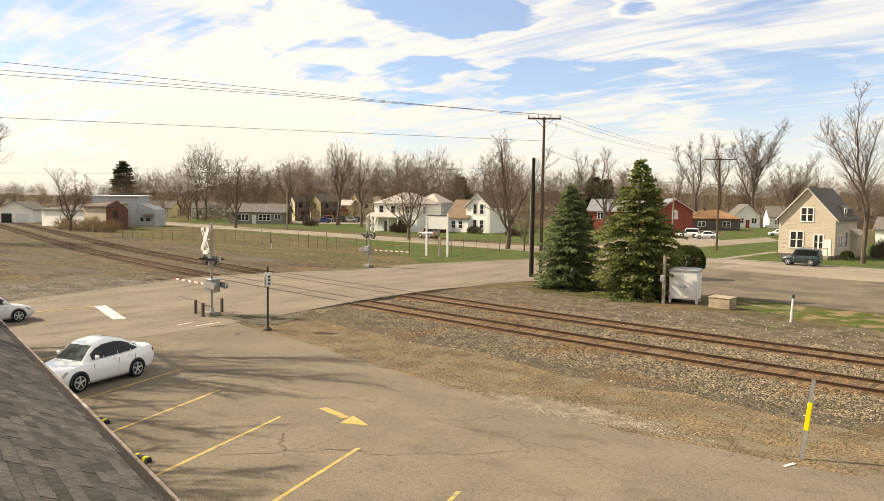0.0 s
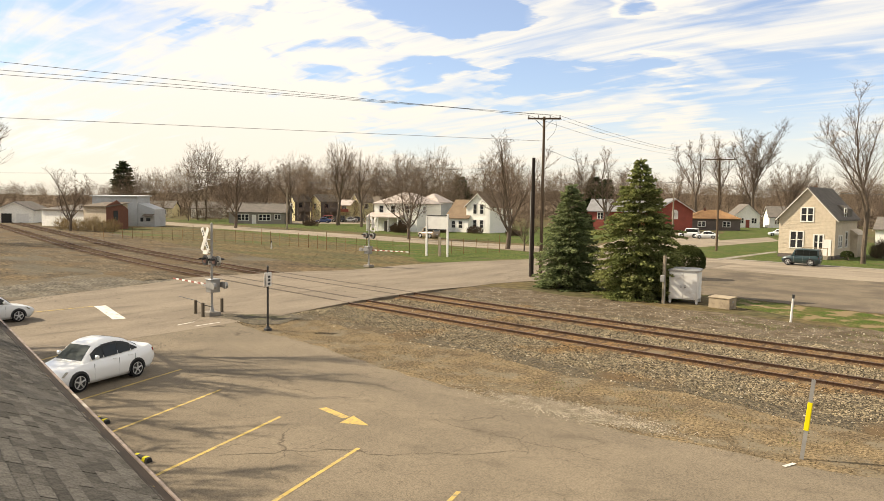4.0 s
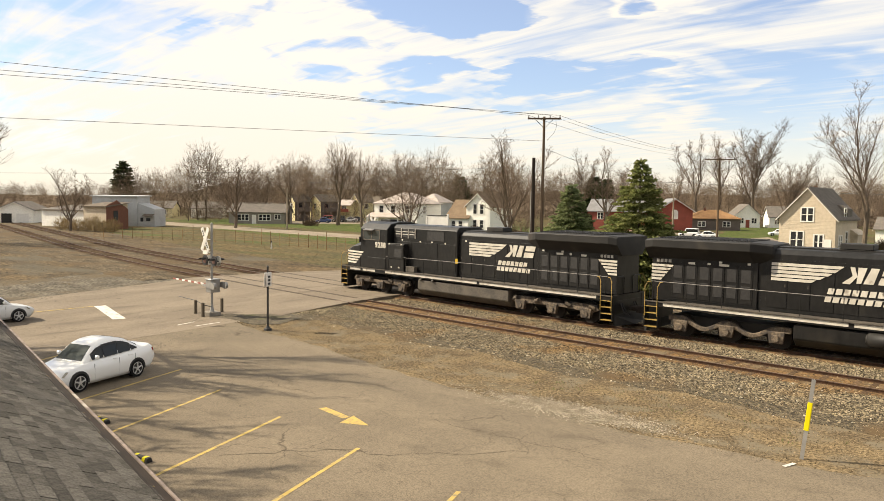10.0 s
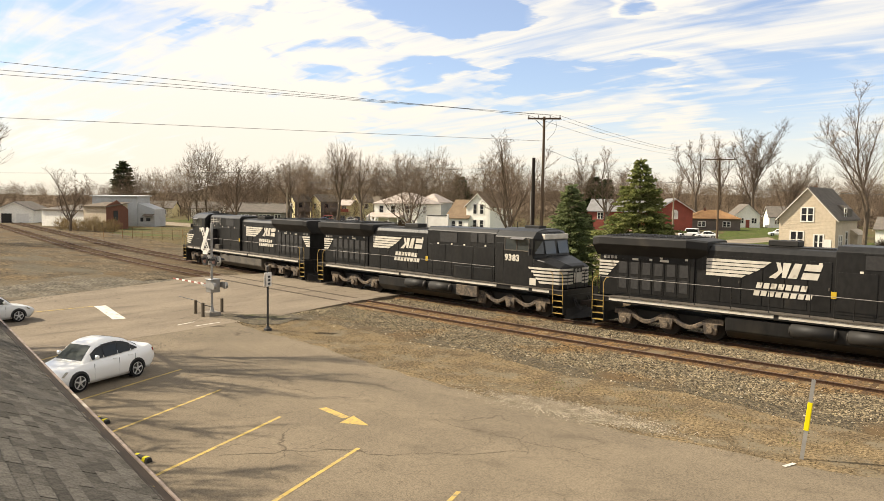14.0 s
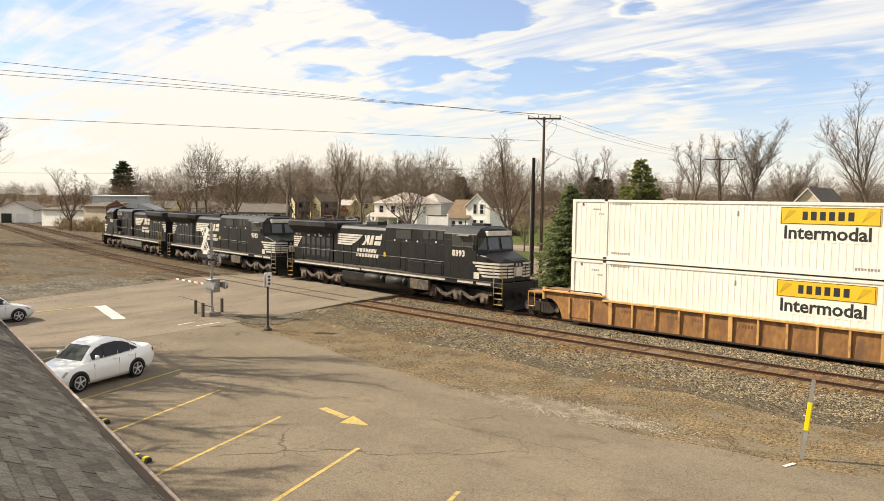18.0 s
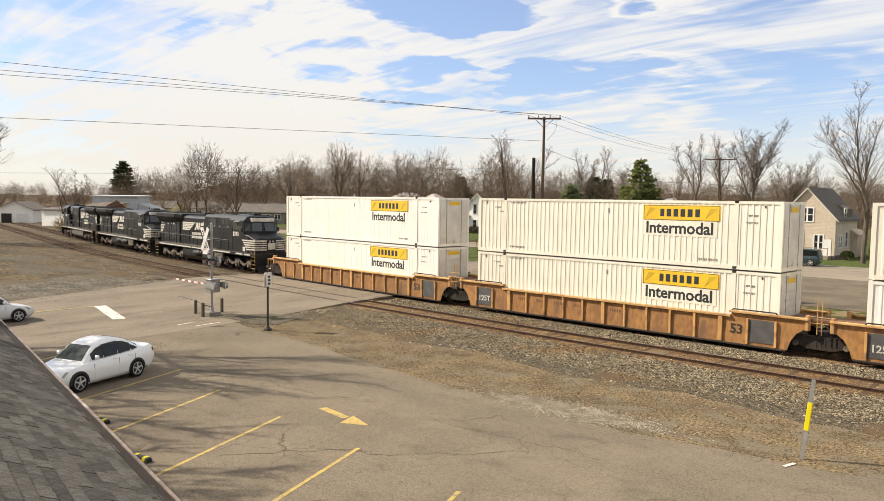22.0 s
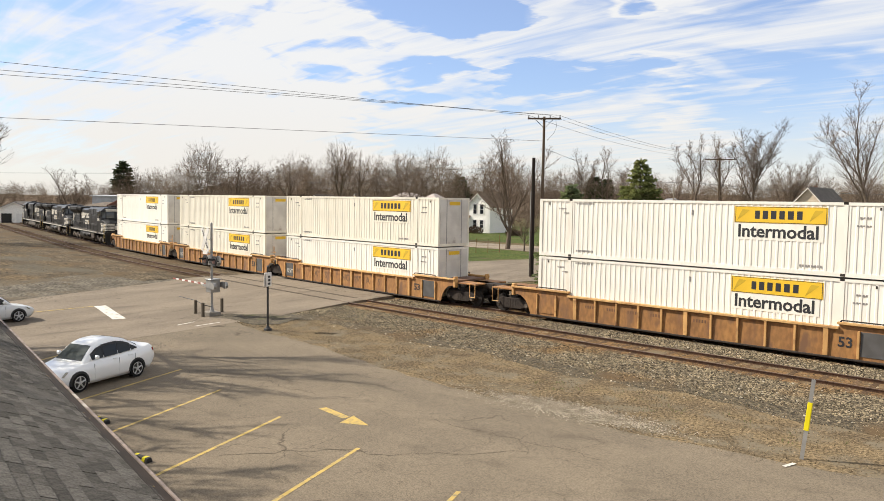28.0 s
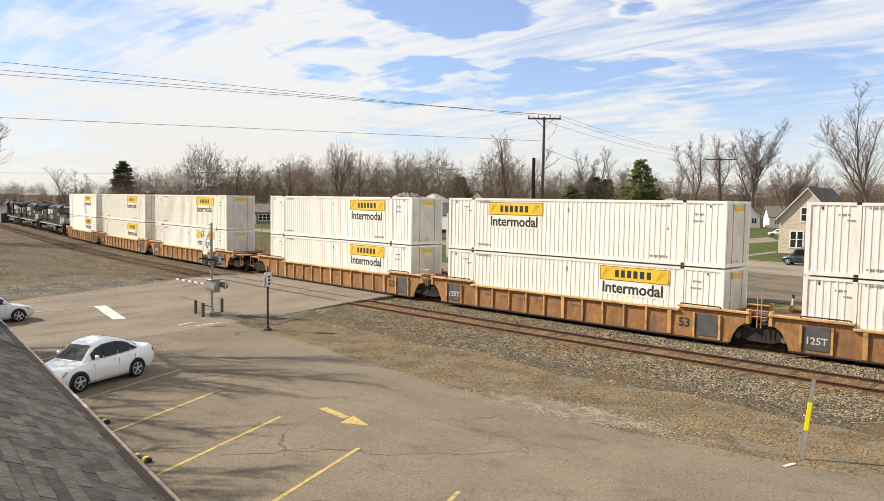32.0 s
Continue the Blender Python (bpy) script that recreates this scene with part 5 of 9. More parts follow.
        if end_open:
            coupler(w, a + way * (reach + 0.05), -way)
            bm = fresh()
            box(bm, *sorted((a + way * 0.1, a + way * (reach - 0.55))), -1.30, 1.30, 1.24, 1.32)
            part("end_platform", bm, "orange", w, bevel=0.01)
            for s in (-1, 1):
                bm = fresh()
                pipe(bm, [(a + way * (reach - 0.6), s * 1.30, 1.30), (a + way * (reach - 0.6), s * 1.30, 0.55), (a + way * (reach - 1.0), s * 1.30, 0.55), (a + way * (reach - 1.0), s * 1.30, 1.30)], 0.022)
                part("end_ladder", bm, "orange_rib", w)
        else:
            bm = fresh()
            for z in (1.35, 1.6, 1.85):
                pipe(bm, [(a + way * 0.1, -1.42, z), (a - way * 0.35, -1.46, z)], 0.018)
            pipe(bm, [(a + way * 0.1, -1.42, 0.9), (a + way * 0.1, -1.42, 2.3)], 0.02)
            part("grab_iron", bm, "orange_rib", w)

    def bogie(xc):
        for s in (-1, 1):
            bm = fresh()
            y0, y1 = sorted((s * 1.00, s * 1.14))
            prism_y(bm, [(xc - 1.15, 0.42), (xc - 1.15, 0.66), (xc - 0.75, 0.80), (xc + 0.75, 0.80), (xc + 1.15, 0.66), (xc + 1.15, 0.42), (xc + 0.85, 0.38), (xc + 0.5, 0.24), (xc - 0.5, 0.24), (xc - 0.85, 0.38)], y0, y1)
            part("bogie_frame", bm, "steel_brown", w, "dark cast bogie frame", bevel=0.02)
            for dx in (-0.92, 0.92):
                bm = fresh()
                tube(bm, (xc + dx, s * 1.10, 0.46), (xc + dx, s * 1.22, 0.46), 0.13, 0.12, 10)
                part("bearing_cap", bm, "truck_grime", w)
            for dx in (-0.16, 0.0, 0.16):
                bm = fresh()
                tube(bm, (xc + dx, s * 1.08, 0.34), (xc + dx, s * 1.08, 0.72), 0.075, 0.075, 8)
                part("spring", bm, "steel_brown", w)
        bm = fresh()
        box(bm, xc - 0.22, xc + 0.22, -1.0, 1.0, 0.52, 0.98)
        part("bolster", bm, "under_dark", w)
        for dx in (-0.92, 0.92):
            wheelset(w, xc + dx, 0.46)

    bogie(-1.573 if not head else -1.75)
    if last:
        bogie(LC + 1.75)
    bm = fresh()
    pipe(bm, [(x1 + 0.9, -0.5, 1.2), (x1 + 1.3, -0.6, 0.85), (x1 + 1.7, -0.5, 1.2)], 0.03)
    pipe(bm, [(x1 + 0.9, 0.4, 1.2), (x1 + 1.3, 0.5, 0.8), (x1 + 1.7, 0.4, 1.2)], 0.03)
    part("brake_hose", bm, "black_rubber", w)
    return w


# distance along the line of the first container's front end, second by second
RUN = [(0, 97.3), (3, 78.2), (6, 59.1), (7, 52.8), (8, 46.6), (9, 40.5), (10.5, 31.0), (12, 21.6), (13.2, 14.6), (14, 9.1), (17.5, -13.9), (19, -23.4), (21, -36.0), (23, -48.9), (25, -61.6), (28, -81.0), (30, -93.8), (32, -106.7)]
RT = np.array([i * 0.5 for i in range(65)])
RS = np.interp(RT, *zip(*RUN))
RS = np.convolve(np.pad(RS, 3, mode="reflect", reflect_type="odd"), np.array([1, 2, 3, 4, 3, 2, 1]) / 16, "valid")
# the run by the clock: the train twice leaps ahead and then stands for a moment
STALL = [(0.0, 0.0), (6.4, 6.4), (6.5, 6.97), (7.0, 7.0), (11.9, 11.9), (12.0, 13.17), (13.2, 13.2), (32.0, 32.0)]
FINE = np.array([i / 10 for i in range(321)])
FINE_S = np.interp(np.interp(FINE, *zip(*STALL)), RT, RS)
ROLLING = []          # thing, first and second bogie, turned round


def rides(s, a, b, turned):
    """The pose of a vehicle whose bogies stand a and b metres along its own length."""
    p, _ = on_line(s + a)
    q, _ = on_line(s + b)
    d = q - p
    h = math.atan2(d.y, d.x)
    e = Matrix.Translation((p.x, p.y, RAIL)) @ Matrix.Rotation(h, 4, 'Z') @ Matrix.Translation((-a, 0, 0))
    if turned:
        e = e @ Matrix.Translation((22.3, 0, 0)) @ Matrix.Rotation(math.pi, 4, 'Z')
    return e


def build_train():
    at = Matrix.Identity(4)
    for offset, number, back, style, word in ((-70.12, "9238", False, 0, "leading"), (-47.82, "9383", True, 1, "middle"), (-25.52, "8393", True, 1, "trailing")):
        o = locomotive(at, number, back, style, "black six-axle diesel locomotive with pale stripes and number " + number)
        ROLLING.append((o, offset, 4.45, 17.85, back))
    for trio in (0.0, 61.95):
        for i, (top_sign, low_sign) in enumerate(((9.85, 9.82), (9.95, 10.02), (10.05, 10.1)) if not trio else ((10.0, 9.98), (2.95, 10.05), (9.9, 9.7))):
            off = trio + i * 19.27
            w = well_car(at, i == 0, i == 2, "" if i == 0 else "125T", "orange weathered well car carrying two white containers", ((1.65, "W"), (3.95, "A"), (5.1, "S"), (7.4, "NO"), (8.6, "W"), (9.75, "A"), (10.9, "S")) if not trio and i == 2 else (), 2.05 if trio else 1.60)
            ROLLING.append((w, off, -1.6, 17.75, False))
            for z, sx, low in ((0.29, low_sign, True), (3.24, top_sign, False)):
                c = container(at, sx, low, "white ribbed steel container, lower one in the well" if low else "white ribbed steel container stacked on another", 0.009 if not trio and i == 0 else 0.020, "container_cream" if not trio and (i == 1 or i == 2 and not low) else "container_white")
                ROLLING.append((c, off, -1.6, 17.75, z))


build_train()


def train_moves():
    for ob, off, a, b, extra in ROLLING:
        lift = extra if isinstance(extra, float) else 0.0
        turned = extra is True
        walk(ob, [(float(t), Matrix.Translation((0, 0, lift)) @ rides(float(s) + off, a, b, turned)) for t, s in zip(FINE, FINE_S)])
    for ob, x, r in WHEELS:
        turned = ob.parent.name.startswith("locomotive") and any(o is ob.parent and e is True for o, _, _, _, e in ROLLING)
        way = -1.0 if turned else 1.0
        spin = np.concatenate([[0.0], np.cumsum(np.clip(np.diff(FINE_S) / r, -1.5, 1.5))])
        walk(ob, [(float(t), Matrix.Translation((x, 0, r)) @ Matrix.Rotation(way * float(a), 4, 'Y')) for t, a in zip(FINE, spin)])




# ---------------------------------------------------------------- trees
def tree_meshes(seed, height, spread, trunk_r, fork=0.3, leaders=4, twigs=2, sub=3, twig_mat="twig", thick=1.0, steps=5):
    """Trunk with limbs, and the twigs of its crown: two meshes, about a tree that stands at the origin."""
    rnd = random.Random(seed)
    solid, fine = ([], []), ([], [])

    def run(store, pts, r0, r1, n):
        verts, faces = store
        base, last = len(verts), len(pts) - 1
        for i, p in enumerate(pts):
            z = (pts[min(i + 1, last)] - pts[max(i - 1, 0)]).normalized()
            x = z.orthogonal().normalized()
            y = z.cross(x)
            r = r0 + (r1 - r0) * i / last
            for k in range(n):
                t = 2 * math.pi * k / n
                verts.append(p + (x * math.cos(t) + y * math.sin(t)) * r)
        for i in range(last):
            for k in range(n):
                j = (k + 1) % n
                o = base + i * n
                faces.append((o + k, o + j, o + n + j, o + n + k))

    def limb(p, d, length, count, bend, lift):
        pts = [p]
        for _ in range(count):
            d = (d + Vector((rnd.gauss(0, bend), rnd.gauss(0, bend), rnd.gauss(0, bend * 0.6) + lift))).normalized()
            pts.append(pts[-1] + d * (length / count))
        return pts

    def side_way(d, out, rise):
        a = rnd.uniform(0, 2 * math.pi)
        return (d * 0.55 + Vector((math.cos(a), math.sin(a), 0)) * out + Vector((0, 0, rise))).normalized()

    hf = height * fork
    trunk = limb(Vector((0, 0, -0.1)), Vector((rnd.gauss(0, 0.03), rnd.gauss(0, 0.03), 1)), hf + 0.1, 4, 0.035, 0)
    run(solid, trunk, trunk_r, trunk_r * 0.78, 9)
    turn = rnd.uniform(0, 6.28)
    for i in range(leaders):
        a = turn + 2 * math.pi * i / leaders + rnd.uniform(-0.4, 0.4)
        lean = spread * (rnd.uniform(0.25, 0.9) if i else 0.12)
        d = Vector((math.cos(a) * lean, math.sin(a) * lean, 1)).normalized()
        ln = (height - hf) * (1.0 if i == 0 else rnd.uniform(0.72, 1.0))
        lp = limb(trunk[-1] if i < 3 else trunk[-2], d, ln, steps + 2, 0.15, 0.06)
        r = trunk_r * (0.62 if i == 0 else 0.46)
        run(solid, lp, r, 0.022, 6)
        for j in range(1, len(lp)):
            f = j / (len(lp) - 1)
            for _ in range(3 if j > 1 else 1):
                bd = side_way((lp[j] - lp[j - 1]).normalized(), spread * rnd.uniform(0.5, 1.0), rnd.uniform(0.0, 0.5))
                bl = (height - hf) * rnd.uniform(0.24, 0.42) * (1.15 - 0.75 * f)
                bp = limb(lp[j], bd, bl, 4, 0.22, 0.07)
                br = max(0.022, r * (1 - f) * 0.55) * thick
                run(solid if thick > 1.2 else fine, bp, br, 0.012 * thick, 4)
                for q in range(1, len(bp)):
                    for _ in range(twigs):
                        td = side_way((bp[q] - bp[q - 1]).normalized(), rnd.uniform(0.4, 0.9), rnd.uniform(0.0, 0.35))
                        tl = bl * rnd.uniform(0.28, 0.5)
                        tp = limb(bp[q], td, tl, 2, 0.2, 0.06)
                        run(fine, tp, 0.015 * thick, 0.007, 3)
                        for _ in range(sub):
                            k = rnd.randint(0, 1)
                            sp = limb(tp[k].lerp(tp[k + 1], rnd.random()), side_way(td, rnd.uniform(0.4, 0.8), rnd.uniform(0, 0.3)), tl * rnd.uniform(0.4, 0.7), 2, 0.2, 0.05)
                            run(fine, sp, 0.010, 0.006, 3)
    k = height / max(v.z for v in fine[0])
    for store in (solid, fine):
        for v in store[0]:
            v *= k
    return raw("trunk", *solid, "bark" if twig_mat == "twig" else twig_mat), raw("crown", *fine, twig_mat)


def bare_tree(meshes, x, y, scale, turn, label, group=""):
    t = thing("tree", pose(x, y, 0, 0, 0, turn), label, "tree", group)
    a = part("trunk", meshes[0], "bark", t, "grey-brown trunk and limbs")
    b = part("crown", meshes[1], "twig", t, "bare twigs")
    for o in (a, b):
        o.matrix_basis = Matrix.Diagonal((scale, scale, scale, 1))
    return t


def conifer(x, y, height, radius, seed, material, label, dense=1.0, grain=1.0, taper=0.85, outline=None):
    """Whorls of drooping boughs, each a spray of short needled shoots, uneven in reach and with gaps between."""
    rnd = random.Random(seed)
    t = thing("conifer", pose(x, y, 0), label, "tree")
    bm = fresh()
    tube(bm, (0, 0, -0.1), (0, 0, height * 0.97), radius * 0.06, 0.02, 8)
    part("trunk", bm, "bark", t)
    verts, faces = [], []

    def shoot(p, way, ln, w):
        q = Vector((-way.y, way.x, rnd.uniform(-1.3, 1.3))).normalized() * w * 1.15
        k = len(verts)
        mid = p + way * (ln * 0.45)
        verts.extend([p, mid + q + Vector((0, 0, 0.02)), p + way * ln, mid - q])
        faces.append((k, k + 1, k + 2, k + 3))

    gap = 0.36 * grain
    z, ring = 0.55, 0
    while z < height - 0.12:
        left = 1.0 - z / height
        full = radius * (min(1.0, 1.16 * left ** taper) if outline is None else float(np.interp(1 - left, *zip(*outline)))) * rnd.uniform(0.86, 1.12)
        boughs = max(5, int(6 + 8.5 * left))
        for i in range(boughs):
            a = 2 * math.pi * (i + 0.5 * (ring % 2)) / boughs + rnd.uniform(-0.28, 0.28)
            reach = full * (rnd.uniform(0.80, 1.09) if rnd.random() > 0.12 else rnd.uniform(0.45, 0.7)) + 0.10
            z0 = z + rnd.uniform(-0.14, 0.14) * grain
            rise = 0.34 * (0.45 - left) + rnd.uniform(-0.08, 0.10)
            ca, sa = math.cos(a), math.sin(a)
            n = int((12 + 30 * reach / grain) * dense)
            for j in range(n):
                s = 0.18 + 0.82 * ((j + rnd.random()) / n) ** 0.75
                wide = 0.30 * reach * (1.18 - s) * min(1.0, s * 2.5) + 0.05
                off = rnd.uniform(-1, 1) * wide
                drop = rise * s * reach - 0.20 * s * s * reach - 0.16 * abs(off) + 0.12 * max(0.0, s - 0.75) * reach
                p = Vector((ca * reach * s - sa * off, sa * reach * s + ca * off, max(0.06, z0 + drop + rnd.uniform(-0.05, 0.04))))
                side = 1 if off > 0 else -1
                b = a + side * rnd.uniform(0.15, 1.0)
                hang = rnd.uniform(-0.95, 0.10) if s < 0.8 else rnd.uniform(-0.35, 0.40)
                way = Vector((math.cos(b), math.sin(b), hang)).normalized()
                shoot(p, way, rnd.uniform(0.18, 0.36) * grain, rnd.uniform(0.05, 0.085) * grain)
        z += gap * (0.75 + 0.5 * rnd.random()) * (0.62 + 0.38 * left)
        ring += 1
    for _ in range(14):
        shoot(Vector((0, 0, height - 0.35 + rnd.uniform(0, 0.2))), Vector((rnd.gauss(0, 0.3), rnd.gauss(0, 0.3), 1)).normalized(), 0.3 * grain, 0.03 * grain)
    part("crown", raw("crown", verts, faces, material), material, t, "needled boughs in drooping tiers")
    return t


def bush(x, y, rx, ry, h, seed, material, label, n=2600, z0=0.0, grain=1.0):
    rnd = random.Random(seed)
    t = thing("bush", pose(x, y, z0), label, "bush")
    bm = fresh()
    for i in range(5):
        a = i * 1.26
        tube(bm, (0.1 * math.cos(a), 0.1 * math.sin(a), -0.05), (rx * 0.4 * math.cos(a), ry * 0.4 * math.sin(a), h * 0.6), 0.035, 0.015, 5)
    part("stem", bm, "bark", t)
    verts, faces = [], []
    if material in ("hedge", "thicket"):            # bare: a fan of fine rising stems, each with side twigs
        for i in range(n):
            u, q = rnd.uniform(0, 2 * math.pi), math.sqrt(rnd.random())
            p = Vector((rx * 0.75 * q * math.cos(u), ry * 0.75 * q * math.sin(u), h * rnd.uniform(0.0, 0.75) * (1 - 0.5 * q * q)))
            way = Vector((math.cos(u) * 0.5 * q + rnd.gauss(0, 0.35), math.sin(u) * 0.5 * q + rnd.gauss(0, 0.35), rnd.uniform(0.3, 1.0))).normalized()
            w = way.orthogonal().normalized() * rnd.uniform(0.012, 0.028)
            k = len(verts)
            verts += [p - w, p + w, p + way * rnd.uniform(0.3, 0.42) * h * 0.8]
            faces.append((k, k + 1, k + 2))
        n = 0
    for i in range(n):
        u, v = rnd.uniform(0, 2 * math.pi), rnd.uniform(-0.35, 1)
        r = rnd.uniform(0.70, 1.04) ** 0.5 + 0.07 * math.sin(5 * u + seed)
        c = math.sqrt(max(0, 1 - max(v, -0.3) ** 2))
        p = Vector((rx * r * c * math.cos(u), ry * r * c * math.sin(u), h * (0.5 + 0.5 * v * r)))
        d = Vector((rnd.gauss(0, 1), rnd.gauss(0, 1), rnd.gauss(0.3, 1))).normalized() * rnd.uniform(0.10, 0.22) * grain
        q = d.orthogonal().normalized() * rnd.uniform(0.03, 0.06) * grain
        k = len(verts)
        verts += [p - d * 0.5, p + q, p + d * 0.5, p - q]
        faces.append((k, k + 1, k + 2, k + 3))
    part("foliage", raw("foliage", verts, faces, material), material, t)
    return t


BIG = tree_meshes(11, 16, 0.62, 0.36, 0.26, 5, 2, 3)
WIDE = tree_meshes(23, 14, 0.95, 0.34, 0.20, 6, 2, 3)
TALL = tree_meshes(37, 18, 0.40, 0.34, 0.34, 4, 2, 3)
SMALL = tree_meshes(41, 9, 0.80, 0.19, 0.22, 5, 2, 3)
FORKED = tree_meshes(59, 20.5, 0.55, 0.31, 0.34, 4, 2, 3, thick=1.1)
LOFTY = tree_meshes(67, 19, 0.42, 0.30, 0.28, 6, 3, 3, thick=1.15)

SHADE = tree_meshes(71, 20, 0.50, 0.45, 0.24, 6, 2, 2, thick=3.2)


def trees():
    bare_tree(SHADE, -37.4, 7.4, 1.0, 40, "tall bare deciduous tree beside the parking lot")
    bare_tree(SHADE, -33.0, 3.4, 0.90, 170, "tall bare deciduous tree beyond the station")
    bare_tree(SHADE, -29.0, 1.6, 0.85, 250, "tall bare deciduous tree at the station's end")
    bare_tree(BIG, -104.0, 36.4, 1.36, 150, "bare tree at the edge of the rail yard")
    bare_tree(FORKED, -12.4, 91.0, 0.97, 200, "tall bare tree on the lawn beside the tan house")
    bare_tree(WIDE, -51.3, 80.7, 1.08, 70, "bare tree with reddish twigs beside the street", "street trees")
    bare_tree(SMALL, -47.6, 78.7, 0.60, 15, "small bare tree with a crooked trunk beside the street", "street trees")
    bare_tree(WIDE, -74.1, 88.0, 0.86, 200, "bare tree with a round crown in front of a white house", "street trees")
    bare_tree(WIDE, -122.3, 91.6, 1.05, 120, "bare broad tree on the lawn beside the street", "street trees")
    bare_tree(WIDE, -126.4, 60.9, 0.80, 60, "bare young tree beside the sheds", "")
    for x, y, k, m in ((-124.0, 121.3, 1.08, TALL), (-114, 119, 0.95, TALL), (-131, 151, 1.1, TALL), (-136.4, 117.4, 0.85, TALL), (-176, 160, 1.2, BIG), (-182, 146, 1.1, WIDE)):
        bare_tree(m, x, y, k, x * 7 % 360, "tall bare tree between the far houses", "far trees")
    for x, y, k, m in ((-63.6, 135.9, 1.10, BIG), (-78.6, 233.0, 1.60, TALL), (-72.2, 233.6, 1.60, TALL), (-60.1, 227.1, 1.70, LOFTY), (-34.5, 156.2, 0.90, LOFTY), (-32.6, 161.8, 0.95, BIG), (-65, 178.5, 1.15, WIDE), (-80, 186, 1.1, WIDE),
                       (-6, 135, 0.9, WIDE), (-4, 118, 0.75, WIDE), (-20, 168, 0.9, SMALL), (-96, 180, 1.1, WIDE), (-68, 133.7, 0.95, TALL)):
        bare_tree(m, x, y, k, x * 13 % 360, "bare tree behind the houses", "far trees")
    conifer(-24.85, 47.35, 7.5, 2.45, 3, "spruce_blue", "bushy dark blue-green spruce beside the asphalt lot", 1.25, 0.76, outline=((0, 0.90), (0.1, 1.0), (0.35, 0.93), (0.6, 0.62), (0.8, 0.36), (0.93, 0.17), (1, 0.03)))
    conifer(-19.25, 46.2, 9.1, 2.62, 5, "spruce", "tall green spruce with drooping tiers of branches", 1.35, 0.80, outline=((0, 0.92), (0.15, 1.0), (0.5, 0.97), (0.58, 0.80), (0.66, 0.60), (0.78, 0.44), (0.88, 0.24), (0.95, 0.08), (1, 0.0)))
    conifer(-244, 136, 18.0, 3.9, 8, "spruce_far", "dark pine rising over the far woods", 2.6, 2.2, outline=((0, 0.3), (0.25, 0.85), (0.5, 1.0), (0.72, 0.85), (0.88, 0.6), (1, 0.15)))
    conifer(-86.5, 185, 13, 4.2, 9, "spruce_far", "dark pine behind the houses", 2.6, 2.4, 0.6)
    conifer(-94, 193, 14, 4.5, 10, "spruce_far", "dark pine behind the houses", 2.6, 2.4, 0.6)
    conifer(-150, 205, 15, 5.5, 12, "spruce_far", "dark pine behind the white house", 2.6, 2.4, 0.6)
    conifer(-77, 152, 3.4, 0.7, 14, "spruce_far", "slim dark conifer beside the red barn", 1.5, 1.5)
    conifer(-75, 152, 3.6, 0.7, 15, "spruce_far", "slim dark conifer beside the red barn", 1.5, 1.5)
    bush(-20.85, 60.4, 1.40, 1.4, 2.75, 4, "shrub", "round clipped dark green bush", 13000, 0.0, 0.62)


trees()


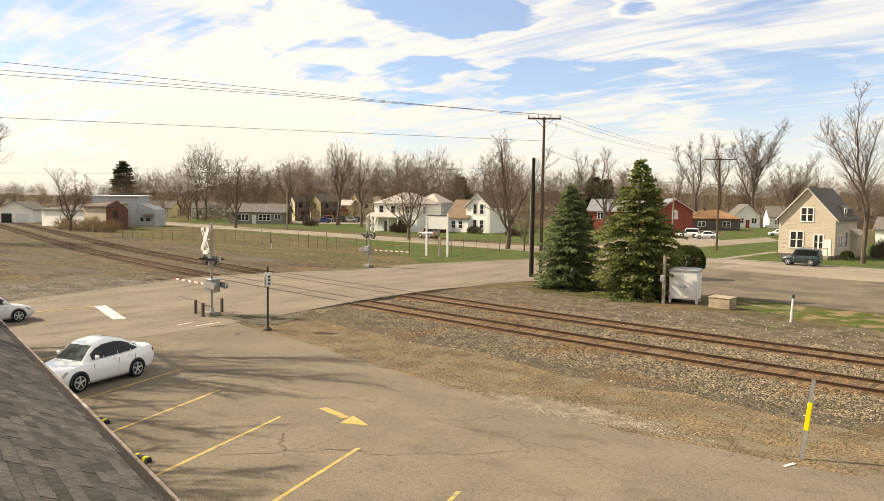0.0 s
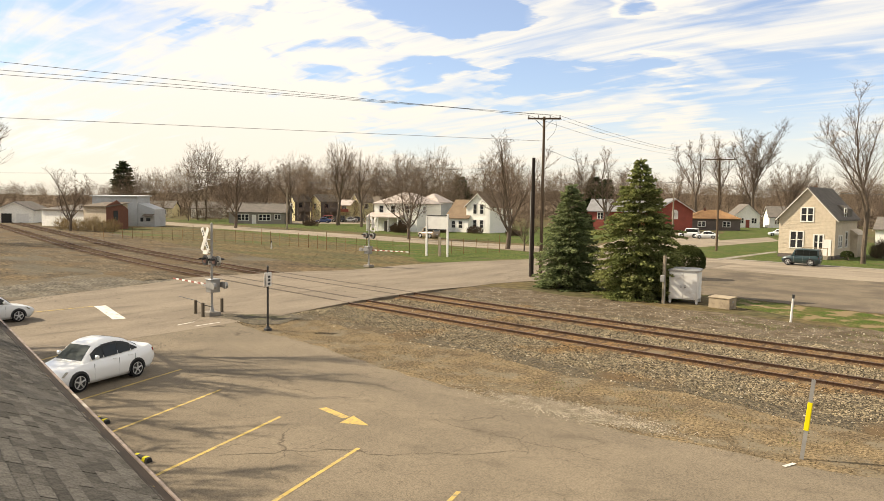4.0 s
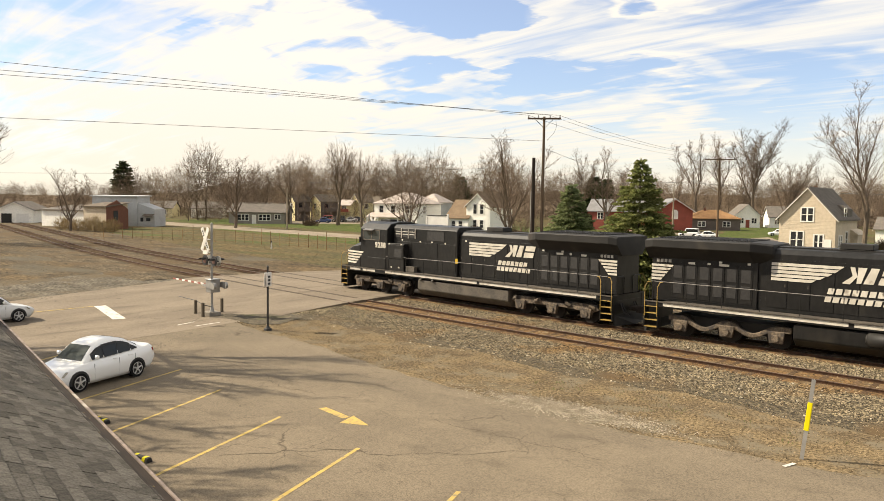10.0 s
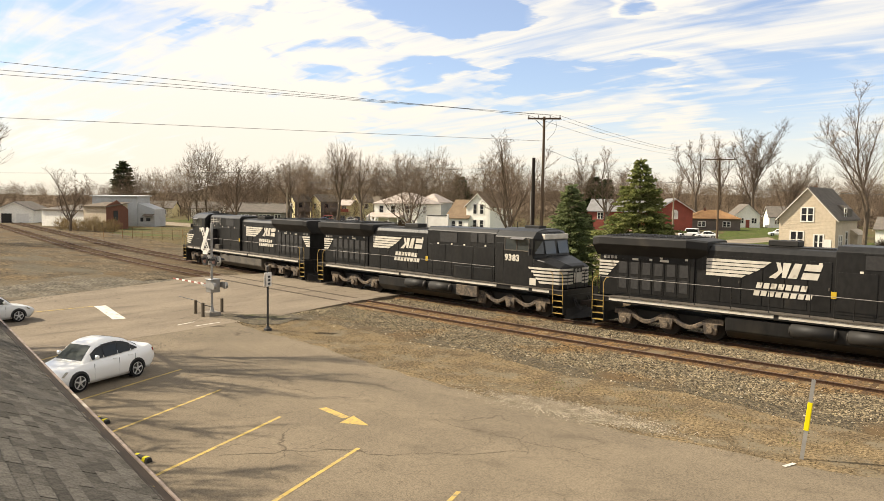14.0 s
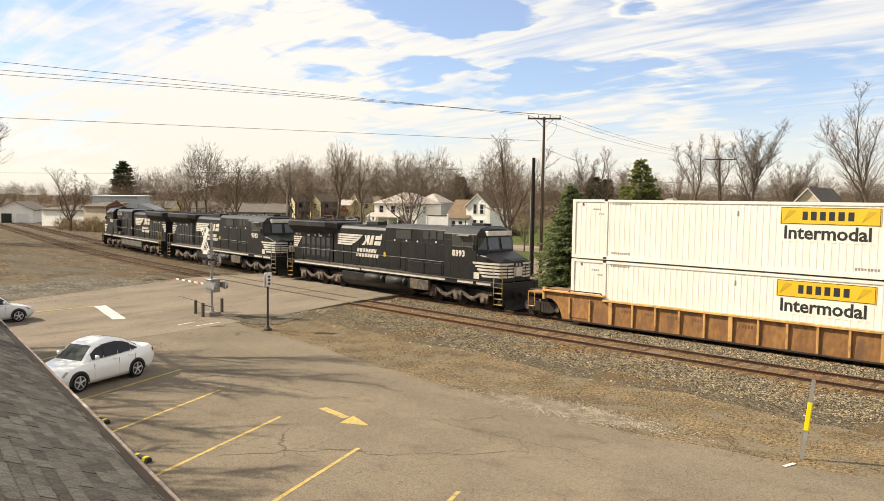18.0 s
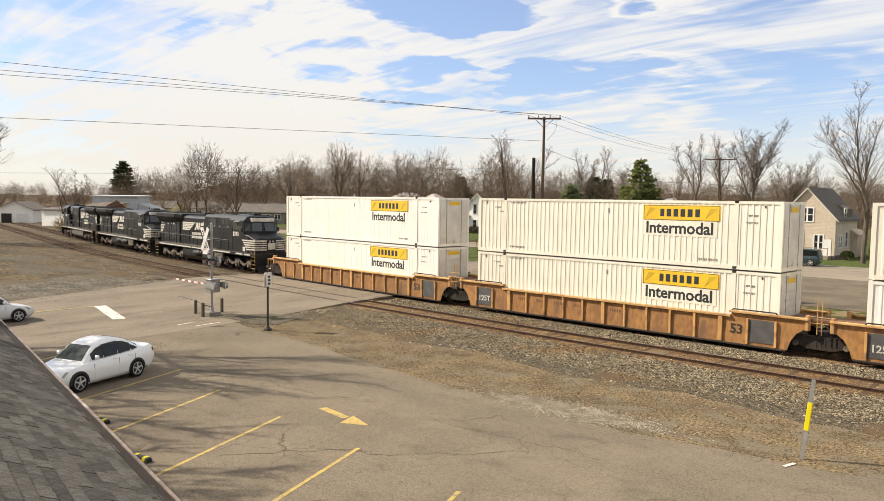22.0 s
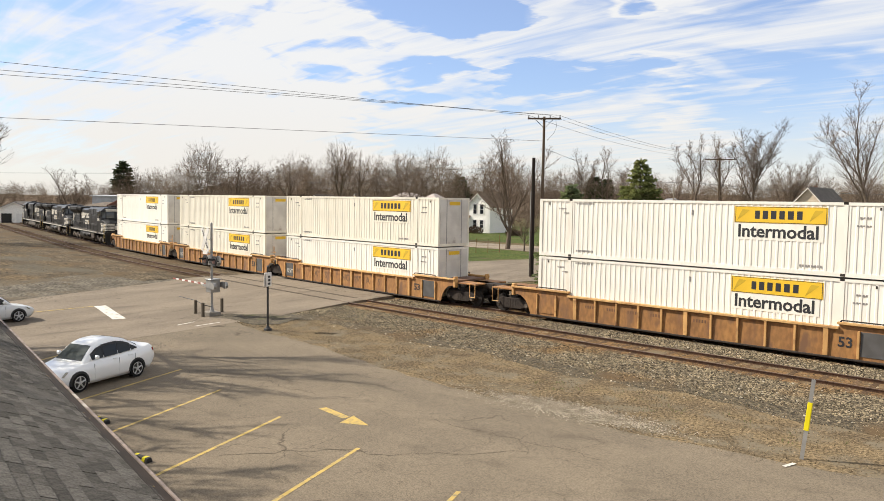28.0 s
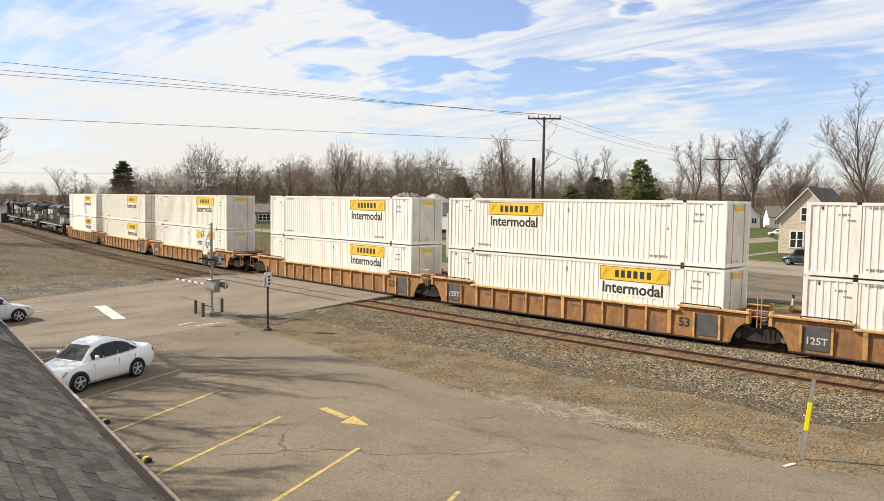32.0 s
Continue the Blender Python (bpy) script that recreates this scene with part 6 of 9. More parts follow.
def far_woods():
    """The bare woods that close the view, as one mass of trees: trunks, limbs and sprays of twigs."""
    rnd = random.Random(77)
    r2 = np.random.RandomState(7)
    kinds = []
    for seed, spread, fork, leaders in ((1, 0.9, 0.20, 5), (2, 0.7, 0.28, 4), (3, 1.1, 0.18, 6), (5, 0.8, 0.25, 5)):
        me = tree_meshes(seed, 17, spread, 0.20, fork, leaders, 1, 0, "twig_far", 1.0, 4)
        vs = [np.array([v.co[:] for m in me for v in m.vertices])]
        fs, base = [], 0
        for m in me:
            fs += [tuple(q + base for q in p.vertices) for p in m.polygons]
            base += len(m.vertices)
        # twigs spring outwards and up all through the crown
        n = 1500
        d = r2.normal(0, 1, (n, 3))
        d /= np.linalg.norm(d, axis=1)[:, None]
        rad = r2.uniform(0.25, 1.0, n) ** 0.6
        lump = 1 + 0.28 * np.sin(d[:, 0] * 5 + seed) * np.cos(d[:, 1] * 4 + seed) + 0.15 * np.sin(d[:, 2] * 7)
        c = np.array([0, 0, 10.2]) + d * (rad * lump)[:, None] * np.array([4.3 + 2.4 * (spread - 0.7), 4.3 + 2.4 * (spread - 0.7), 6.0])
        way = d * 0.8 + r2.normal(0, 0.45, (n, 3)) + np.array([0, 0, 0.40])
        way /= np.linalg.norm(way, axis=1)[:, None]
        ln = r2.uniform(0.7, 1.8, n)[:, None]
        wd = np.cross(way, r2.normal(0, 1, (n, 3)))
        wd = wd / np.linalg.norm(wd, axis=1)[:, None] * r2.uniform(0.018, 0.036, n)[:, None]
        tri = np.stack([c - wd, c + wd, c + way * ln], 1).reshape(-1, 3)
        fs += [(base + 3 * i, base + 3 * i + 1, base + 3 * i + 2) for i in range(n)]
        kinds.append((np.concatenate(vs + [tri]), fs))
    verts, faces, count = [], [], 0
    for i in range(250):
        b = 93.0 + 83.0 * ((i + rnd.random()) / 250) ** 1.12           # bearing from the lot, degrees
        d = rnd.uniform(175, 330) if b > 122 else rnd.uniform(235, 340)
        x, y = d * math.cos(radians(b)), d * math.sin(radians(b))
        if y < 105 and x > -215:
            d += 80
            x, y = d * math.cos(radians(b)), d * math.sin(radians(b))
        k, a = rnd.uniform(0.60, 1.08) * (0.62 if b > 150.5 else (1.14 if 118 < b < 147 else 0.95)), rnd.uniform(0, 6.28)
        c, s = math.cos(a) * k, math.sin(a) * k
        vs, fs = kinds[i % 4]
        verts.append(np.stack([vs[:, 0] * c - vs[:, 1] * s + x, vs[:, 0] * s + vs[:, 1] * c + y, vs[:, 2] * k], 1))
        faces += [tuple(q + count for q in f) for f in fs]
        count += len(vs)
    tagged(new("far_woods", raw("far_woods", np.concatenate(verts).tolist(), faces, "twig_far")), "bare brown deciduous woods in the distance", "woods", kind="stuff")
    # undergrowth: rounded thickets of fine twigs
    verts, faces = [], []
    for i in range(520):
        b = 92.0 + 84.0 * rnd.random()
        d = rnd.uniform(190, 310) if b > 122 else rnd.uniform(240, 340)
        x, y = d * math.cos(radians(b)), d * math.sin(radians(b))
        if y < 110 and x > -225:
            d += 80
            x, y = d * math.cos(radians(b)), d * math.sin(radians(b))
        h, r = rnd.uniform(2.5, 7.5) * (0.5 if b > 150.5 else 1.0), rnd.uniform(2.0, 5.0)
        for _ in range(130):
            u, q = rnd.uniform(0, 6.28), r * math.sqrt(rnd.random())
            p = Vector((x + q * math.cos(u), y + q * math.sin(u), h * rnd.random() * math.sqrt(max(0.05, 1 - (q / r) ** 2))))
            way = Vector((rnd.gauss(0, 0.6), rnd.gauss(0, 0.6), rnd.uniform(0.1, 1.0))).normalized()
            w = way.orthogonal().normalized() * rnd.uniform(0.03, 0.07)
            k = len(verts)
            verts += [p - w, p + w, p + way * rnd.uniform(0.8, 2.2)]
            faces.append((k, k + 1, k + 2))
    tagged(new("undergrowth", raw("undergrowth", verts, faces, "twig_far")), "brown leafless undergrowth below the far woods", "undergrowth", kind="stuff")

    # the wooded rise behind
    bm = fresh()
    rows = []
    for i in range(140):
        b = 86.0 + 94.0 * i / 139
        top = (11.5 + 2.2 * noise.noise(Vector((b * 0.35, 0, 0))) + 1.2 * noise.noise(Vector((b * 1.7, 3, 0)))) * (0.45 if b > 152 else (0.45 + 0.55 * min(1.0, (152 - b) / 8)))
        d = 430
        rows.append([bm.verts.new((d * k * math.cos(radians(b)), d * k * math.sin(radians(b)), z)) for k, z in ((0.94, 0.0), (1.0, top), (1.5, top * 1.15), (1.6, 0.0))])
    for r, q in zip(rows, rows[1:]):
        for i in range(3):
            bm.faces.new((r[i], q[i], q[i + 1], r[i + 1]))
    setting("backdrop_rise", bm, "wood_rise", "low brown wooded rise on the horizon", "hill")


M["wood_rise"] = mat("wood_rise", (0.185, 0.140, 0.100), (0.125, 0.096, 0.070), 0.10, 1.0, 0.5, fine=(0.55, 0.35), bump_scale=0.4, spec=0.0, stretch=(1, 1, 0.35))
far_woods()


# ---------------------------------------------------------------- crossing signals, signs, posts, poles
def crossing_signal(m, arm_way, arm_len, label):
    t = thing("crossing_signal", m, label, "crossing signal", "level crossing signals")
    bm = fresh()
    loft(bm, [[(x * 0.34, y * 0.34, z) for x, y in ((-1, -1), (1, -1), (1, 1), (-1, 1))] for z in (0, 0.22)])
    part("foundation", bm, "concrete", t, bevel=0.02)
    bm = fresh()
    tube(bm, (0, 0, 0.22), (0, 0, 0.5), 0.12, 0.07, 10)
    tube(bm, (0, 0, 0.4), (0, 0, 4.75), 0.062, 0.062, 12)
    part("mast", bm, "galv", t)
    bm = fresh()
    tube(bm, (0, 0, 4.75), (0, 0, 4.82), 0.07, 0.02, 10)
    part("finial", bm, "galv", t)
    # crossed boards, worded on a real one; plain white here with dark bars
    cross = part("crossbuck", mesh_board(0.66, 0.115, 62), "white_panel", t, at=pose(-0.34, -0.16, 3.95))
    part("board", mesh_board(0.66, 0.115, -62), "white_panel", cross, at=pose(0, -0.012, 0))
    for way in (62, -62):
        bm = fresh()
        for i in (-4, -3, -2, 2, 3, 4):
            box(bm, i * 0.115 - 0.035, i * 0.115 + 0.035, -0.019, -0.013, -0.05, 0.05, pose(0, 0, 0, 0, way, 0))
        part("letter_bars", bm, "ink", cross)
    bm = fresh()
    box(bm, -0.56, -0.12, -0.17, -0.15, 3.18, 3.38)
    for z in (3.30, 3.95):
        box(bm, -0.36, 0.0, -0.15, -0.05, z - 0.02, z + 0.02)
    part("plate", bm, "white_panel", t)
    # lamps on a cross arm, facing both ways
    bm = fresh()
    pipe(bm, [(-0.62, 0, 2.86), (0.62, 0, 2.86)], 0.035, 8)
    box(bm, -0.10, 0.10, -0.10, 0.10, 2.74, 2.98)
    part("lamp_arm", bm, "dark_metal", t)
    for x in (-0.42, 0.42):
        for way in (-1, 1):
            bm = fresh()
            tube(bm, (x, way * 0.10, 2.86), (x, way * 0.14, 2.86), 0.27, 0.27, 20)
            lamp = part("lamp_backing", bm, "dark_metal" if way < 0 else "galv", t)
            bm = fresh()
            tube(bm, (x, way * 0.14, 2.86), (x, way * 0.17, 2.86), 0.145, 0.13, 16)
            part("lens", bm, "red_glass", lamp)
            bm = fresh()
            ring = [(math.cos(a) * 0.16, math.sin(a) * 0.16) for a in (radians(20 + 14 * i) for i in range(11))]
            for (ax, az), (bx, bz) in zip(ring, ring[1:]):
                v = [bm.verts.new(p) for p in ((x + ax, way * 0.14, 2.86 + az), (x + bx, way * 0.14, 2.86 + bz), (x + bx, way * 0.40, 2.84 + bz), (x + ax, way * 0.40, 2.84 + az))]
                bm.faces.new(v)
            bmesh.ops.solidify(bm, geom=bm.faces[:], thickness=0.008)
            part("hood", bm, "dark_metal", lamp)
    # gate machine and its counterweights
    bm = fresh()
    box(bm, -0.26, 0.26, -0.20, 0.34, 1.22, 1.88)
    part("gate_machine", bm, "galv", t, "grey metal gate machine", bevel=0.03)
    bm = fresh()
    box(bm, -0.30, 0.30, -0.24, 0.38, 1.86, 1.92)
    part("machine_lid", bm, "galv", t, bevel=0.02)
    for y in (-0.27, 0.40):
        bm = fresh()
        prism_y(bm, [(-arm_way * 0.75, 1.46), (-arm_way * 0.75, 1.72), (-arm_way * 0.35, 1.76), (arm_way * 0.42, 1.62), (arm_way * 0.42, 1.54), (-arm_way * 0.3, 1.46)], y - 0.02, y + 0.02)
        part("gate_lever", bm, "galv", t)
        bm = fresh()
        tube(bm, (-arm_way * 0.62, y - 0.07, 1.60), (-arm_way * 0.62, y + 0.07, 1.60), 0.17, 0.17, 14)
        part("counterweight", bm, "galv", t)
    arm = None
    n = max(4, int(arm_len / 0.30))
    for i in range(n):
        bm = fresh()
        a, b = arm_way * (0.42 + arm_len * i / n), arm_way * (0.42 + arm_len * (i + 1) / n)
        h0, h1 = 0.048 - 0.018 * i / n, 0.048 - 0.018 * (i + 1) / n
        z0, z1 = 1.58 + 0.05 * i / n, 1.58 + 0.05 * (i + 1) / n
        loft(bm, [[(a, -0.02, z0 - h0), (a, 0.02, z0 - h0), (a, 0.02, z0 + h0), (a, -0.02, z0 + h0)], [(b, -0.02, z1 - h1), (b, 0.02, z1 - h1), (b, 0.02, z1 + h1), (b, -0.02, z1 + h1)]])
        o = part("gate_arm" if arm is None else "arm_band", bm, "white_panel" if i % 2 else "red_paint", arm or t, "red and white striped arm" if arm is None else "")
        arm = arm or o
    return t


def mesh_board(half, h, turn):
    bm = fresh()
    box(bm, -half, half, -0.01, 0.01, -h, h, pose(0, 0, 0, 0, turn, 0))
    return mesh_of("board", bm, "white_panel")


def post(name, x, y, h, r, material, label, category="post", square=False, lean=0.0, cap=None):
    t = thing(name, pose(x, y, 0, 0, lean, 0), label, category)
    bm = fresh()
    if square:
        box(bm, -r, r, -r, r, -0.05, h)
        part("shaft", bm, material, t, bevel=0.012)
    else:
        tube(bm, (0, 0, -0.05), (0, 0, h), r, r * 0.94, 10)
        part("shaft", bm, material, t)
    if cap:
        bm = fresh()
        tube(bm, (0, 0, h - 0.18), (0, 0, h + 0.03), r * 1.1, r * 1.1, 10)
        part("cap", bm, cap, t)
    return t


def street_things():
    crossing_signal(pose(-32.48, 22.84, 0, 0, 0, -4), -1, 3.5, "railway crossing signal with crossed boards and a lowered striped gate")
    crossing_signal(pose(-45.9, 48.9, 0, 0, 0, 180), -1, 4.3, "railway crossing signal beyond the tracks with its gate down")
    # stub guards round the signal's foot
    for x, y in ((-33.57, 22.61), (-32.40, 22.25), (-33.1, 23.9)):
        post("guard_post", x, y, 0.74, 0.062, "guard_wood", "short dark timber guard post beside the signal", "guard post", True)
    t = thing("guard_bar", Matrix.Identity(4), "thin dark steel bar leaning on the guard posts", "guard bar")
    bm = fresh()
    pipe(bm, [(-35.05, 22.60, 0.80), (-33.57, 22.66, 0.70), (-32.45, 22.3, 0.62), (-32.0, 22.5, 0.55)], 0.022)
    part("bar", bm, "dark_metal", t)
    # black sign post with a pale plate
    t = thing("sign_post", pose(-27.0, 22.0, 0, 0, 0, 106), "black sign post with a small white plate on each side", "sign")
    bm = fresh()
    tube(bm, (0, 0, 0), (0, 0, 0.10), 0.20, 0.17, 12)
    tube(bm, (0, 0, 0.10), (0, 0, 0.22), 0.12, 0.06, 12)
    part("base", bm, "dark_metal", t)
    bm = fresh()
    tube(bm, (0, 0, 0.1), (0, 0, 2.95), 0.05, 0.045, 10)
    tube(bm, (0, 0, 2.95), (0, 0, 3.02), 0.07, 0.02, 10)
    part("pole", bm, "dark_metal", t)
    for way in (-1, 1):
        bm = fresh()
        box(bm, -0.20, 0.20, *sorted((way * 0.05, way * 0.075)), 2.05, 2.70)
        s = part("sign_plate", bm, "white_panel", t, bevel=0.01)
        for z in (2.18, 2.34, 2.50):
            bm = fresh()
            box(bm, -0.09, 0.09, *sorted((way * 0.075, way * 0.08)), z - 0.05, z + 0.05)
            part("mark", bm, "ink", s)
    post("marker_post", -8.9, 41.9, 1.45, 0.06, "white_panel", "white plastic marker post with a dark cap", "marker post", cap="dark_metal", lean=3)
    t = thing("marker_post", pose(-3.7, 19.25, 0, -2, 5, 0), "grey steel marker post with a bright yellow sleeve", "marker post")
    bm = fresh()
    for a, b in (((-0.045, -0.02), (0.045, 0.0)), ((-0.012, 0.0), (0.012, 0.045))):
        box(bm, a[0], b[0], a[1], b[1], -0.05, 1.98)
    part("shaft", bm, "galv", t)
    bm = fresh()
    box(bm, -0.055, 0.055, -0.03, 0.052, 0.72, 1.42)
    part("sleeve", bm, M["bright_yellow"], t, "bright yellow sleeve", bevel=0.008)
    t = thing("trail_post", pose(-16.72, 44.3, 0), "pale wooden post with a meter box beside the cabinet", "post")
    bm = fresh()
    box(bm, -0.085, 0.085, -0.085, 0.085, -0.05, 2.95)
    part("shaft", bm, "pale_wood", t, bevel=0.015)
    bm = fresh()
    box(bm, -0.16, 0.12, -0.26, -0.11, 1.35, 1.75)
    part("meter_box", bm, "galv", t, bevel=0.02)
    bm = fresh()
    tube(bm, (0.1, -0.14, 0), (0.1, -0.14, 1.4), 0.03, 0.03, 6)
    part("conduit", bm, "galv", t)
    # signal cabinet
    t = thing("signal_cabinet", pose(-15.95, 45.9, 0, 0, 0, 11), "white sheet-metal railway signal cabinet with double doors", "cabinet")
    bm = fresh()
    box(bm, -0.86, 0.86, -0.85, 0.85, 0.26, 2.02)
    part("body", bm, "white_panel", t, bevel=0.02)
    bm = fresh()
    loft(bm, [[(-0.93, -0.92, 2.0), (0.93, -0.92, 2.0), (0.93, 0.92, 2.0), (-0.93, 0.92, 2.0)], [(-0.93, -0.92, 2.07), (0.93, -0.92, 2.07), (0.93, 0.92, 2.07), (-0.93, 0.92, 2.07)], [(-0.7, -0.7, 2.14), (0.7, -0.7, 2.14), (0.7, 0.7, 2.14), (-0.7, 0.7, 2.14)]])
    part("roof", bm, "galv", t, "pale blue-grey roof")
    for s in (-1, 1):
        bm = fresh()
        box(bm, *sorted((s * 0.015, s * 0.80)), -0.885, -0.85, 0.34, 1.94)
        d = part("door", bm, "white_panel", t, bevel=0.012)
        bm = fresh()
        tube(bm, (s * 0.12, -0.94, 1.02), (s * 0.12, -0.88, 1.02), 0.03, 0.03, 8)
        tube(bm, (s * 0.12, -0.94, 1.02), (s * 0.12, -0.94, 1.16), 0.018, 0.018, 6)
        part("handle", bm, "dark_metal", d)
        for y in (-0.7, 0.7):
            bm = fresh()
            box(bm, s * 0.78 - 0.07, s * 0.78 + 0.07, y - 0.07, y + 0.07, -0.02, 0.26)
            part("leg", bm, "white_panel", t)
    t = thing("equipment_box", pose(-13.3, 44.75, 0, 0, 0, -10), "low tan metal equipment box with a sloping lid", "equipment box")
    bm = fresh()
    box(bm, -0.66, 0.66, -0.42, 0.42, 0.0, 0.62)
    part("body", bm, "tan_box", t, bevel=0.02)
    bm = fresh()
    loft(bm, [[(-0.70, -0.46, 0.62), (0.70, -0.46, 0.62), (0.70, 0.46, 0.66), (-0.70, 0.46, 0.66)], [(-0.70, -0.46, 0.67), (0.70, -0.46, 0.67), (0.70, 0.46, 0.72), (-0.70, 0.46, 0.72)]])
    part("lid", bm, "tan_box", t)
    bm = fresh()
    box(bm, 0.66, 0.675, -0.10, 0.04, 0.36, 0.50)
    part("latch", bm, "galv", t)
    # blank white board on posts
    t = thing("notice_board", pose(-49.7, 63.8, 0, 0, 0, 8), "blank white notice board with a dark top on three posts", "notice board")
    for x in (-1.32, 1.32):
        bm = fresh()
        box(bm, x - 0.10, x + 0.10, -0.1, 0.1, -0.05, 4.65 if x > 0 else 4.35)
        part("post", bm, "white_panel", t, bevel=0.015)
    bm = fresh()
    box(bm, -1.22, 1.22, -0.06, 0.06, 3.0, 4.45)
    part("board", bm, "white_panel", t, bevel=0.01)
    bm = fresh()
    box(bm, -1.26, 1.26, -0.09, 0.09, 4.45, 4.52)
    part("cap_rail", bm, "dark_metal", t)
    bm = fresh()
    box(bm, -1.22, 1.22, -0.05, 0.05, 2.90, 3.0)
    part("shade_rail", bm, "dark_metal", t)
    bm = fresh()
    box(bm, 0.05, 0.33, 0.2, 0.35, -0.05, 2.15)
    part("back_post", bm, "pale_wood", t)


M["bright_yellow"] = mat("bright_yellow", (0.72, 0.60, 0.0), (0.64, 0.53, 0.0), 2, 0.5)
M["tan_box"] = mat("tan_box", (0.33, 0.26, 0.17), (0.27, 0.21, 0.14), 2, 0.7, 0.1, stain=(0.20, 0.15, 0.10), stain_scale=2.5)
street_things()


def cable(bm, a, b, sag, r=0.012, n=14):
    a, b = Vector(a), Vector(b)
    d = (b - a).normalized()
    x = d.cross(Vector((0, 0, 1))).normalized()
    rings = []
    for i in range(n + 1):
        t = i / n
        p = a.lerp(b, t)
        p.z -= sag * 4 * t * (1 - t)
        rings.append([p + x * r, p + Vector((0, 0, r)), p - x * r, p - Vector((0, 0, r))])
    loft(bm, rings)


def rope(bm, pts, r):
    loft(bm, [[(x + r, y, z), (x, y, z + r), (x - r, y, z), (x, y, z - r)] for x, y, z in pts])


def utility_pole(x, y, h, arm, turn, material, label, lamp=False, r=0.15):
    t = thing("utility_pole", pose(x, y, 0, 0, 0, turn), label, "utility pole", "utility poles")
    bm = fresh()
    tube(bm, (0, 0, -0.1), (0, 0, h), r, r * 0.66, 12)
    part("pole", bm, material, t)
    if arm:
        bm = fresh()
        box(bm, -arm, arm, -0.18, -0.07, h - 0.24, h - 0.10)
        a = part("crossarm", bm, "wood_pole", t, bevel=0.01)
        for q in (-0.94, -0.35, 0.35, 0.94):
            bm = fresh()
            tube(bm, (arm * q, -0.12, h - 0.10), (arm * q, -0.12, h + 0.10), 0.045, 0.03, 8)
            part("insulator", bm, "dark_metal", a)
        for s in (-1, 1):
            bm = fresh()
            pipe(bm, [(s * arm * 0.55, -0.12, h - 0.22), (0, -0.12, h - 0.95)], 0.02)
            part("brace", bm, "dark_metal", t)
        bm = fresh()
        pipe(bm, [(arm * 0.7, -0.1, h - 0.25), (arm * 0.75, -0.1, h - 0.8), (arm * 0.62, -0.1, h - 1.3), (arm * 0.2, -0.1, h - 1.9)], 0.015, 4)
        part("drop_wire", bm, "wire", t)
    if lamp:
        bm = fresh()
        pipe(bm, [(0, 0, h - 4.6), (-1.4, -0.3, h - 3.6), (-2.8, -0.6, h - 3.1)], 0.045)
        part("lamp_bracket", bm, "galv", t)
        bm = fresh()
        loft(bm, [[(-2.7, -0.68, h - 3.14), (-2.7, -0.50, h - 3.14), (-2.7, -0.50, h - 3.0), (-2.7, -0.68, h - 3.0)], [(-3.5, -0.80, h - 3.02), (-3.5, -0.62, h - 3.02), (-3.5, -0.64, h - 2.94), (-3.5, -0.78, h - 2.94)]])
        part("lamp_head", bm, "galv", t, bevel=0.02)
    return t


def poles_and_wires():
    utility_pole(-30.2, 52.6, 13.0, 1.32, 32, "wood_pole", "tall brown wooden utility pole with a crossarm")
    utility_pole(-30.9, 52.3, 9.7, 0, 0, "dark_pole", "dark tarred pole stump beside the tall pole", r=0.20)
    post("steel_pole", -31.3, 52.7, 7.0, 0.07, "galv", "thin grey steel pole strapped beside the wooden poles", "pole")
    utility_pole(-30.9, 100.4, 12.3, 1.9, 20, "wood_pole", "wooden utility pole with a crossarm and a street lamp", True)
    utility_pole(-41.7, 113.3, 8.9, 0, 0, "pale_wood", "pale wooden pole beside the side street", r=0.14)
    utility_pole(-112.0, 96.0, 8.2, 0, 0, "pale_wood", "pale wooden pole beside the far street", r=0.15)
    top = [(-30.2 - 1.24 * math.cos(radians(32)), 52.6 - 1.24 * math.sin(radians(32)), 13.1), (-30.2 + 0.4, 52.7, 13.1), (-30.2 + 1.24 * math.cos(radians(32)), 52.6 + 1.24 * math.sin(radians(32)), 13.1)]
    west = [(-42.1, 6.6, 12.48), (-43.8, 7.2, 12.2), (-45.7, 8.1, 12.2)]
    east = [(-32.6, 99.8, 12.35), (-30.2, 100.6, 12.35), (-29.2, 101.0, 12.35)]
    for a, b in zip(top, west):
        t = thing("power_line", Matrix.Identity(4), "thin dark overhead power line", "cable", "overhead lines")
        bm = fresh()
        cable(bm, a, b, 0.0)
        part("wire", bm, "wire", t)
    for a, b in zip(top, east):
        t = thing("power_line", Matrix.Identity(4), "thin dark overhead power line", "cable", "overhead lines")
        bm = fresh()
        cable(bm, a, b, 0.7)
        part("wire", bm, "wire", t)
    for a, b, sag, r in (((-30.2, 52.6, 11.05), (-49.3, 9.4, 10.25), 0.0, 0.0125), ((-117.8, 99.6, 11.45), (-191, 68.5, 10.9), 0.2, 0.035), ((-117.8, 99.6, 11.45), (-76.1, 119.0, 12.6), 0.3, 0.03), ((-61.7, 91.9, 9.4), (-37.3, 108.1, 9.4), 0.35, 0.03),
                         ((-37.3, 108.1, 9.4), (-11.2, 111.6, 7.8), 0.4, 0.03), ((-61.7, 91.9, 9.4), (-110, 96, 9.3), 0.4, 0.02), ((-30.2, 52.6, 10.5), (-41.7, 113.3, 8.8), 0.6, 0.016)):
        t = thing("power_line", Matrix.Identity(4), "thin overhead cable between poles", "cable", "overhead lines")
        bm = fresh()
        cable(bm, a, b, sag, r)
        part("wire", bm, "wire", t)


poles_and_wires()


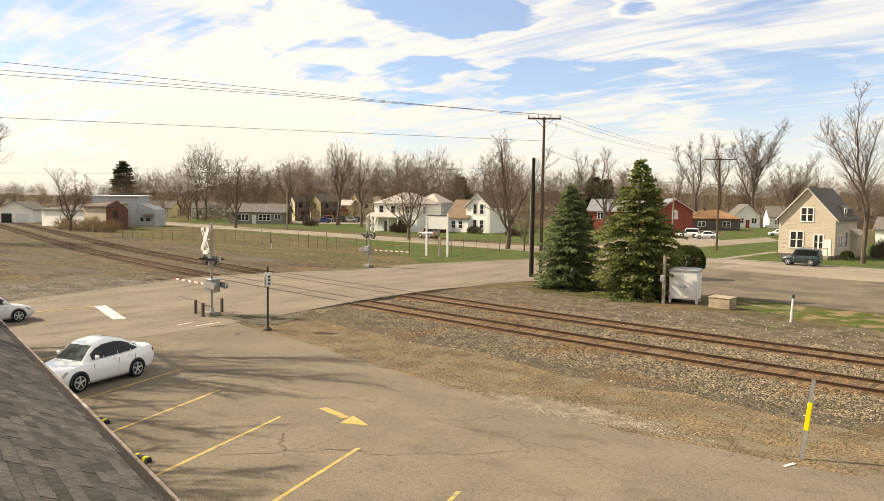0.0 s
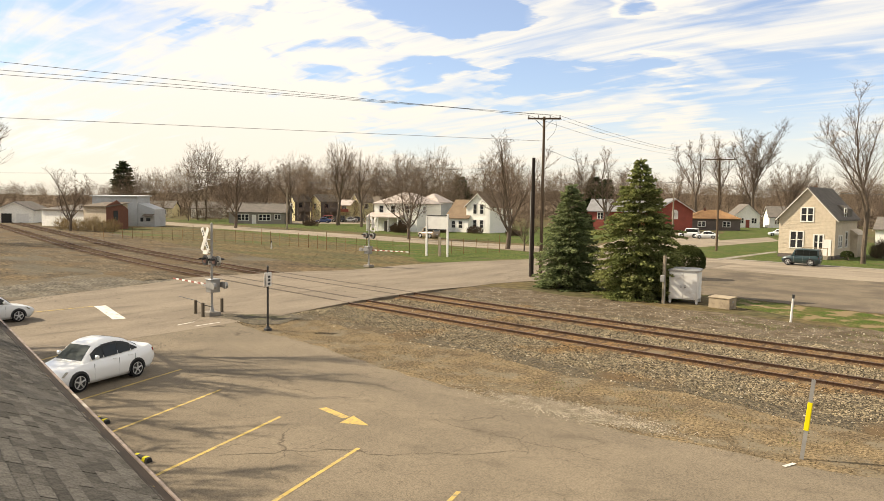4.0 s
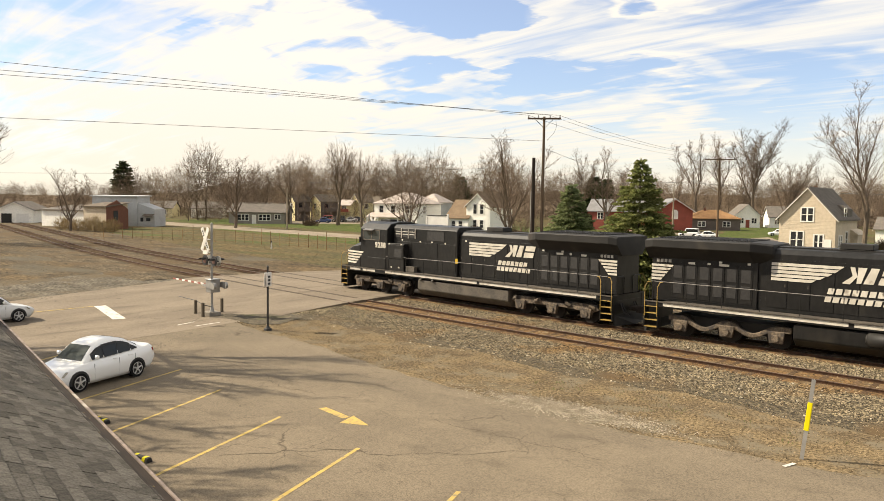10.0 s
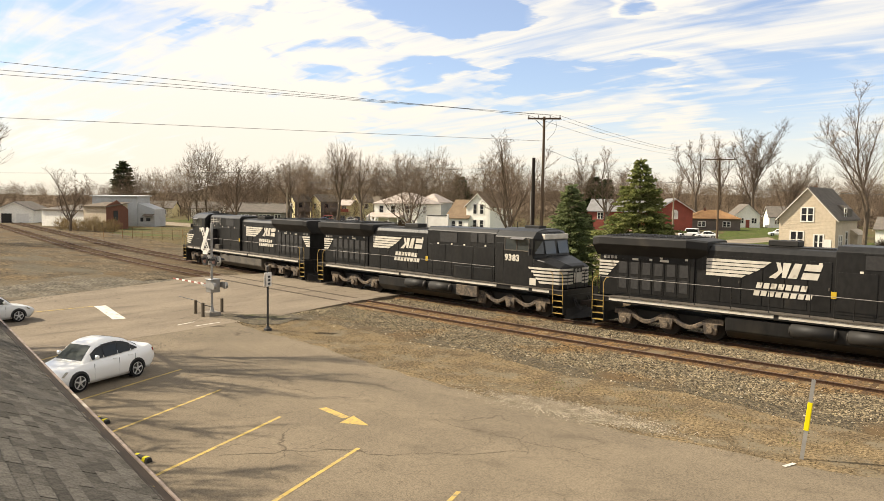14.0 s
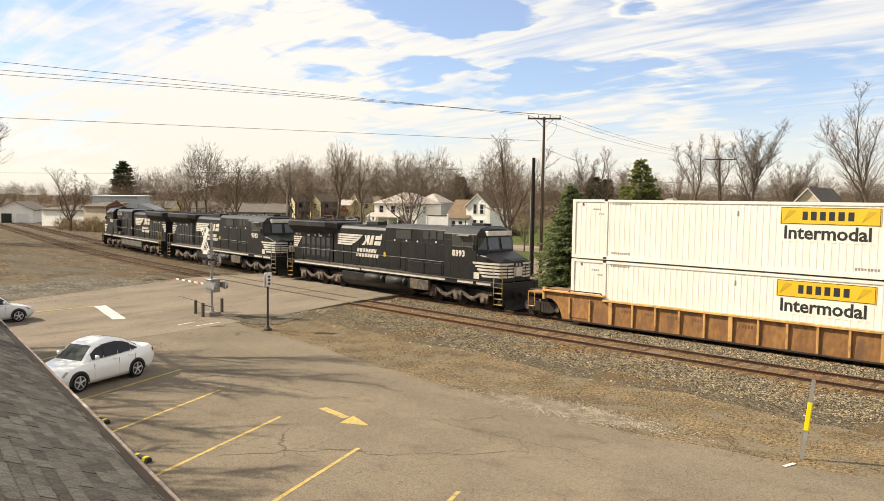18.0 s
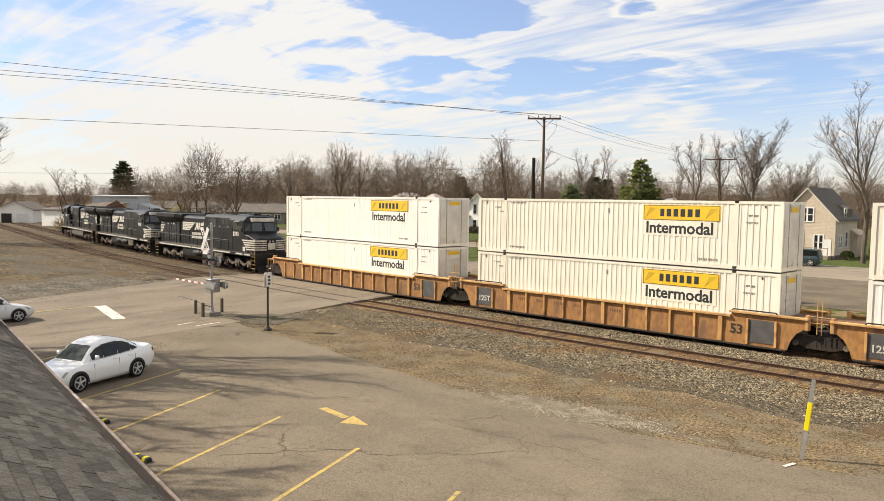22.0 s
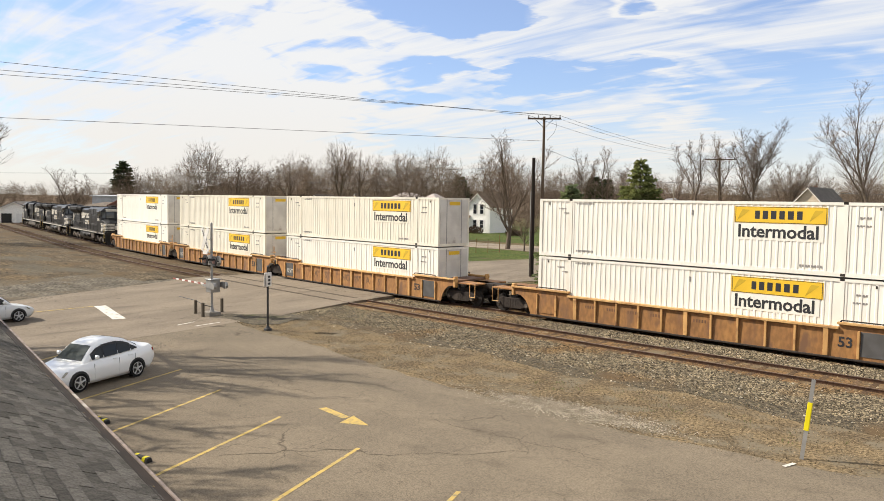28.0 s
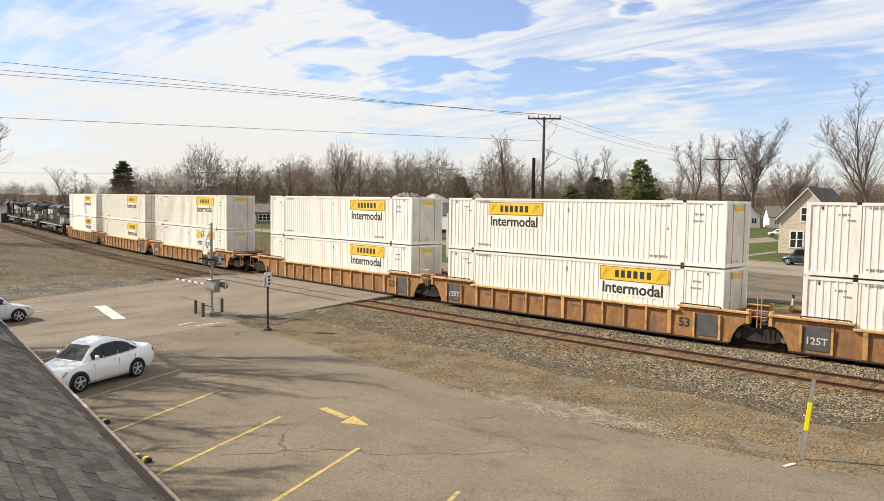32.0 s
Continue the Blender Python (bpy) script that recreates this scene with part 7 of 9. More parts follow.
def wire_fence():
    """The old wire fence along the field: each post a part, strands between them."""
    line = [(-106, 54.5), (-83, 62.2), (-69, 62.6), (-56, 61.0), (-51.5, 64.0), (-48.5, 74.5)]
    t = thing("fence", Matrix.Identity(4), "rusty wire fence on thin posts along the field", "fence")
    pts = []
    for (x0, y0), (x1, y1) in zip(line, line[1:]):
        n = max(1, round(math.hypot(x1 - x0, y1 - y0) / 1.75))
        pts += [(x0 + (x1 - x0) * i / n, y0 + (y1 - y0) * i / n) for i in range(n)]
    pts.append(line[-1])
    rnd = random.Random(9)
    for i, (x, y) in enumerate(pts):
        bm = fresh()
        h = 1.70 + rnd.uniform(-0.08, 0.12) + (0.5 if i % 7 == 3 else 0)
        tube(bm, (x, y, -0.05), (x + rnd.uniform(-0.05, 0.05), y, h), 0.035 if i % 7 != 3 else 0.05, 0.03, 6)
        part("fence_post", bm, "rusty_post", t)
    for z in (0.15, 0.4, 0.65, 0.9, 1.15, 1.4, 1.62):
        bm = fresh()
        rope(bm, [(x, y, z) for x, y in pts], 0.007)
        part("strand", bm, "rusty_post", t)
    post("field_stake", -70.5, 58.0, 0.95, 0.07, "white_panel", "short white stake in the field", "stake", cap="dark_metal")


wire_fence()


# ---------------------------------------------------------------- vehicles
def paint(name, c, rough=0.28):
    m = bpy.data.materials.new(name)
    m.use_nodes = True
    b = m.node_tree.nodes["Principled BSDF"]
    b.inputs["Base Color"].default_value = (*c, 1)
    b.inputs["Roughness"].default_value = rough
    b.inputs["Coat Weight"].default_value = 0.5
    b.inputs["Coat Roughness"].default_value = 0.08
    return m


M.update({"car_white": paint("car_white", (0.85, 0.84, 0.81)), "car_silver": paint("car_silver", (0.62, 0.62, 0.60)), "car_green": paint("car_green", (0.012, 0.030, 0.030)), "car_red": paint("car_red", (0.30, 0.03, 0.02)),
          "car_blue": paint("car_blue", (0.02, 0.04, 0.12)), "car_tan": paint("car_tan", (0.33, 0.25, 0.17)), "car_dark": paint("car_dark", (0.03, 0.03, 0.035)),
          "car_trim": mat("car_trim", (0.02, 0.02, 0.02), None, 4, 0.6), "seam_grey": mat("seam_grey", (0.42, 0.42, 0.40), None, 4, 0.6), "rim": mat("rim", (0.60, 0.59, 0.57), None, 4, 0.35, metal=0.3), "tyre": mat("tyre", (0.018, 0.018, 0.018), None, 4, 0.9),
          "lamp_clear": glass_mat("lamp_clear", (0.30, 0.27, 0.20)), "lamp_red": glass_mat("lamp_red", (0.25, 0.01, 0.01)), "plate": mat("plate", (0.6, 0.6, 0.6), None, 4, 0.5)})
SHAPES = {   # top line: x along the car, height, as fractions; then window line points
    "sedan": dict(L=3.95, W=1.62, H=1.42, wb=2.30, r=0.30, low=[(0.0, 0.40, 0.58), (0.03, 0.24, 0.655), (0.12, 0.19, 0.735), (0.26, 0.18, 0.845), (0.5, 0.18, 0.875), (0.78, 0.18, 0.925), (0.90, 0.21, 0.975), (0.975, 0.28, 0.955), (1.0, 0.42, 0.78)],
                  top=[(0.245, 0.84, 0.86), (0.40, 1.335, 0.655), (0.52, 1.42, 0.645), (0.66, 1.385, 0.645), (0.855, 0.97, 0.80)], pillars=(0.455, 0.60, 0.735)),
    "wagon": dict(L=3.6, W=1.75, H=1.66, wb=2.15, r=0.36, low=[(0.0, 0.45, 0.72), (0.04, 0.26, 0.84), (0.12, 0.24, 0.92), (0.27, 0.24, 1.02), (0.5, 0.24, 1.04), (0.8, 0.24, 1.06), (0.97, 0.26, 1.06), (1.0, 0.45, 0.98)],
                  top=[(0.27, 1.02, 0.93), (0.36, 1.70, 0.80), (0.55, 1.75, 0.80), (0.95, 1.72, 0.80), (0.995, 1.05, 0.90)], pillars=(0.40, 0.58, 0.75)),
}


def car(m, shape, body, label, group="", soft=True):
    s = SHAPES[shape]
    L, W = s["L"], s["W"] / 2
    t = thing("car", m, label, "car", group)

    def ring(x, z0, z1):
        w = W * (1 - 0.16 * (abs(2 * x / L - 1)) ** 4)
        return [(x, -w * 0.90, z0), (x, w * 0.90, z0), (x, w, z0 + 0.14), (x, w, z0 + (z1 - z0) * 0.62), (x, w * 0.93, z1 - 0.03), (x, w * 0.80, z1), (x, -w * 0.80, z1), (x, -w * 0.93, z1 - 0.03), (x, -w, z0 + (z1 - z0) * 0.62), (x, -w, z0 + 0.14)]
    def eased(pts):
        """The same line drawn through its points as a smooth curve."""
        x, *cols = (np.array(c) for c in zip(*pts))
        fine = np.linspace(x[0], x[-1], 81)
        out = []
        for c in cols:
            d = np.gradient(c, x)
            i = np.clip(np.searchsorted(x, fine, side="right") - 1, 0, len(x) - 2)
            h = x[i + 1] - x[i]
            q = (fine - x[i]) / h
            out.append((2 * q ** 3 - 3 * q ** 2 + 1) * c[i] + (q ** 3 - 2 * q ** 2 + q) * h * d[i] + (3 * q ** 2 - 2 * q ** 3) * c[i + 1] + (q ** 3 - q ** 2) * h * d[i + 1])
        return tuple(fine), *[tuple(o) for o in out]

    bm = fresh()
    xs = np.linspace(0, 1, 41)
    fx, f0, f1 = eased(s["low"])
    loft(bm, [ring(x * L, float(np.interp(x, fx, f0)), float(np.interp(x, fx, f1))) for x in xs])
    wx = [(L - s["wb"]) * 0.46, (L - s["wb"]) * 0.46 + s["wb"]]
    part("body", bm, M[body], t, smooth=True)
    tx, tz, tw = eased(s["top"]) if shape == "sedan" else zip(*s["top"])
    bm = fresh()
    rings = []
    for x in np.linspace(tx[0], tx[-1], 31):
        z, w = float(np.interp(x, tx, tz)), W * float(np.interp(x, tx, tw))
        base = float(np.interp(x, fx, f1)) - 0.05
        rings.append([(x * L, -W * 0.86, base), (x * L, W * 0.86, base), (x * L, w * 1.06, max(base + 0.02, z - 0.12)), (x * L, w * 0.86, max(base + 0.03, z)), (x * L, -w * 0.86, max(base + 0.03, z)), (x * L, -w * 1.06, max(base + 0.02, z - 0.12))])
    loft(bm, rings)
    part("cabin", bm, M[body], t, smooth=True)
    belt = lambda x: float(np.interp(x, fx, f1)) + 0.02
    roof = lambda x: float(np.interp(x, tx, tz))
    half = lambda x, f: W * 0.86 + (W * float(np.interp(x, tx, tw)) * 1.06 - W * 0.86) * f
    edges = [tx[0] + 0.09, *s["pillars"], tx[-1] - 0.05]
    for side in (-1, 1):
        for a, b in zip(edges, edges[1:]):
            a, b = a + 0.004, b - 0.004
            bm = fresh()
            pts = []
            for x, top in ((a, 0), (b, 0), (b, 1), ((a + b) / 2, 1), (a, 1)):
                hi = max(belt(x) + 0.02, roof(x) - 0.125)
                z = hi if top else belt(x)
                full = max(0.05, roof(x) - 0.12 - (belt(x) - 0.07))
                f = min(1.0, (z - (belt(x) - 0.07)) / full)
                pts.append((x * L, side * (half(x, f) + 0.008), z))
            v0, v1 = [bm.verts.new(p) for p in pts], [bm.verts.new((p[0], p[1] - side * 0.03, p[2])) for p in pts]
            bm.faces.new(v0)
            bm.faces.new(v1[::-1])
            for i in range(5):
                j = (i + 1) % 5
                bm.faces.new((v0[i], v0[j], v1[j], v1[i]))
            part("side_window", bm, "car_glass", t)
            bm = fresh()
            rim = [(p[0] + (0.028 if p[0] > (a + b) / 2 * L + 0.01 else -0.028 if p[0] < (a + b) / 2 * L - 0.01 else 0), p[1] - side * 0.005, p[2] + (0.022 if i > 1 else -0.022)) for i, p in enumerate(pts)]
            v0, v1 = [bm.verts.new(p) for p in rim], [bm.verts.new((p[0], p[1] - side * 0.03, p[2])) for p in rim]
            bm.faces.new(v0)
            bm.faces.new(v1[::-1])
            for i in range(5):
                j = (i + 1) % 5
                bm.faces.new((v0[i], v0[j], v1[j], v1[i]))
            part("window_surround", bm, "car_trim", t)
    for name, i0, i1 in (("windscreen", 0, 1), ("rear_window", -1, -2)):
        (xa, za, wa), (xb, zb, wb) = s["top"][i0], s["top"][i1]
        n = Vector((za - zb, 0, xb * L - xa * L)).normalized() if i0 == 0 else Vector((zb - za, 0, (xa - xb) * L)).normalized()
        n = n if n.z > 0 else -n
        bm = fresh()
        p = lambda f, sgn: Vector(((xa + (xb - xa) * f) * L, sgn * W * (wa * 0.80 * (1 - f) + wb * 0.80 * f), za + (zb - za) * f))
        q = [p(0.12, -1), p(0.12, 1), p(0.88, 1), p(0.88, -1)]
        loft(bm, [[v + n * 0.035 for v in q], [v - n * 0.02 for v in q]])
        part(name, bm, "screen_glass", t)
    for i, x in enumerate(wx):
        for side in (-1, 1):
            bm = fresh()
            tube(bm, (x, side * (W - 0.20), s["r"]), (x, side * (W + 0.005), s["r"]), s["r"], s["r"] * 0.97, 24)
            wh = part("wheel", bm, "tyre", t)
            bm = fresh()
            tube(bm, (x, side * (W + 0.002), s["r"]), (x, side * (W + 0.012), s["r"]), s["r"] * 0.20, s["r"] * 0.18, 12)
            for k in range(5):
                a = radians(72 * k + 18)
                tube(bm, (x, side * (W + 0.006), s["r"]), (x + math.cos(a) * s["r"] * 0.66, side * (W + 0.006), s["r"] + math.sin(a) * s["r"] * 0.66), 0.034, 0.026, 5)
            for k in range(20):
                a, b = radians(18 * k), radians(18 * k + 18)
                tube(bm, (x + math.cos(a) * s["r"] * 0.68, side * (W + 0.006), s["r"] + math.sin(a) * s["r"] * 0.68), (x + math.cos(b) * s["r"] * 0.68, side * (W + 0.006), s["r"] + math.sin(b) * s["r"] * 0.68), 0.013, 0.013, 4)
            part("rim", bm, "rim", wh)
            bm = fresh()
            tube(bm, (x, side * (W - 0.04), s["r"]), (x, side * (W + 0.0055), s["r"]), s["r"] * 0.66, s["r"] * 0.66, 20)
            part("brake_disc", bm, "car_trim", wh)
            bm = fresh()
            ar = [(x + math.cos(a) * (s["r"] + 0.06), s["r"] + math.sin(a) * (s["r"] + 0.06)) for a in (radians(-8 + 19.6 * k) for k in range(11))]
            y0, y1 = sorted((side * (W - 0.05), side * (W + 0.003)))
            prism_y(bm, ar, y0, y1)
            part("wheel_arch", bm, "car_trim", t)
    for side in (-1, 1):
        bm = fresh()
        loft(bm, [[(0.010 * L, side * W * 0.48, 0.55), (0.055 * L, side * W * 0.955, 0.57), (0.095 * L, side * W * 0.955, 0.695), (0.040 * L, side * W * 0.48, 0.665)], [(0.05 * L, side * W * 0.50, 0.58), (0.09 * L, side * W * 0.84, 0.60), (0.11 * L, side * W * 0.84, 0.70), (0.08 * L, side * W * 0.50, 0.69)]])
        part("headlight", bm, "lamp_clear", t)
        bm = fresh()
        box(bm, 0.950 * L, 0.985 * L, *sorted((side * W * 0.55, side * W * 0.845)), 0.72, 0.86)
        part("tail_light", bm, "lamp_red", t)
        bm = fresh()
        box(bm, 0.335 * L, 0.365 * L, *sorted((side * W * 0.96, side * W * 1.12)), 0.93 if shape == "sedan" else 1.05, 1.05 if shape == "sedan" else 1.18)
        part("mirror", bm, M[body], t, bevel=0.03)
        for x in (0.335, 0.585, 0.755):
            bm = fresh()
            box(bm, x * L - 0.003, x * L + 0.003, *sorted((side * (W - 0.02), side * (W + 0.0012))), 0.30, float(np.interp(x, fx, f1)) - 0.08)
            part("door_seam", bm, "seam_grey", t)
        for x in (0.52, 0.68):
            bm = fresh()
            box(bm, x * L, x * L + 0.17, *sorted((side * W * 0.99, side * W * 1.015)), 0.80, 0.83)
            part("door_handle", bm, M[body], t)
    bm = fresh()
    box(bm, -0.005, 0.03, -W * 0.45, W * 0.45, 0.46, 0.60)
    part("grille", bm, "car_trim", t)
    bm = fresh()
    box(bm, L - 0.02, L + 0.008, -0.24, 0.24, 0.52, 0.66)
    part("plate", bm, "plate", t)
    return t


def cars():
    head = lambda x, y, turn: pose(x, y, 0.016, 0, 0, turn)
    car(head(-23.15, 10.15, 104.5), "sedan", "car_white", "white sedan parked in the lot")
    car(head(-38.1, 16.25, -92), "sedan", "car_silver", "silver sedan waiting at the crossing's stop line")
    car(head(-18.7, 83.3, -2), "wagon", "car_green", "dark green off-road wagon parked at the kerb")
    car(head(-48.4, 134.8, 12), "wagon", "car_silver", "silver wagon parked beside the red barn", "parked cars")
    car(head(-44.9, 133.2, 20), "sedan", "car_silver", "silver sedan parked beside the red barn", "parked cars")
    car(head(-38.9, 159.4, 20), "sedan", "car_white", "white car beside the side street", "parked cars")
    car(head(-77.0, 94.5, -5), "wagon", "car_tan", "tan car on the street behind the notice board", "parked cars")
    for x, y, c, sh in ((-139.6, 129.1, "car_blue", "sedan"), (-146.0, 136.4, "car_red", "wagon"), (-142.2, 137.1, "car_dark", "wagon"), (-140.9, 139.9, "car_silver", "sedan"), (-143.7, 145.2, "car_dark", "sedan")):
        car(head(x, y, 35), sh, c, c[4:] + " car parked in front of the yellow flats", "parked cars")


cars()


# ---------------------------------------------------------------- houses
def siding(name, c, c2=None, rough=0.75):
    """Painted boards: fine level lines of relief."""
    m = mat(name, c, c2, 0.6, rough, fine=(3, 0.06), stain=tuple(v * 0.72 for v in c), stain_scale=0.5, stain_at=(0.6, 0.8))
    nt = m.node_tree
    n, k = nt.nodes, nt.links
    tc, wv, bp = n.new("ShaderNodeTexCoord"), n.new("ShaderNodeTexWave"), n.new("ShaderNodeBump")
    wv.wave_type, wv.bands_direction, wv.wave_profile = 'BANDS', 'Z', 'SAW'
    wv.inputs["Scale"].default_value = 1.25
    bp.inputs["Strength"].default_value, bp.inputs["Distance"].default_value = 0.5, 0.03
    k.new(tc.outputs["Object"], wv.inputs["Vector"])
    k.new(wv.outputs["Fac"], bp.inputs["Height"])
    k.new(bp.outputs[0], n["Principled BSDF"].inputs["Normal"])
    return m


M.update({
    "tan_siding": siding("tan_siding", (0.56, 0.465, 0.345), (0.51, 0.42, 0.31)), "white_siding": siding("white_siding", (0.86, 0.83, 0.76), (0.82, 0.79, 0.71)), "yellow_siding": siding("yellow_siding", (0.72, 0.63, 0.36), (0.66, 0.56, 0.32)),
    "grey_siding": siding("grey_siding", (0.45, 0.455, 0.45), (0.40, 0.40, 0.395)), "brown_siding": siding("brown_siding", (0.13, 0.10, 0.085), (0.11, 0.085, 0.07)), "ranch_siding": siding("ranch_siding", (0.24, 0.21, 0.175), (0.2, 0.175, 0.15)),
    "red_siding": siding("red_siding", (0.27, 0.062, 0.040), (0.22, 0.052, 0.034)), "brick_red": mat("brick_red", (0.20, 0.095, 0.065), (0.15, 0.07, 0.05), 4, 0.9, 0.3),
    "roof_grey": mat("roof_grey", (0.165, 0.145, 0.124), (0.130, 0.115, 0.100), 1.2, 0.95, 0.3, fine=(9, 0.2)), "roof_drab": mat("roof_drab", (0.165, 0.135, 0.105), (0.125, 0.102, 0.080), 1.2, 0.95, 0.3, fine=(9, 0.2)), "roof_brown": mat("roof_brown", (0.20, 0.145, 0.095), (0.16, 0.115, 0.078), 1.2, 0.95, 0.3, fine=(9, 0.2)),
    "roof_orange": mat("roof_orange", (0.33, 0.190, 0.092), (0.27, 0.150, 0.074), 1.2, 0.95, 0.3, fine=(9, 0.2)), "roof_metal": mat("roof_metal", (0.26, 0.25, 0.24), (0.20, 0.19, 0.18), 0.8, 0.5, 0.2, metal=0.3), "roof_pale": mat("roof_pale", (0.44, 0.37, 0.32), (0.34, 0.29, 0.25), 1.0, 0.8, 0.2),
    "window_dark": glass_mat("window_dark", (0.02, 0.022, 0.026)), "trim_white": mat("trim_white", (0.72, 0.69, 0.64), (0.66, 0.63, 0.58), 2, 0.6),
})


def window(house, name, x, y, z, w, h, turn, bars=1, frame="trim_white"):
    m = pose(x, y, z, 0, 0, turn)
    bm = fresh()
    f = 0.13
    for a, b, c, d in ((-w / 2 - f, w / 2 + f, h / 2, h / 2 + f), (-w / 2 - f, w / 2 + f, -h / 2 - f, -h / 2), (-w / 2 - f, -w / 2, -h / 2, h / 2), (w / 2, w / 2 + f, -h / 2, h / 2)):
        box(bm, a, b, -0.07, 0.02, c, d)
    for i in range(1, bars + 1):
        x0 = -w / 2 + w * i / (bars + 1)
        box(bm, x0 - 0.09, x0 + 0.09, -0.05, 0.02, -h / 2, h / 2)
    o = part(name, bm, frame, house, at=m)
    for i in range(bars + 1):
        a, b = -w / 2 + w * i / (bars + 1), -w / 2 + w * (i + 1) / (bars + 1)
        for c, d in ((-h / 2, -0.03), (0.03, h / 2)):
            bm = fresh()
            box(bm, a + 0.02, b - 0.02, -0.025, 0.0, c, d)
            part("pane", bm, "window_dark", o)
    bm = fresh()
    box(bm, -w / 2, w / 2, -0.035, 0.0, -0.03, 0.03)
    part("meeting_rail", bm, frame, o)
    return o


def house(m, w, d, eave, ridge, wall, roof, label, ridge_along="y", hip=0.0, over=0.35, windows=(), doors=(), chimney=None, group="houses", slope=0.0):
    """A house: local x along its front, front at y = 0, depth to +y. windows: face (f, r, l), place along it, height, width, height, bars."""
    t = thing("house", m, label, "house", group)
    bm = fresh()
    if hip or slope:
        if slope:
            prism_x(bm, [(0, -0.1), (d, -0.1), (d, eave + slope), (0, eave)], 0, w)
        else:
            box(bm, 0, w, 0, d, -0.1, eave)
    elif ridge_along == "y":
        prism_y(bm, [(0, -0.1), (w, -0.1), (w, eave), (w / 2, ridge), (0, eave)], 0, d)
    else:
        prism_x(bm, [(0, -0.1), (d, -0.1), (d, eave), (d / 2, ridge), (0, eave)], 0, w)
    part("wall", bm, wall, t)
    th = 0.16
    if slope:
        bm = fresh()
        prism_x(bm, [(-over, eave + 0.02 - slope * over / d), (d + over, eave + slope + 0.02 + slope * over / d), (d + over, eave + slope + 0.2), (-over, eave + 0.2)], -over, w + over)
        part("roof", bm, roof, t)
    elif hip:
        bm = fresh()
        e = eave + 0.02
        a = [(-over, -over, e), (w + over, -over, e), (w + over, d + over, e), (-over, d + over, e)]
        if w >= d:
            b = [(hip, d / 2 - 0.05, ridge), (w - hip, d / 2 - 0.05, ridge), (w - hip, d / 2 + 0.05, ridge), (hip, d / 2 + 0.05, ridge)]
        else:
            b = [(w / 2 - 0.05, hip, ridge), (w / 2 + 0.05, hip, ridge), (w / 2 + 0.05, d - hip, ridge), (w / 2 - 0.05, d - hip, ridge)]
        loft(bm, [a, [(x, y, z + 0.12) for x, y, z in a], b])
        part("roof", bm, roof, t)
    else:
        span = w if ridge_along == "y" else d
        k = (ridge - eave) / (span / 2)
        for side in (0, 1):
            pts = [(-over, eave - k * over + 0.03), (span / 2, ridge + 0.03), (span / 2, ridge + 0.03 + th), (-over, eave - k * over + 0.03 + th)]
            if side:
                pts = [(span - q, z) for q, z in pts]
            bm = fresh()
            (prism_y if ridge_along == "y" else prism_x)(bm, pts, -over, (d if ridge_along == "y" else w) + over)
            part("roof", bm, roof, t)
            bm = fresh()
            edge = [(q, z - 0.10) if i < 2 else (q, z - th + 0.02) for i, (q, z) in enumerate(pts)]
            (prism_y if ridge_along == "y" else prism_x)(bm, edge, -over - 0.04, -over)
            part("bargeboard", bm, "trim_white", t)
    for face, u, z, ww, hh, bars in windows:
        x, y, turn = {"f": (u, 0, 0), "r": (w, u, 90), "l": (0, u, -90)}[face]
        window(t, "window", x, y, z, ww, hh, turn, bars)
    for face, u, ww, hh, c in doors:
        x, y, turn = {"f": (u, 0, 0), "r": (w, u, 90), "l": (0, u, -90)}[face]
        bm = fresh()
        box(bm, -ww / 2, ww / 2, -0.06, 0.02, 0.0, hh)
        part("door", bm, c, t, at=pose(x, y, 0, 0, 0, turn))
    if chimney:
        x, y, z = chimney
        bm = fresh()
        box(bm, x - 0.2, x + 0.2, y - 0.2, y + 0.2, z - 1.6, z)
        part("chimney", bm, "brick_red", t)
    return t


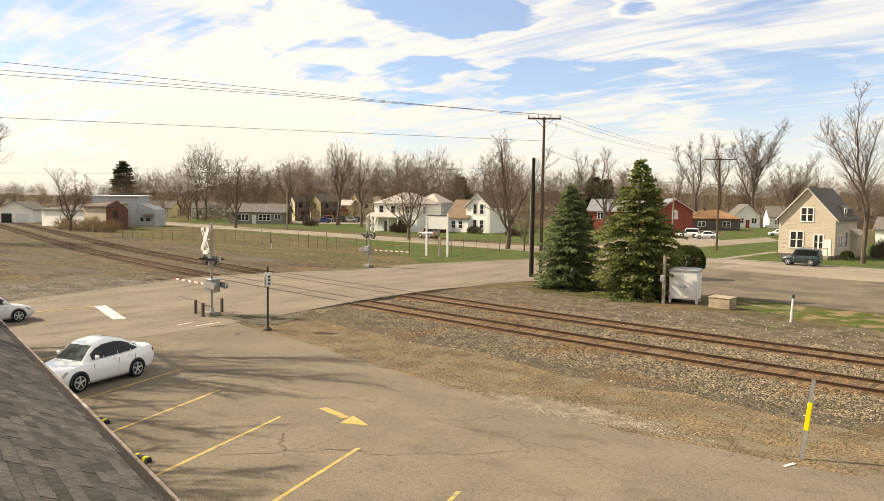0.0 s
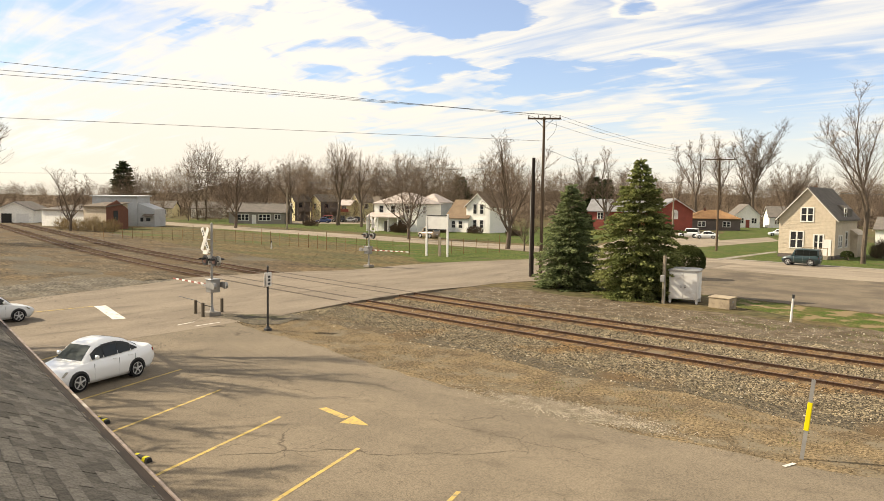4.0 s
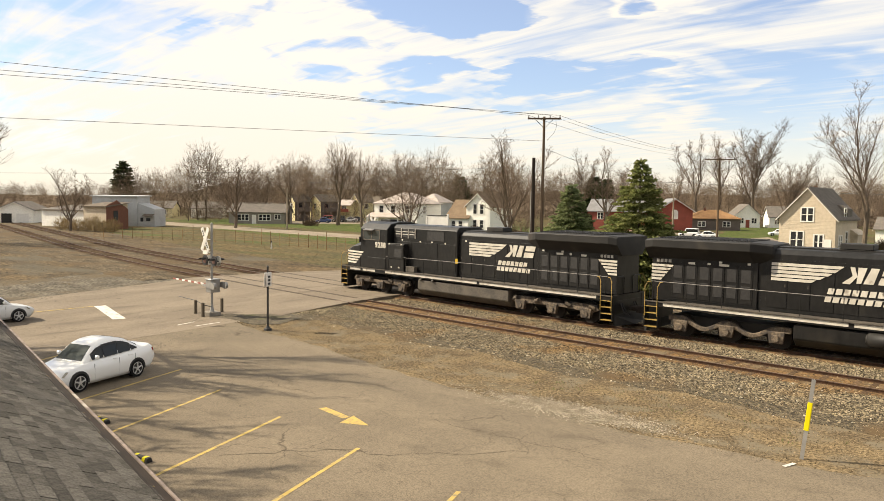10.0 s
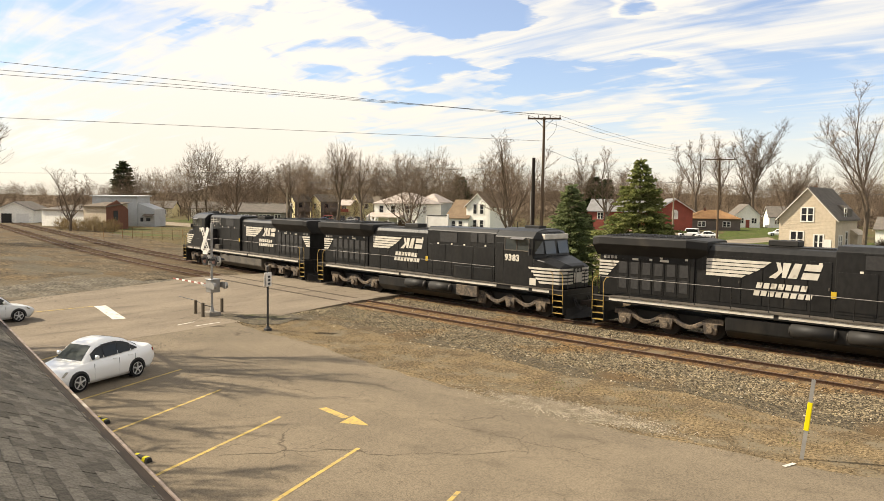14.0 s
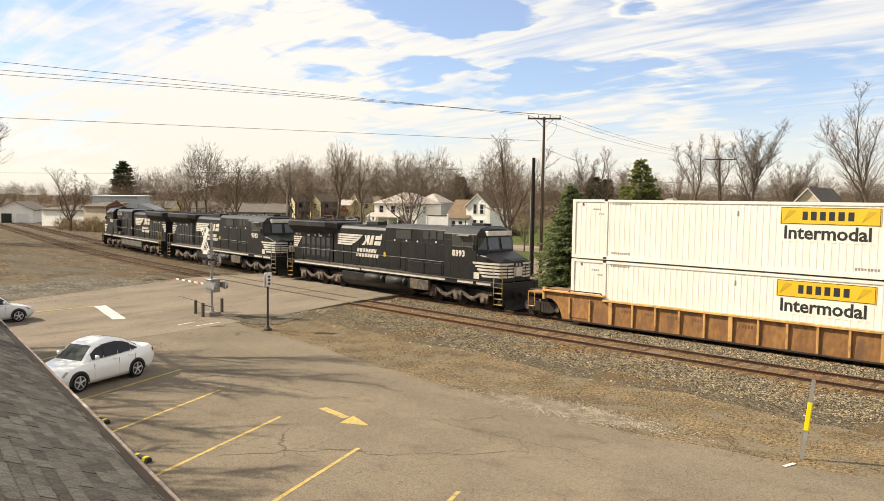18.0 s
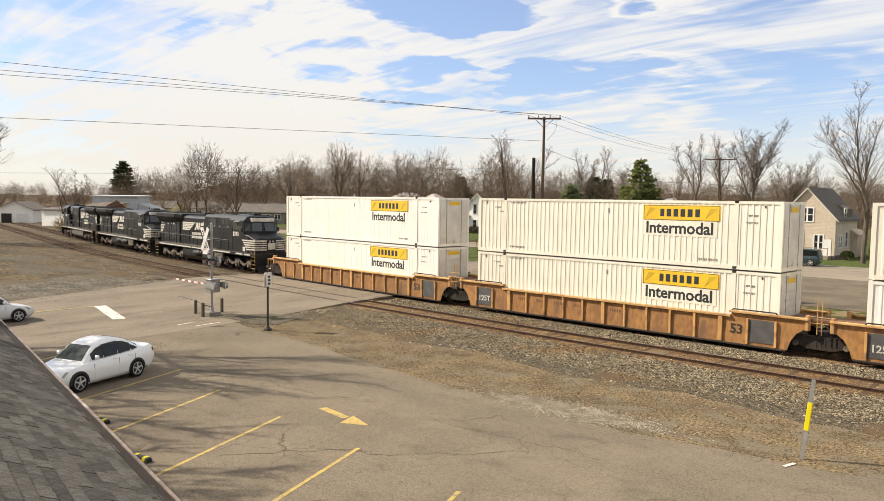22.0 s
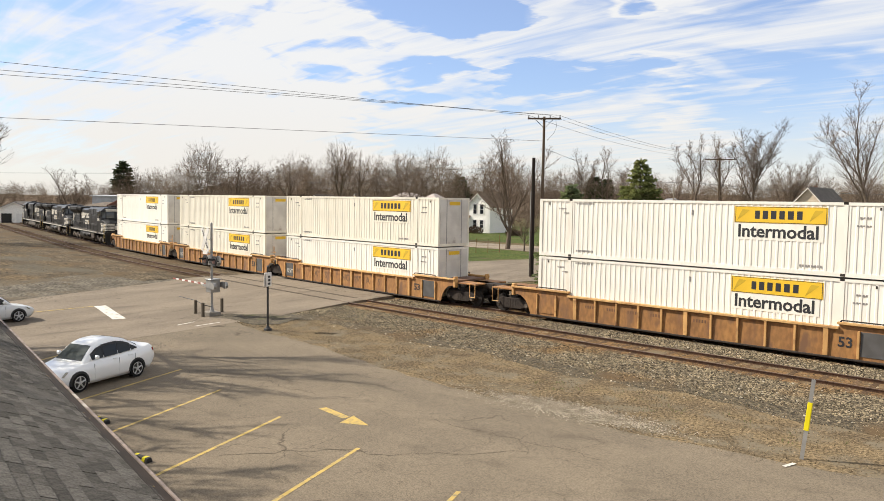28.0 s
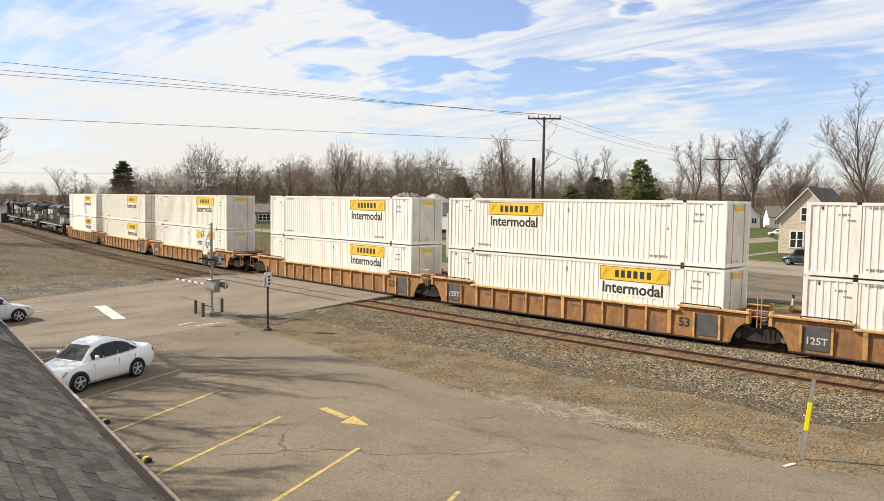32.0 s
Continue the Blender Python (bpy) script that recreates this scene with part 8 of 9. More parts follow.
def houses():
    t = house(pose(-22.1, 95.6, 0, 0, 0, -4), 6.2, 10.0, 4.8, 8.25, "tan_siding", "roof_grey", "tan clapboard gabled house with white-framed windows", windows=(("f", 3.1, 5.15, 1.25, 1.5, 1), ("f", 2.05, 2.15, 1.35, 1.85, 1), ("f", 4.45, 1.95, 0.9, 1.6, 1), ("r", 2.2, 2.0, 1.6, 1.3, 1), ("r", 5.0, 2.2, 0.9, 1.7, 0), ("r", 4.0, 5.3, 0.9, 1.2, 0)),
              doors=(("f", 5.4, 0.85, 2.3, "trim_white"),), chimney=(2.2, 6.5, 8.6))
    for i in range(46):
        z = 0.46 + i * 0.165
        cut = max(0.0, (z + 0.16 - 4.8) * 3.1 / 3.45)
        if cut < 3.0:
            bm = fresh()
            prism_x(bm, [(-0.002, z), (-0.019, z), (-0.005, z + 0.165), (-0.002, z + 0.165)], cut, 6.2 - cut)
            part("clapboard", bm, "tan_siding", t)
        if z < 4.6:
            bm = fresh()
            prism_y(bm, [(6.202, z), (6.219, z), (6.205, z + 0.165), (6.202, z + 0.165)], 0.0, 10.0)
            part("clapboard", bm, "tan_siding", t)
    bm = fresh()
    box(bm, -0.03, 6.23, -0.04, 10.0, -0.1, 0.45)
    part("foundation", bm, "brown_siding", t)
    bm = fresh()
    prism_y(bm, [(4.6, 4.6), (6.25, 4.6), (6.25, 5.9), (5.6, 6.3), (4.6, 6.3)], 5.0, 7.2)
    part("dormer", bm, "roof_grey", t, "grey shingled dormer")
    bm = fresh()
    box(bm, 6.2, 7.0, 7.0, 10.9, -0.1, 2.7)
    loft(bm, [[(6.1, 6.8, 2.7), (7.2, 6.8, 2.7), (7.2, 11.1, 2.7), (6.1, 11.1, 2.7)], [(6.1, 6.8, 3.4), (6.4, 6.8, 3.3), (6.4, 11.1, 3.3), (6.1, 11.1, 3.4)]])
    part("back_wing", bm, "tan_siding", t)
    bm = fresh()
    box(bm, 3.1, 5.9, -1.6, -0.05, 0.0, 0.42)
    part("porch", bm, "pale_wood", t)
    bm = fresh()
    for x in (3.15, 4.1, 5.0, 5.85):
        box(bm, x - 0.05, x + 0.05, -1.6, -1.5, 0.42, 1.35)
    box(bm, 3.1, 5.9, -1.6, -1.5, 1.30, 1.38)
    part("porch_rail", bm, "tan_box", t)
    # white house with a hipped pale roof
    t = house(pose(-99.5, 107.5, 0, 0, 0, 12), 9.5, 10.5, 5.3, 7.6, "white_siding", "roof_pale", "white two-storey house with a hipped pale roof", hip=3.2, windows=(("f", 1.6, 4.3, 0.9, 1.3, 0), ("f", 4.2, 4.3, 0.9, 1.3, 0), ("f", 7.4, 4.3, 0.9, 1.3, 0), ("f", 5.6, 1.5, 0.9, 1.4, 0), ("r", 3, 4.2, 1.0, 1.3, 0), ("r", 7, 1.7, 1.0, 1.3, 0)),
              doors=(("f", 2.8, 1.0, 2.0, "brown_siding"),))
    bm = fresh()
    loft(bm, [[(-0.6, -2.4, 2.7), (6.8, -2.4, 2.7), (6.8, 0.0, 2.7), (-0.6, 0.0, 2.7)], [(-0.6, -2.4, 2.85), (6.8, -2.4, 2.85), (6.8, 0.0, 3.6), (-0.6, 0.0, 3.6)]])
    part("porch_roof", bm, "roof_pale", t)
    for x in (-0.3, 2.1, 4.4, 6.5):
        bm = fresh()
        box(bm, x - 0.09, x + 0.09, -2.3, -2.1, 0, 2.7)
        part("porch_post", bm, "trim_white", t)
    house(pose(-100.3, 121.4, 0, 0, 0, 12), 5.2, 7, 5.6, 7.6, "grey_siding", "roof_pale", "pale grey house wing with a hipped roof", hip=2.8, windows=(("f", 2.0, 4.3, 0.9, 1.3, 0), ("f", 4.0, 4.3, 0.9, 1.3, 0), ("f", 3.0, 1.6, 1.0, 1.3, 0)))
    # white gabled house with a brown wing
    house(pose(-84.3, 117.4, 0, 0, 0, 4), 5.3, 9.0, 5.2, 7.6, "white_siding", "roof_brown", "white gabled house with narrow dark windows", windows=(("f", 2.0, 4.6, 0.75, 1.8, 0), ("f", 3.5, 4.6, 0.75, 1.8, 0), ("f", 2.0, 1.7, 0.75, 1.5, 0), ("f", 3.5, 1.7, 0.75, 1.5, 0)))
    house(pose(-88.6, 116.8, 0, 0, 0, 4), 5.0, 7.5, 2.9, 6.2, "white_siding", "roof_brown", "low white house wing with a steep brown roof", "x", windows=(("f", 1.6, 1.5, 0.8, 1.3, 0), ("f", 3.2, 1.5, 0.8, 1.3, 0)))
    # yellow flats with dark timber balconies
    for x, y, w, d in ((-157.1, 135.2, 3.8, 4.6), (-154.7, 140.7, 6.4, 5.4)):
        t = house(pose(x, y, 0, 0, 0, -15), w, d, 5.4, 7.2, "yellow_siding", "roof_drab", "yellow two-storey flats with dark timber balconies", windows=(("f", w * 0.5, 4.1, 0.9, 1.2, 0),))
        # brown sheet over the yellow side wall: the shade behind the balconies, painted
        bm = fresh()
        box(bm, w - 0.05, w + 0.12, 0.1, d - 0.05, 0.0, 5.3)
        part("balcony_wall", bm, "brown_siding", t)
        bm = fresh()
        box(bm, w + 0.12, w + 1.3, 0.3, d, 2.6, 2.8)
        part("balcony_floor", bm, "brown_siding", t)
        for y0 in (0.4, d / 2, d - 0.1):
            bm = fresh()
            box(bm, w + 1.1, w + 1.3, y0 - 0.1, y0 + 0.1, 0, 5.3)
            part("balcony_post", bm, "brown_siding", t)
        bm = fresh()
        box(bm, w + 1.22, w + 1.3, 0.3, d, 2.8, 3.7)
        part("balcony_rail", bm, "brown_siding", t)
        bm = fresh()
        box(bm, w + 0.12, w + 0.16, 1.0, 2.2, 2.85, 4.8)
        part("balcony_door", bm, "window_dark", t)
    house(pose(-152.0, 154.1, 0, 0, 0, -15), 5.0, 4.6, 5.4, 7.6, "yellow_siding", "roof_drab", "pale yellow gabled flats", windows=(("f", 2.5, 4.3, 0.9, 1.2, 0), ("r", 2.2, 4.2, 1.0, 1.3, 0)))
    t = house(pose(-151.5, 148.4, 0, 0, 0, 20), 3.8, 6, 4.4, 5.8, "yellow_siding", "roof_pale", "small red-trimmed house with an outside stair", "x", windows=(("f", 2.0, 3.6, 1.2, 0.9, 1),))
    bm = fresh()
    box(bm, -0.1, 3.8, -1.1, -0.05, 2.5, 2.62)
    box(bm, -0.1, 3.8, -1.1, -1.02, 2.62, 3.4)
    part("landing", bm, "red_siding", t, "red-painted timber landing")
    bm = fresh()
    for i in range(10):
        box(bm, 0.3 + i * 0.28, 0.62 + i * 0.28, -2.0, -1.15, 2.3 - i * 0.25, 2.38 - i * 0.25)
    part("stair", bm, "pale_wood", t)
    house(pose(-154.9, 161.4, 0, 0, 0, 20), 5.2, 8, 5.2, 6.9, "ranch_siding", "roof_drab", "brown flats beside the yellow ones", "x", windows=(("f", 2.0, 4.2, 1.0, 1.3, 0), ("f", 2.0, 1.6, 1.6, 1.9, 0)))
    house(pose(-146.2, 107.6, 0, 0, 0, 36), 13.2, 8, 2.7, 4.5, "ranch_siding", "roof_grey", "long low grey-brown ranch house", "x", windows=(("f", 3.4, 1.5, 2.6, 1.3, 2), ("f", 8.5, 1.5, 2.6, 1.3, 2), ("f", 11.6, 1.7, 1.4, 0.9, 1)), doors=(("f", 6.0, 1.0, 2.1, "trim_white"),))
    for x, y, c in ((-192, 128, "white_siding"), (-183, 137, "white_siding"), (-205, 120, "yellow_siding"), (-170, 138, "ranch_siding")):
        house(pose(x, y, 0, 0, 0, 40), 9, 7, 2.7, 4.6, c, "roof_grey", "small far house with a grey roof", "x", windows=(("f", 2.4, 1.5, 1.4, 1.2, 1), ("f", 6.4, 1.5, 1.4, 1.2, 1)), group="far houses")
    # sheds by the line
    house(pose(-170, 66.5, 0, 0, 0, 50), 7.0, 11, 2.8, 4.4, "white_siding", "roof_grey", "white gabled shed with a dark open bay", doors=(("f", 1.9, 2.0, 2.0, "window_dark"), ("f", 5.0, 2.4, 2.0, "trim_white")), group="sheds")
    house(pose(-150.5, 67.0, 0, 0, 0, 10), 14.5, 7, 3.1, 3.1, "white_siding", "roof_grey", "long low white block building with a peeling wall", group="sheds", slope=0.9)
    t = house(pose(-135.2, 67.6, 0, 0, 0, 10), 6.2, 4.6, 4.0, 4.0, "tan_siding", "roof_drab", "tan and brick workshop with a sloping roof", group="sheds", slope=0.7)
    bm = fresh()
    prism_x(bm, [(-0.04, -0.1), (4.64, -0.1), (4.64, 3.6), (2.2, 5.3), (-0.04, 4.3)], 6.2, 6.32)
    part("brick_end", bm, "brick_red", t, "dark red brick end wall")
    bm = fresh()
    box(bm, 6.32, 6.36, 1.4, 2.4, 1.6, 3.4)
    part("window", bm, "window_dark", t)
    t = house(pose(-147.5, 75.6, 0, 0, 0, 30), 9.6, 5, 5.9, 5.9, "grey_siding", "grey_siding", "pale blue-grey metal building with a flat roof", group="sheds", slope=0.15, windows=(("f", 6.6, 3.6, 1.1, 0.5, 0), ("f", 4.2, 1.4, 0.8, 1.1, 0), ("f", 6.6, 1.4, 1.3, 0.7, 0)))
    bm = fresh()
    prism_y(bm, [(9.6, -0.1), (13.2, -0.1), (13.2, 3.5), (9.6, 4.7)], 0.3, 4.7)
    part("lean_to", bm, "grey_siding", t)
    for x0, x1, z0, z1 in ((10.2, 10.8, 1.0, 1.8), (11.4, 12.3, 1.1, 1.7)):
        bm = fresh()
        box(bm, x0, x1, 0.26, 0.31, z0, z1)
        part("window", bm, "window_dark", t)
    bm = fresh()
    loft(bm, [[(11.0, -0.7, 2.05), (13.2, -0.7, 2.05), (13.2, 0.3, 2.45), (11.0, 0.3, 2.45)], [(11.0, -0.7, 2.12), (13.2, -0.7, 2.12), (13.2, 0.3, 2.55), (11.0, 0.3, 2.55)]])
    part("awning", bm, "roof_drab", t, "dark sloping awning")
    # barn, low house with an orange roof, small white house
    house(pose(-78.5, 158, 0, 0, 0, 12), 17.5, 9, 4.3, 6.9, "red_siding", "roof_metal", "long red barn with a pale roof", "x", group="barns", windows=(("f", 3, 3.2, 1.2, 1.4, 1),))
    t = house(pose(-60.6, 155.2, 0, 0, 0, 30), 7.4, 11, 4.8, 7.2, "red_siding", "roof_metal", "red barn gable with a white arched window", group="barns", over=0.6)
    bm = fresh()
    tube(bm, (3.7, -0.08, 4.3), (3.7, 0.02, 4.3), 0.65, 0.65, 16)
    box(bm, 3.05, 4.35, -0.08, 0.02, 2.9, 4.3)
    part("arched_window", bm, "trim_white", t)
    house(pose(-60.8, 177.6, 0, 0, 0, 32), 11.4, 9, 2.7, 4.9, "brown_siding", "roof_orange", "low brown house with an orange-brown hipped roof", hip=3.8, windows=(("f", 2.4, 1.5, 1.6, 1.1, 1), ("f", 8.2, 1.5, 1.6, 1.1, 1)), chimney=(4.0, 4, 5.4))
    house(pose(-59.9, 210.3, 0, 0, 0, 30), 6.4, 9, 3.4, 6.3, "white_siding", "roof_grey", "small white gabled house", windows=(("f", 1.5, 1.9, 1.2, 1.3, 1), ("f", 4.9, 1.9, 1.2, 1.3, 1)), doors=(("f", 3.2, 1.0, 2.1, "red_siding"),))
    house(pose(-53, 218, 0, 0, 0, 25), 8, 8, 3.0, 5.8, "white_siding", "roof_grey", "white house behind the lawns", "x", windows=(("f", 2.0, 1.7, 1.2, 1.2, 1), ("f", 5.6, 1.7, 1.2, 1.2, 1)))
    house(pose(-39, 200, 0, 0, 0, 20), 7, 8, 3.0, 5.6, "yellow_siding", "roof_grey", "small pale house behind the lawns", windows=(("f", 3.4, 1.7, 1.2, 1.2, 1),))
    house(pose(-17, 136, 0, 0, 0, 0), 9, 8, 2.6, 4.4, "white_siding", "roof_grey", "low pale garage behind the tan house", "x", doors=(("f", 5.5, 2.6, 2.1, "trim_white"),))
    house(pose(-9, 124, 0, 0, 0, 0), 9, 8, 2.6, 4.6, "grey_siding", "roof_grey", "low grey house behind the tan house", "x", windows=(("f", 2.5, 1.5, 1.4, 1.1, 1),))
    # board fence and shrubs behind the tan house, hedges of the far houses
    t = thing("board_fence", pose(-10.8, 108, 0, 0, 0, -4), "weathered brown board fence", "fence")
    for i in range(46):
        bm = fresh()
        box(bm, i * 0.31, i * 0.31 + 0.28, -0.02, 0.02, 0.02, 1.85)
        part("board", bm, "wood_pole", t)
    bush(-11.6, 102.5, 2.0, 1.4, 2.9, 21, "hedge", "rounded leafless shrub beside the fence", 1600)
    bush(-14.6, 95.3, 0.7, 0.6, 1.1, 22, "shrub", "small dark evergreen shrub beside the house", 700)
    for x, y, rx, h, seed in ((-86.5, 111.5, 2.4, 1.6, 23), (-80.5, 115.0, 2.2, 1.8, 24), (-93.5, 107, 1.4, 2.0, 25), (-89.5, 104, 2.2, 2.6, 26), (-70, 112, 2.0, 1.6, 27), (-124, 113, 3.0, 1.8, 28)):
        bush(x, y, rx, 1.4, h, seed, "hedge", "brown leafless hedge in front of a house", 1300)
    for i in range(7):
        bush(-131.5 + i * 2.0, 61.8 + 0.5 * i, 1.5, 1.3, 2.9 + 0.5 * math.sin(i * 2.1), 40 + i, "thicket", "leafless yellow-brown thicket against the workshop", 420)


M["thicket"] = mat("thicket", (0.34, 0.25, 0.12), (0.26, 0.185, 0.09), 1.2, 0.95, island=0.35)
houses()


# ---------------------------------------------------------------- paint and wear on the lot and the road
def strip(bm, pts, width, z):
    for (x0, y0), (x1, y1) in zip(pts, pts[1:]):
        d = Vector((x1 - x0, y1 - y0, 0))
        n = Vector((-d.y, d.x, 0)).normalized() * width / 2
        a, b = Vector((x0, y0, z)), Vector((x1, y1, z))
        bm.faces.new([bm.verts.new(p) for p in (a - n, b - n, b + n, a + n)])


def lot_paint():
    z = 0.021
    for pts in (((-21.55, 10.1), (-23.0, 14.9)), ((-17.9, 9.0), (-19.6, 14.1)), ((-14.2, 7.6), (-15.9, 13.4)), ((-10.9, 7.4), (-12.4, 12.9)), ((-7.7, 8.0), (-8.9, 12.3)), ((-27.6, 11.2), (-28.6, 13.6))):
        bm = fresh()
        strip(bm, pts, 0.105, z)
        setting("bay_line", bm, "yellow_paint", "worn yellow parking bay line on the asphalt", "road marking")
    bm = fresh()
    for q in (((-15.68, 14.64), (-15.60, 14.88), (-14.40, 14.64), (-14.48, 14.40)), ((-14.42, 14.80), (-13.46, 14.40), (-14.24, 14.06))):
        bm.faces.new([bm.verts.new((px, py, z)) for px, py in q][::-1])
    setting("lot_arrow", bm, "yellow_paint", "worn yellow arrow painted on the asphalt", "road marking")
    for pts, w in ((((-39.65, 20.65), (-34.7, 19.05)), 0.62), (((-31.07, 19.94), (-31.32, 21.03)), 0.10), (((-30.23, 20.29), (-30.3, 21.75)), 0.10), (((-3.9, 18.35), (-3.75, 18.75)), 0.10)):
        bm = fresh()
        strip(bm, pts, w, 0.034)
        setting("stop_line", bm, "white_paint", "worn white line painted on the road", "road marking")
    bm = fresh()
    strip(bm, [(-40.2, 11.0), (-39.7, 20.3)], 0.14, 0.034)
    setting("centre_line", bm, "yellow_paint", "worn yellow centre line on the road", "road marking")
    rnd = random.Random(31)
    seeds = [((-14.6, 10.3), (-9.2, 15.4)), ((-9.2, 10.9), (-5.5, 12.2)), ((-22, 14.5), (-16, 18.0)), ((-12.0, 9.0), (-7.0, 12.8)), ((-27, 13.5), (-23, 19.5)),
             ((-24, 16.8), (-17, 15.6)), ((-31, 15.5), (-26, 17.2)), ((-18, 9.2), (-15.4, 15.8)), ((-6.2, 14.0), (-1.0, 15.2)), ((-12.8, 15.8), (-7.4, 16.2))]
    for a, b in seeds:
        n = max(6, int(math.hypot(b[0] - a[0], b[1] - a[1]) / 0.22))
        pts, wx, wy = [], 0.0, 0.0
        for i in range(n + 1):
            wx, wy = wx * 0.86 + rnd.gauss(0, 0.07), wy * 0.86 + rnd.gauss(0, 0.07)
            pts.append((a[0] + (b[0] - a[0]) * i / n + wx, a[1] + (b[1] - a[1]) * i / n + wy))
        bm = fresh()
        strip(bm, pts, rnd.uniform(0.007, 0.014), 0.0205)
        for _ in range(3):
            i = rnd.randint(1, n - 1)
            g, u = [pts[i]], rnd.uniform(0, 6.28)
            for _k in range(rnd.randint(4, 9)):
                u += rnd.gauss(0, 0.35)
                g.append((g[-1][0] + 0.16 * math.cos(u), g[-1][1] + 0.16 * math.sin(u)))
            strip(bm, g, rnd.uniform(0.005, 0.010), 0.0208)
        setting("crack", bm, "crack", "dark jagged crack in the asphalt", "crack")
    for poly in ([(-30.8, 14.2), (-29.0, 14.4), (-26.6, 15.1), (-25.8, 15.8), (-27.6, 15.9), (-29.8, 15.2)], [(-33.2, 21.5), (-31.0, 21.6), (-29.0, 21.2), (-31.5, 19.4), (-33.3, 19.6)]):
        sheet("patch", poly, 0.0202, "asphalt_broken", "darker broken and patched asphalt", 0.2, 0.16, 12)
    # pale gravel spread at the lot's edge and stones on it
    sheet("gravel_patch", [(-12.6, 19.2), (-11.0, 19.75), (-9.0, 19.8), (-7.9, 19.3), (-8.6, 18.7), (-10.2, 18.75), (-11.8, 18.9)], 0.0175, "gravel_patch", "pale trodden gravel at the edge of the lot", 0.14, 0.22, 33)
    g2, verts, faces = random.Random(13), [], []
    for _ in range(9000):
        x = g2.gauss(-10.1, 1.35)
        y = 19.30 + g2.gauss(0, 0.36)
        r, k = g2.uniform(0.012, 0.034), len(verts)
        for i in range(4):
            u = 1.57 * i + g2.uniform(-0.4, 0.4)
            verts.append((x + r * math.cos(u), y + r * math.sin(u), 0.012))
        verts.append((x, y, 0.018 + r * 0.7))
        faces += [(k + i, k + (i + 1) % 4, k + 4) for i in range(4)]
    tagged(new("gravel_spill", raw("gravel_spill", verts, faces, "gravel_chip")), "pale gravel strewn at the edge of the lot", "gravel", kind="stuff")
    sheet("signal_island", [(-33.0, 23.2), (-32.2, 22.7), (-30.2, 22.7), (-28.6, 22.4), (-27.8, 23.4), (-28.6, 25.6), (-29.8, 26.2), (-31.2, 24.4)], 0.030, "island_gravel", "island of dark gravel at the signal's foot", 0.14, 0.20, 14)
    # wheel stops
    for x, y, turn in ((-19.4, 9.95, 4), (-15.9, 9.05, 6), (-23.15, 9.95, 8)):
        t = thing("wheel_stop", pose(x, y, 0.016, 0, 0, turn), "black rubber wheel stop with yellow blocks", "wheel stop", "wheel stops")
        bm = fresh()
        prism_x(bm, [(-0.09, 0), (0.09, 0), (0.055, 0.11), (-0.055, 0.11)], -0.55, 0.55)
        part("block", bm, "black_rubber", t, bevel=0.015)
        for q in (-0.46, 0.02, 0.36):
            bm = fresh()
            prism_x(bm, [(-0.093, 0.015), (0.093, 0.015), (0.058, 0.113), (-0.058, 0.113)], q, q + 0.10)
            part("band", bm, M["bright_yellow"], t)
    # flangeways and panels where the rails cross the road
    for side in (FAR_TRACK, NEAR_TRACK):
        for g in (-0.7525, 0.7525):
            for o, w, m in ((-0.075, 0.07, "crack"), (0.075, 0.07, "crack")):
                prof = [(-w / 2, RAIL - 0.02), (w / 2, RAIL - 0.02), (w / 2, RAIL + 0.002), (-w / 2, RAIL + 0.002)]
                setting("flangeway", sweep("flangeway", side + g + o, prof, -47.5, -29.6, 1.0, m), m, "dark groove beside a rail in the road", "road")



M["gravel_chip"] = mat("gravel_chip", (0.34, 0.29, 0.22), (0.22, 0.185, 0.135), 2, 0.95, island=0.5)
M["gravel_patch"] = mat("gravel_patch", (0.235, 0.195, 0.140), (0.165, 0.132, 0.092), 2.2, 0.95, 1.0, fine=(18, 0.5), stain=(0.150, 0.112, 0.068), stain_scale=1.6, stain_at=(0.48, 0.62), bump_scale=22)
M["island_gravel"] = mat("island_gravel", (0.120, 0.100, 0.070), (0.075, 0.064, 0.048), 3, 0.95, 1.0, fine=(16, 0.5), stain=(0.085, 0.085, 0.04), stain_scale=0.8, bump_scale=18)
lot_paint()


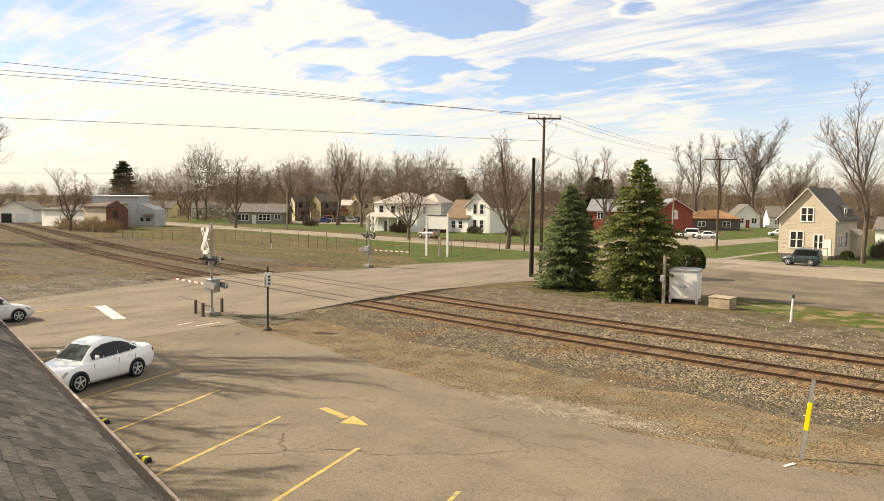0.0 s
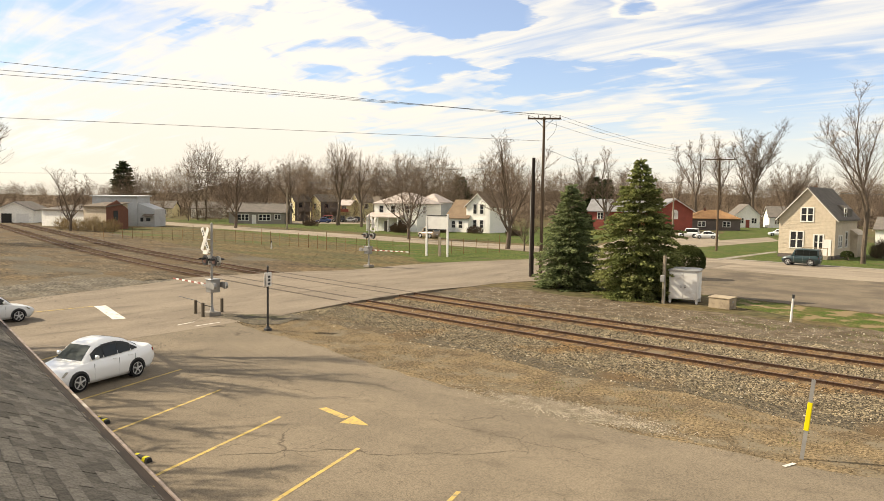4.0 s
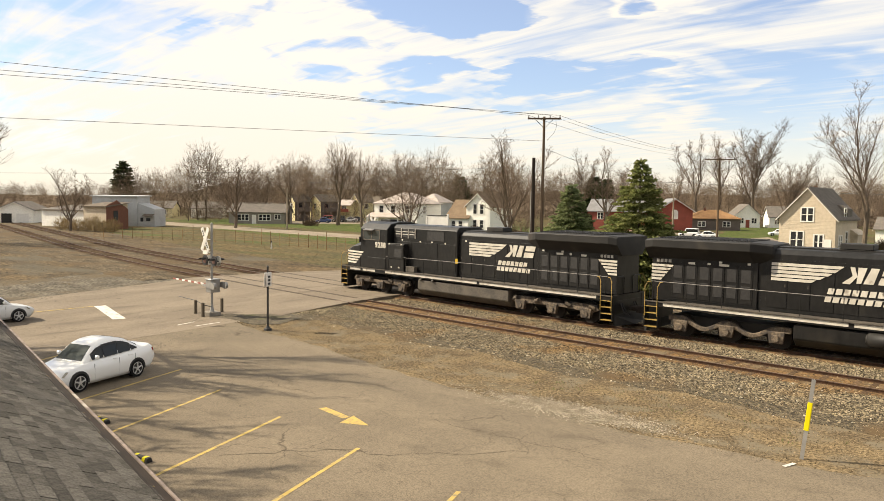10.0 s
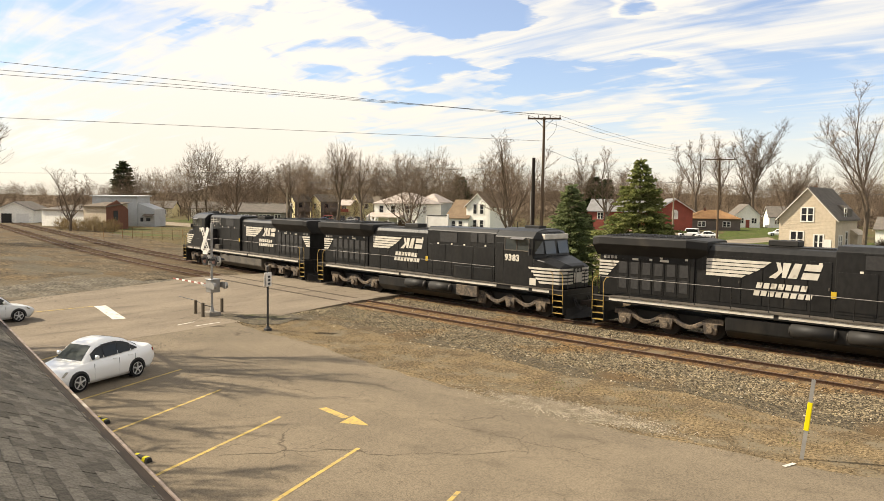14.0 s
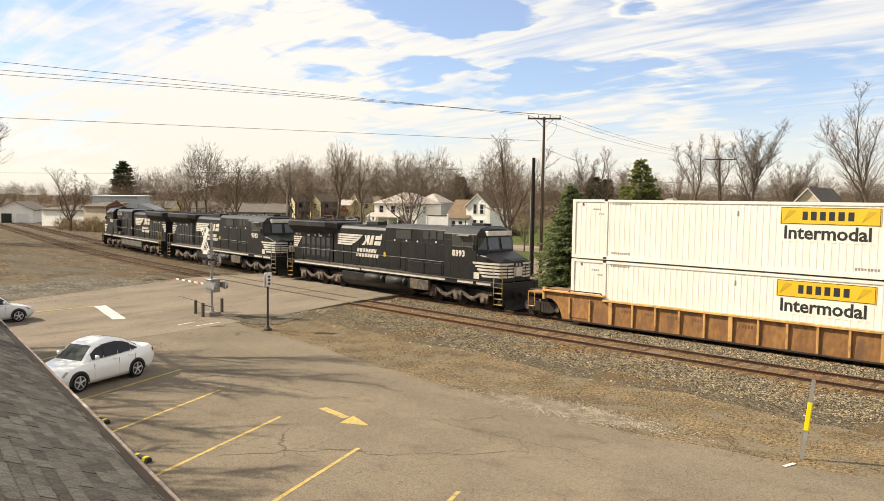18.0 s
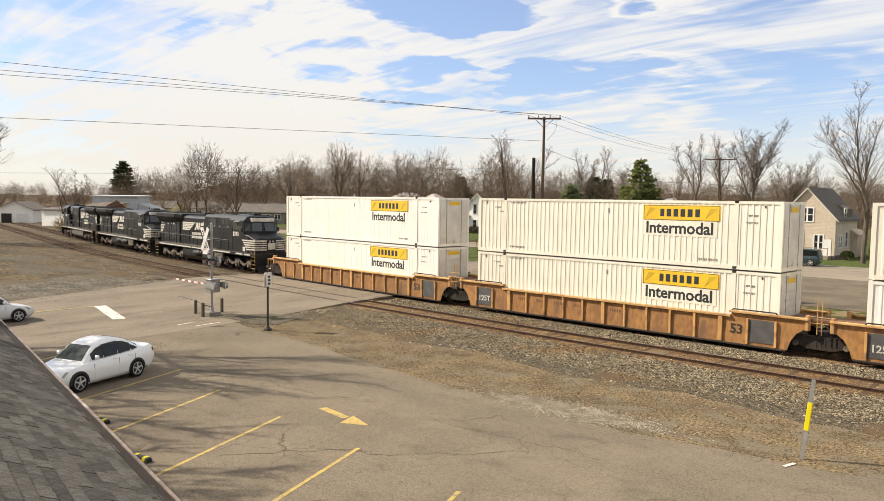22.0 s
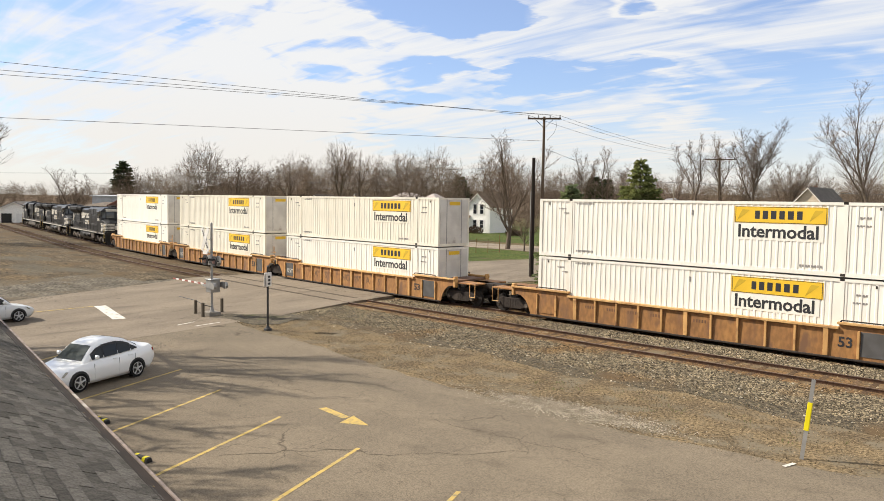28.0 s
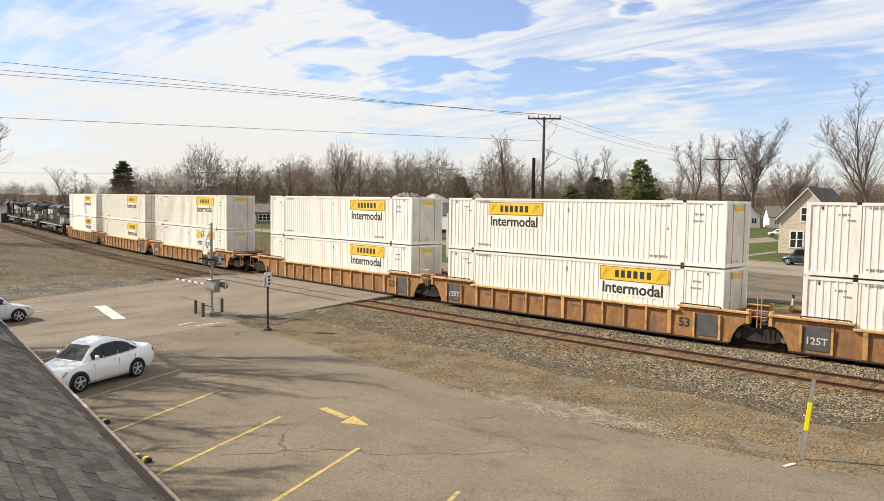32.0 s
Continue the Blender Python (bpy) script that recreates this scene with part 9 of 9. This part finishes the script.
def tufts():
    """Dead and green grass in patches along the verges."""
    rnd = random.Random(8)
    for name, spots, material, label in (("dead_grass", [(-29, 2, -13.5, -7.6, 1700), (-100, -48, -24, -3, 2600), (-110, -50, 5, 16, 2600)], "straw", "tufts of dead straw-coloured grass beside the ballast"),
                                         ("green_grass", [(-28, -20, -8.8, -6.2, 700), (-14, 0, 4.6, 8.2, 1500), (-12, 2, -13, -8, 260)], "blade", "patches of short green grass")):
        verts, faces = [], []
        for s0, s1, q0, q1, n in spots:
            for _ in range(n):
                s, q = rnd.uniform(s0, s1), rnd.uniform(q0, q1)
                if noise.noise(Vector((s * 0.45, q * 0.8, 3.0))) < rnd.uniform(-0.1, 0.3):
                    continue
                p, _a = on_line(s, q)
                if p.y < 20.2 and p.x > -30 and p.y < 17.6 + 0.35 * max(0, p.x + 12):
                    continue
                for _ in range(6):
                    a, h, w = rnd.uniform(0, 6.28), rnd.uniform(0.015, 0.065), rnd.uniform(0.006, 0.014)
                    x, y = p.x + rnd.gauss(0, 0.09), p.y + rnd.gauss(0, 0.09)
                    k = len(verts)
                    verts += [(x - w * math.sin(a), y + w * math.cos(a), 0.0), (x + w * math.sin(a), y - w * math.cos(a), 0.0), (x + math.cos(a) * h * 1.6, y + math.sin(a) * h * 1.6, 0.015 + h)]
                    faces.append((k, k + 1, k + 2))
        tagged(new(name, raw(name, verts, faces, material)), label, "grass", kind="stuff")


M["straw"] = mat("straw", (0.165, 0.122, 0.066), (0.115, 0.086, 0.047), 1, 0.95, island=0.3)
M["blade"] = mat("blade", (0.085, 0.115, 0.030), (0.11, 0.12, 0.04), 1, 0.95, island=0.3)
tufts()


# ---------------------------------------------------------------- the station roof below the camera
def station():
    P0, along, out, pitch = Vector((-6.05, 3.78, 3.3)), Vector((0.966, -0.2585, 0)), Vector((0.2585, 0.966, 0)), radians(26)
    up = -out * math.cos(pitch) + Vector((0, 0, math.sin(pitch)))
    nrm = along.cross(up).normalized()
    if nrm.z < 0:
        nrm = -nrm
    R = Matrix((along, up, nrm)).transposed().to_4x4()
    R.translation = P0
    t = thing("station_building", Matrix.Identity(4), "low station building with a grey shingle roof and brown gutter", "building")
    flat = Matrix((along, -out, Vector((0, 0, 1)))).transposed().to_4x4()
    flat.translation = Vector((P0.x, P0.y, 0))
    bm = fresh()
    box(bm, -17.5, 9.0, 0.55, 1.0, 0.0, 3.35, flat)
    part("wall", bm, "white_siding", t)
    bm = fresh()
    box(bm, -18, 9.5, 0.03, 7.0, -0.16, -0.03, R)
    roof = part("roof", bm, "shingle_seam", t, "roof of weathered grey shingles")
    bm = fresh()
    box(bm, -18.1, 9.6, 0.0, 0.05, 3.06, 3.30, flat)
    part("fascia", bm, "gutter", t)
    bm = fresh()
    pts = [(0.02, 3.27), (-0.075, 3.27), (-0.095, 3.23), (-0.07, 3.15), (0.02, 3.13), (0.02, 3.145), (-0.06, 3.165), (-0.08, 3.23), (-0.065, 3.255), (0.02, 3.255)]
    loft(bm, [[flat @ Vector((u, a, z)) for a, z in pts] for u in (-18.2, 9.7)])
    gut = part("gutter", bm, "gutter", t, "dark brown gutter with a pale lip")
    bm = fresh()
    box(bm, -18.2, 9.7, -0.104, -0.070, 3.268, 3.284, flat)
    part("lip", bm, "gutter_lip", gut, "pinkish brown metal edge with painted pale reflections")
    bm = fresh()
    box(bm, -18, 9.5, -0.02, 0.06, -0.03, -0.012, R)
    part("drip_edge", bm, "gutter", t)
    rnd = random.Random(17)
    shapes = []
    for w in (0.16, 0.22, 0.28, 0.33):
        bm = fresh()
        loft(bm, [[(0.003, 0, 0.002), (w - 0.003, 0, 0.002), (w - 0.003, 0, 0.014), (0.003, 0, 0.014)], [(0.003, 0.165, -0.004), (w - 0.003, 0.165, -0.004), (w - 0.003, 0.165, 0.003), (0.003, 0.165, 0.003)]])
        shapes.append((w, mesh_of("shingle", bm, "shingle")))
    loose, faces = [], []
    made = 0
    for c in range(49):
        u = -18.0 + rnd.uniform(0, 0.3)
        while u < 9.15:
            w, me = rnd.choice(shapes)
            v = 0.015 + c * 0.142
            lift = rnd.choice((0.0, 0.0, 0.004))
            if -3.6 < u < 1.8 and c < 14 and made < 300:
                part("shingle", me, "shingle", roof, at=R @ Matrix.Translation((u, v, -0.028 + lift)))
                made += 1
            else:
                k = len(loose)
                for q in me.vertices:
                    loose.append(R @ (q.co + Vector((u, v, -0.028 + lift))))
                faces += [tuple(k + i for i in p.vertices) for p in me.polygons]
            u += w
    tagged(part("shingle_field", raw("shingle_field", loose, faces, "shingle"), "shingle", roof, "courses of weathered grey shingles"), kind="stuff")
    # leaves and grit caught along the gutter
    verts, fs = [], []
    for _ in range(22):
        u, a = rnd.uniform(-11, 0), rnd.uniform(-0.06, 0.10)
        p = flat @ Vector((u, a, 3.315 + max(0, a) * 0.5))
        k = len(verts)
        for i in range(4):
            q = 1.57 * i + rnd.random()
            verts.append(p + Vector((math.cos(q), math.sin(q), rnd.uniform(0, 0.4))) * rnd.uniform(0.008, 0.020))
        fs.append((k, k + 1, k + 2, k + 3))
    tagged(new("dry_leaves", raw("dry_leaves", verts, fs, "straw")), "dry leaves caught along the gutter", "leaves", kind="stuff")


station()


def motions():
    train_moves()


motions()
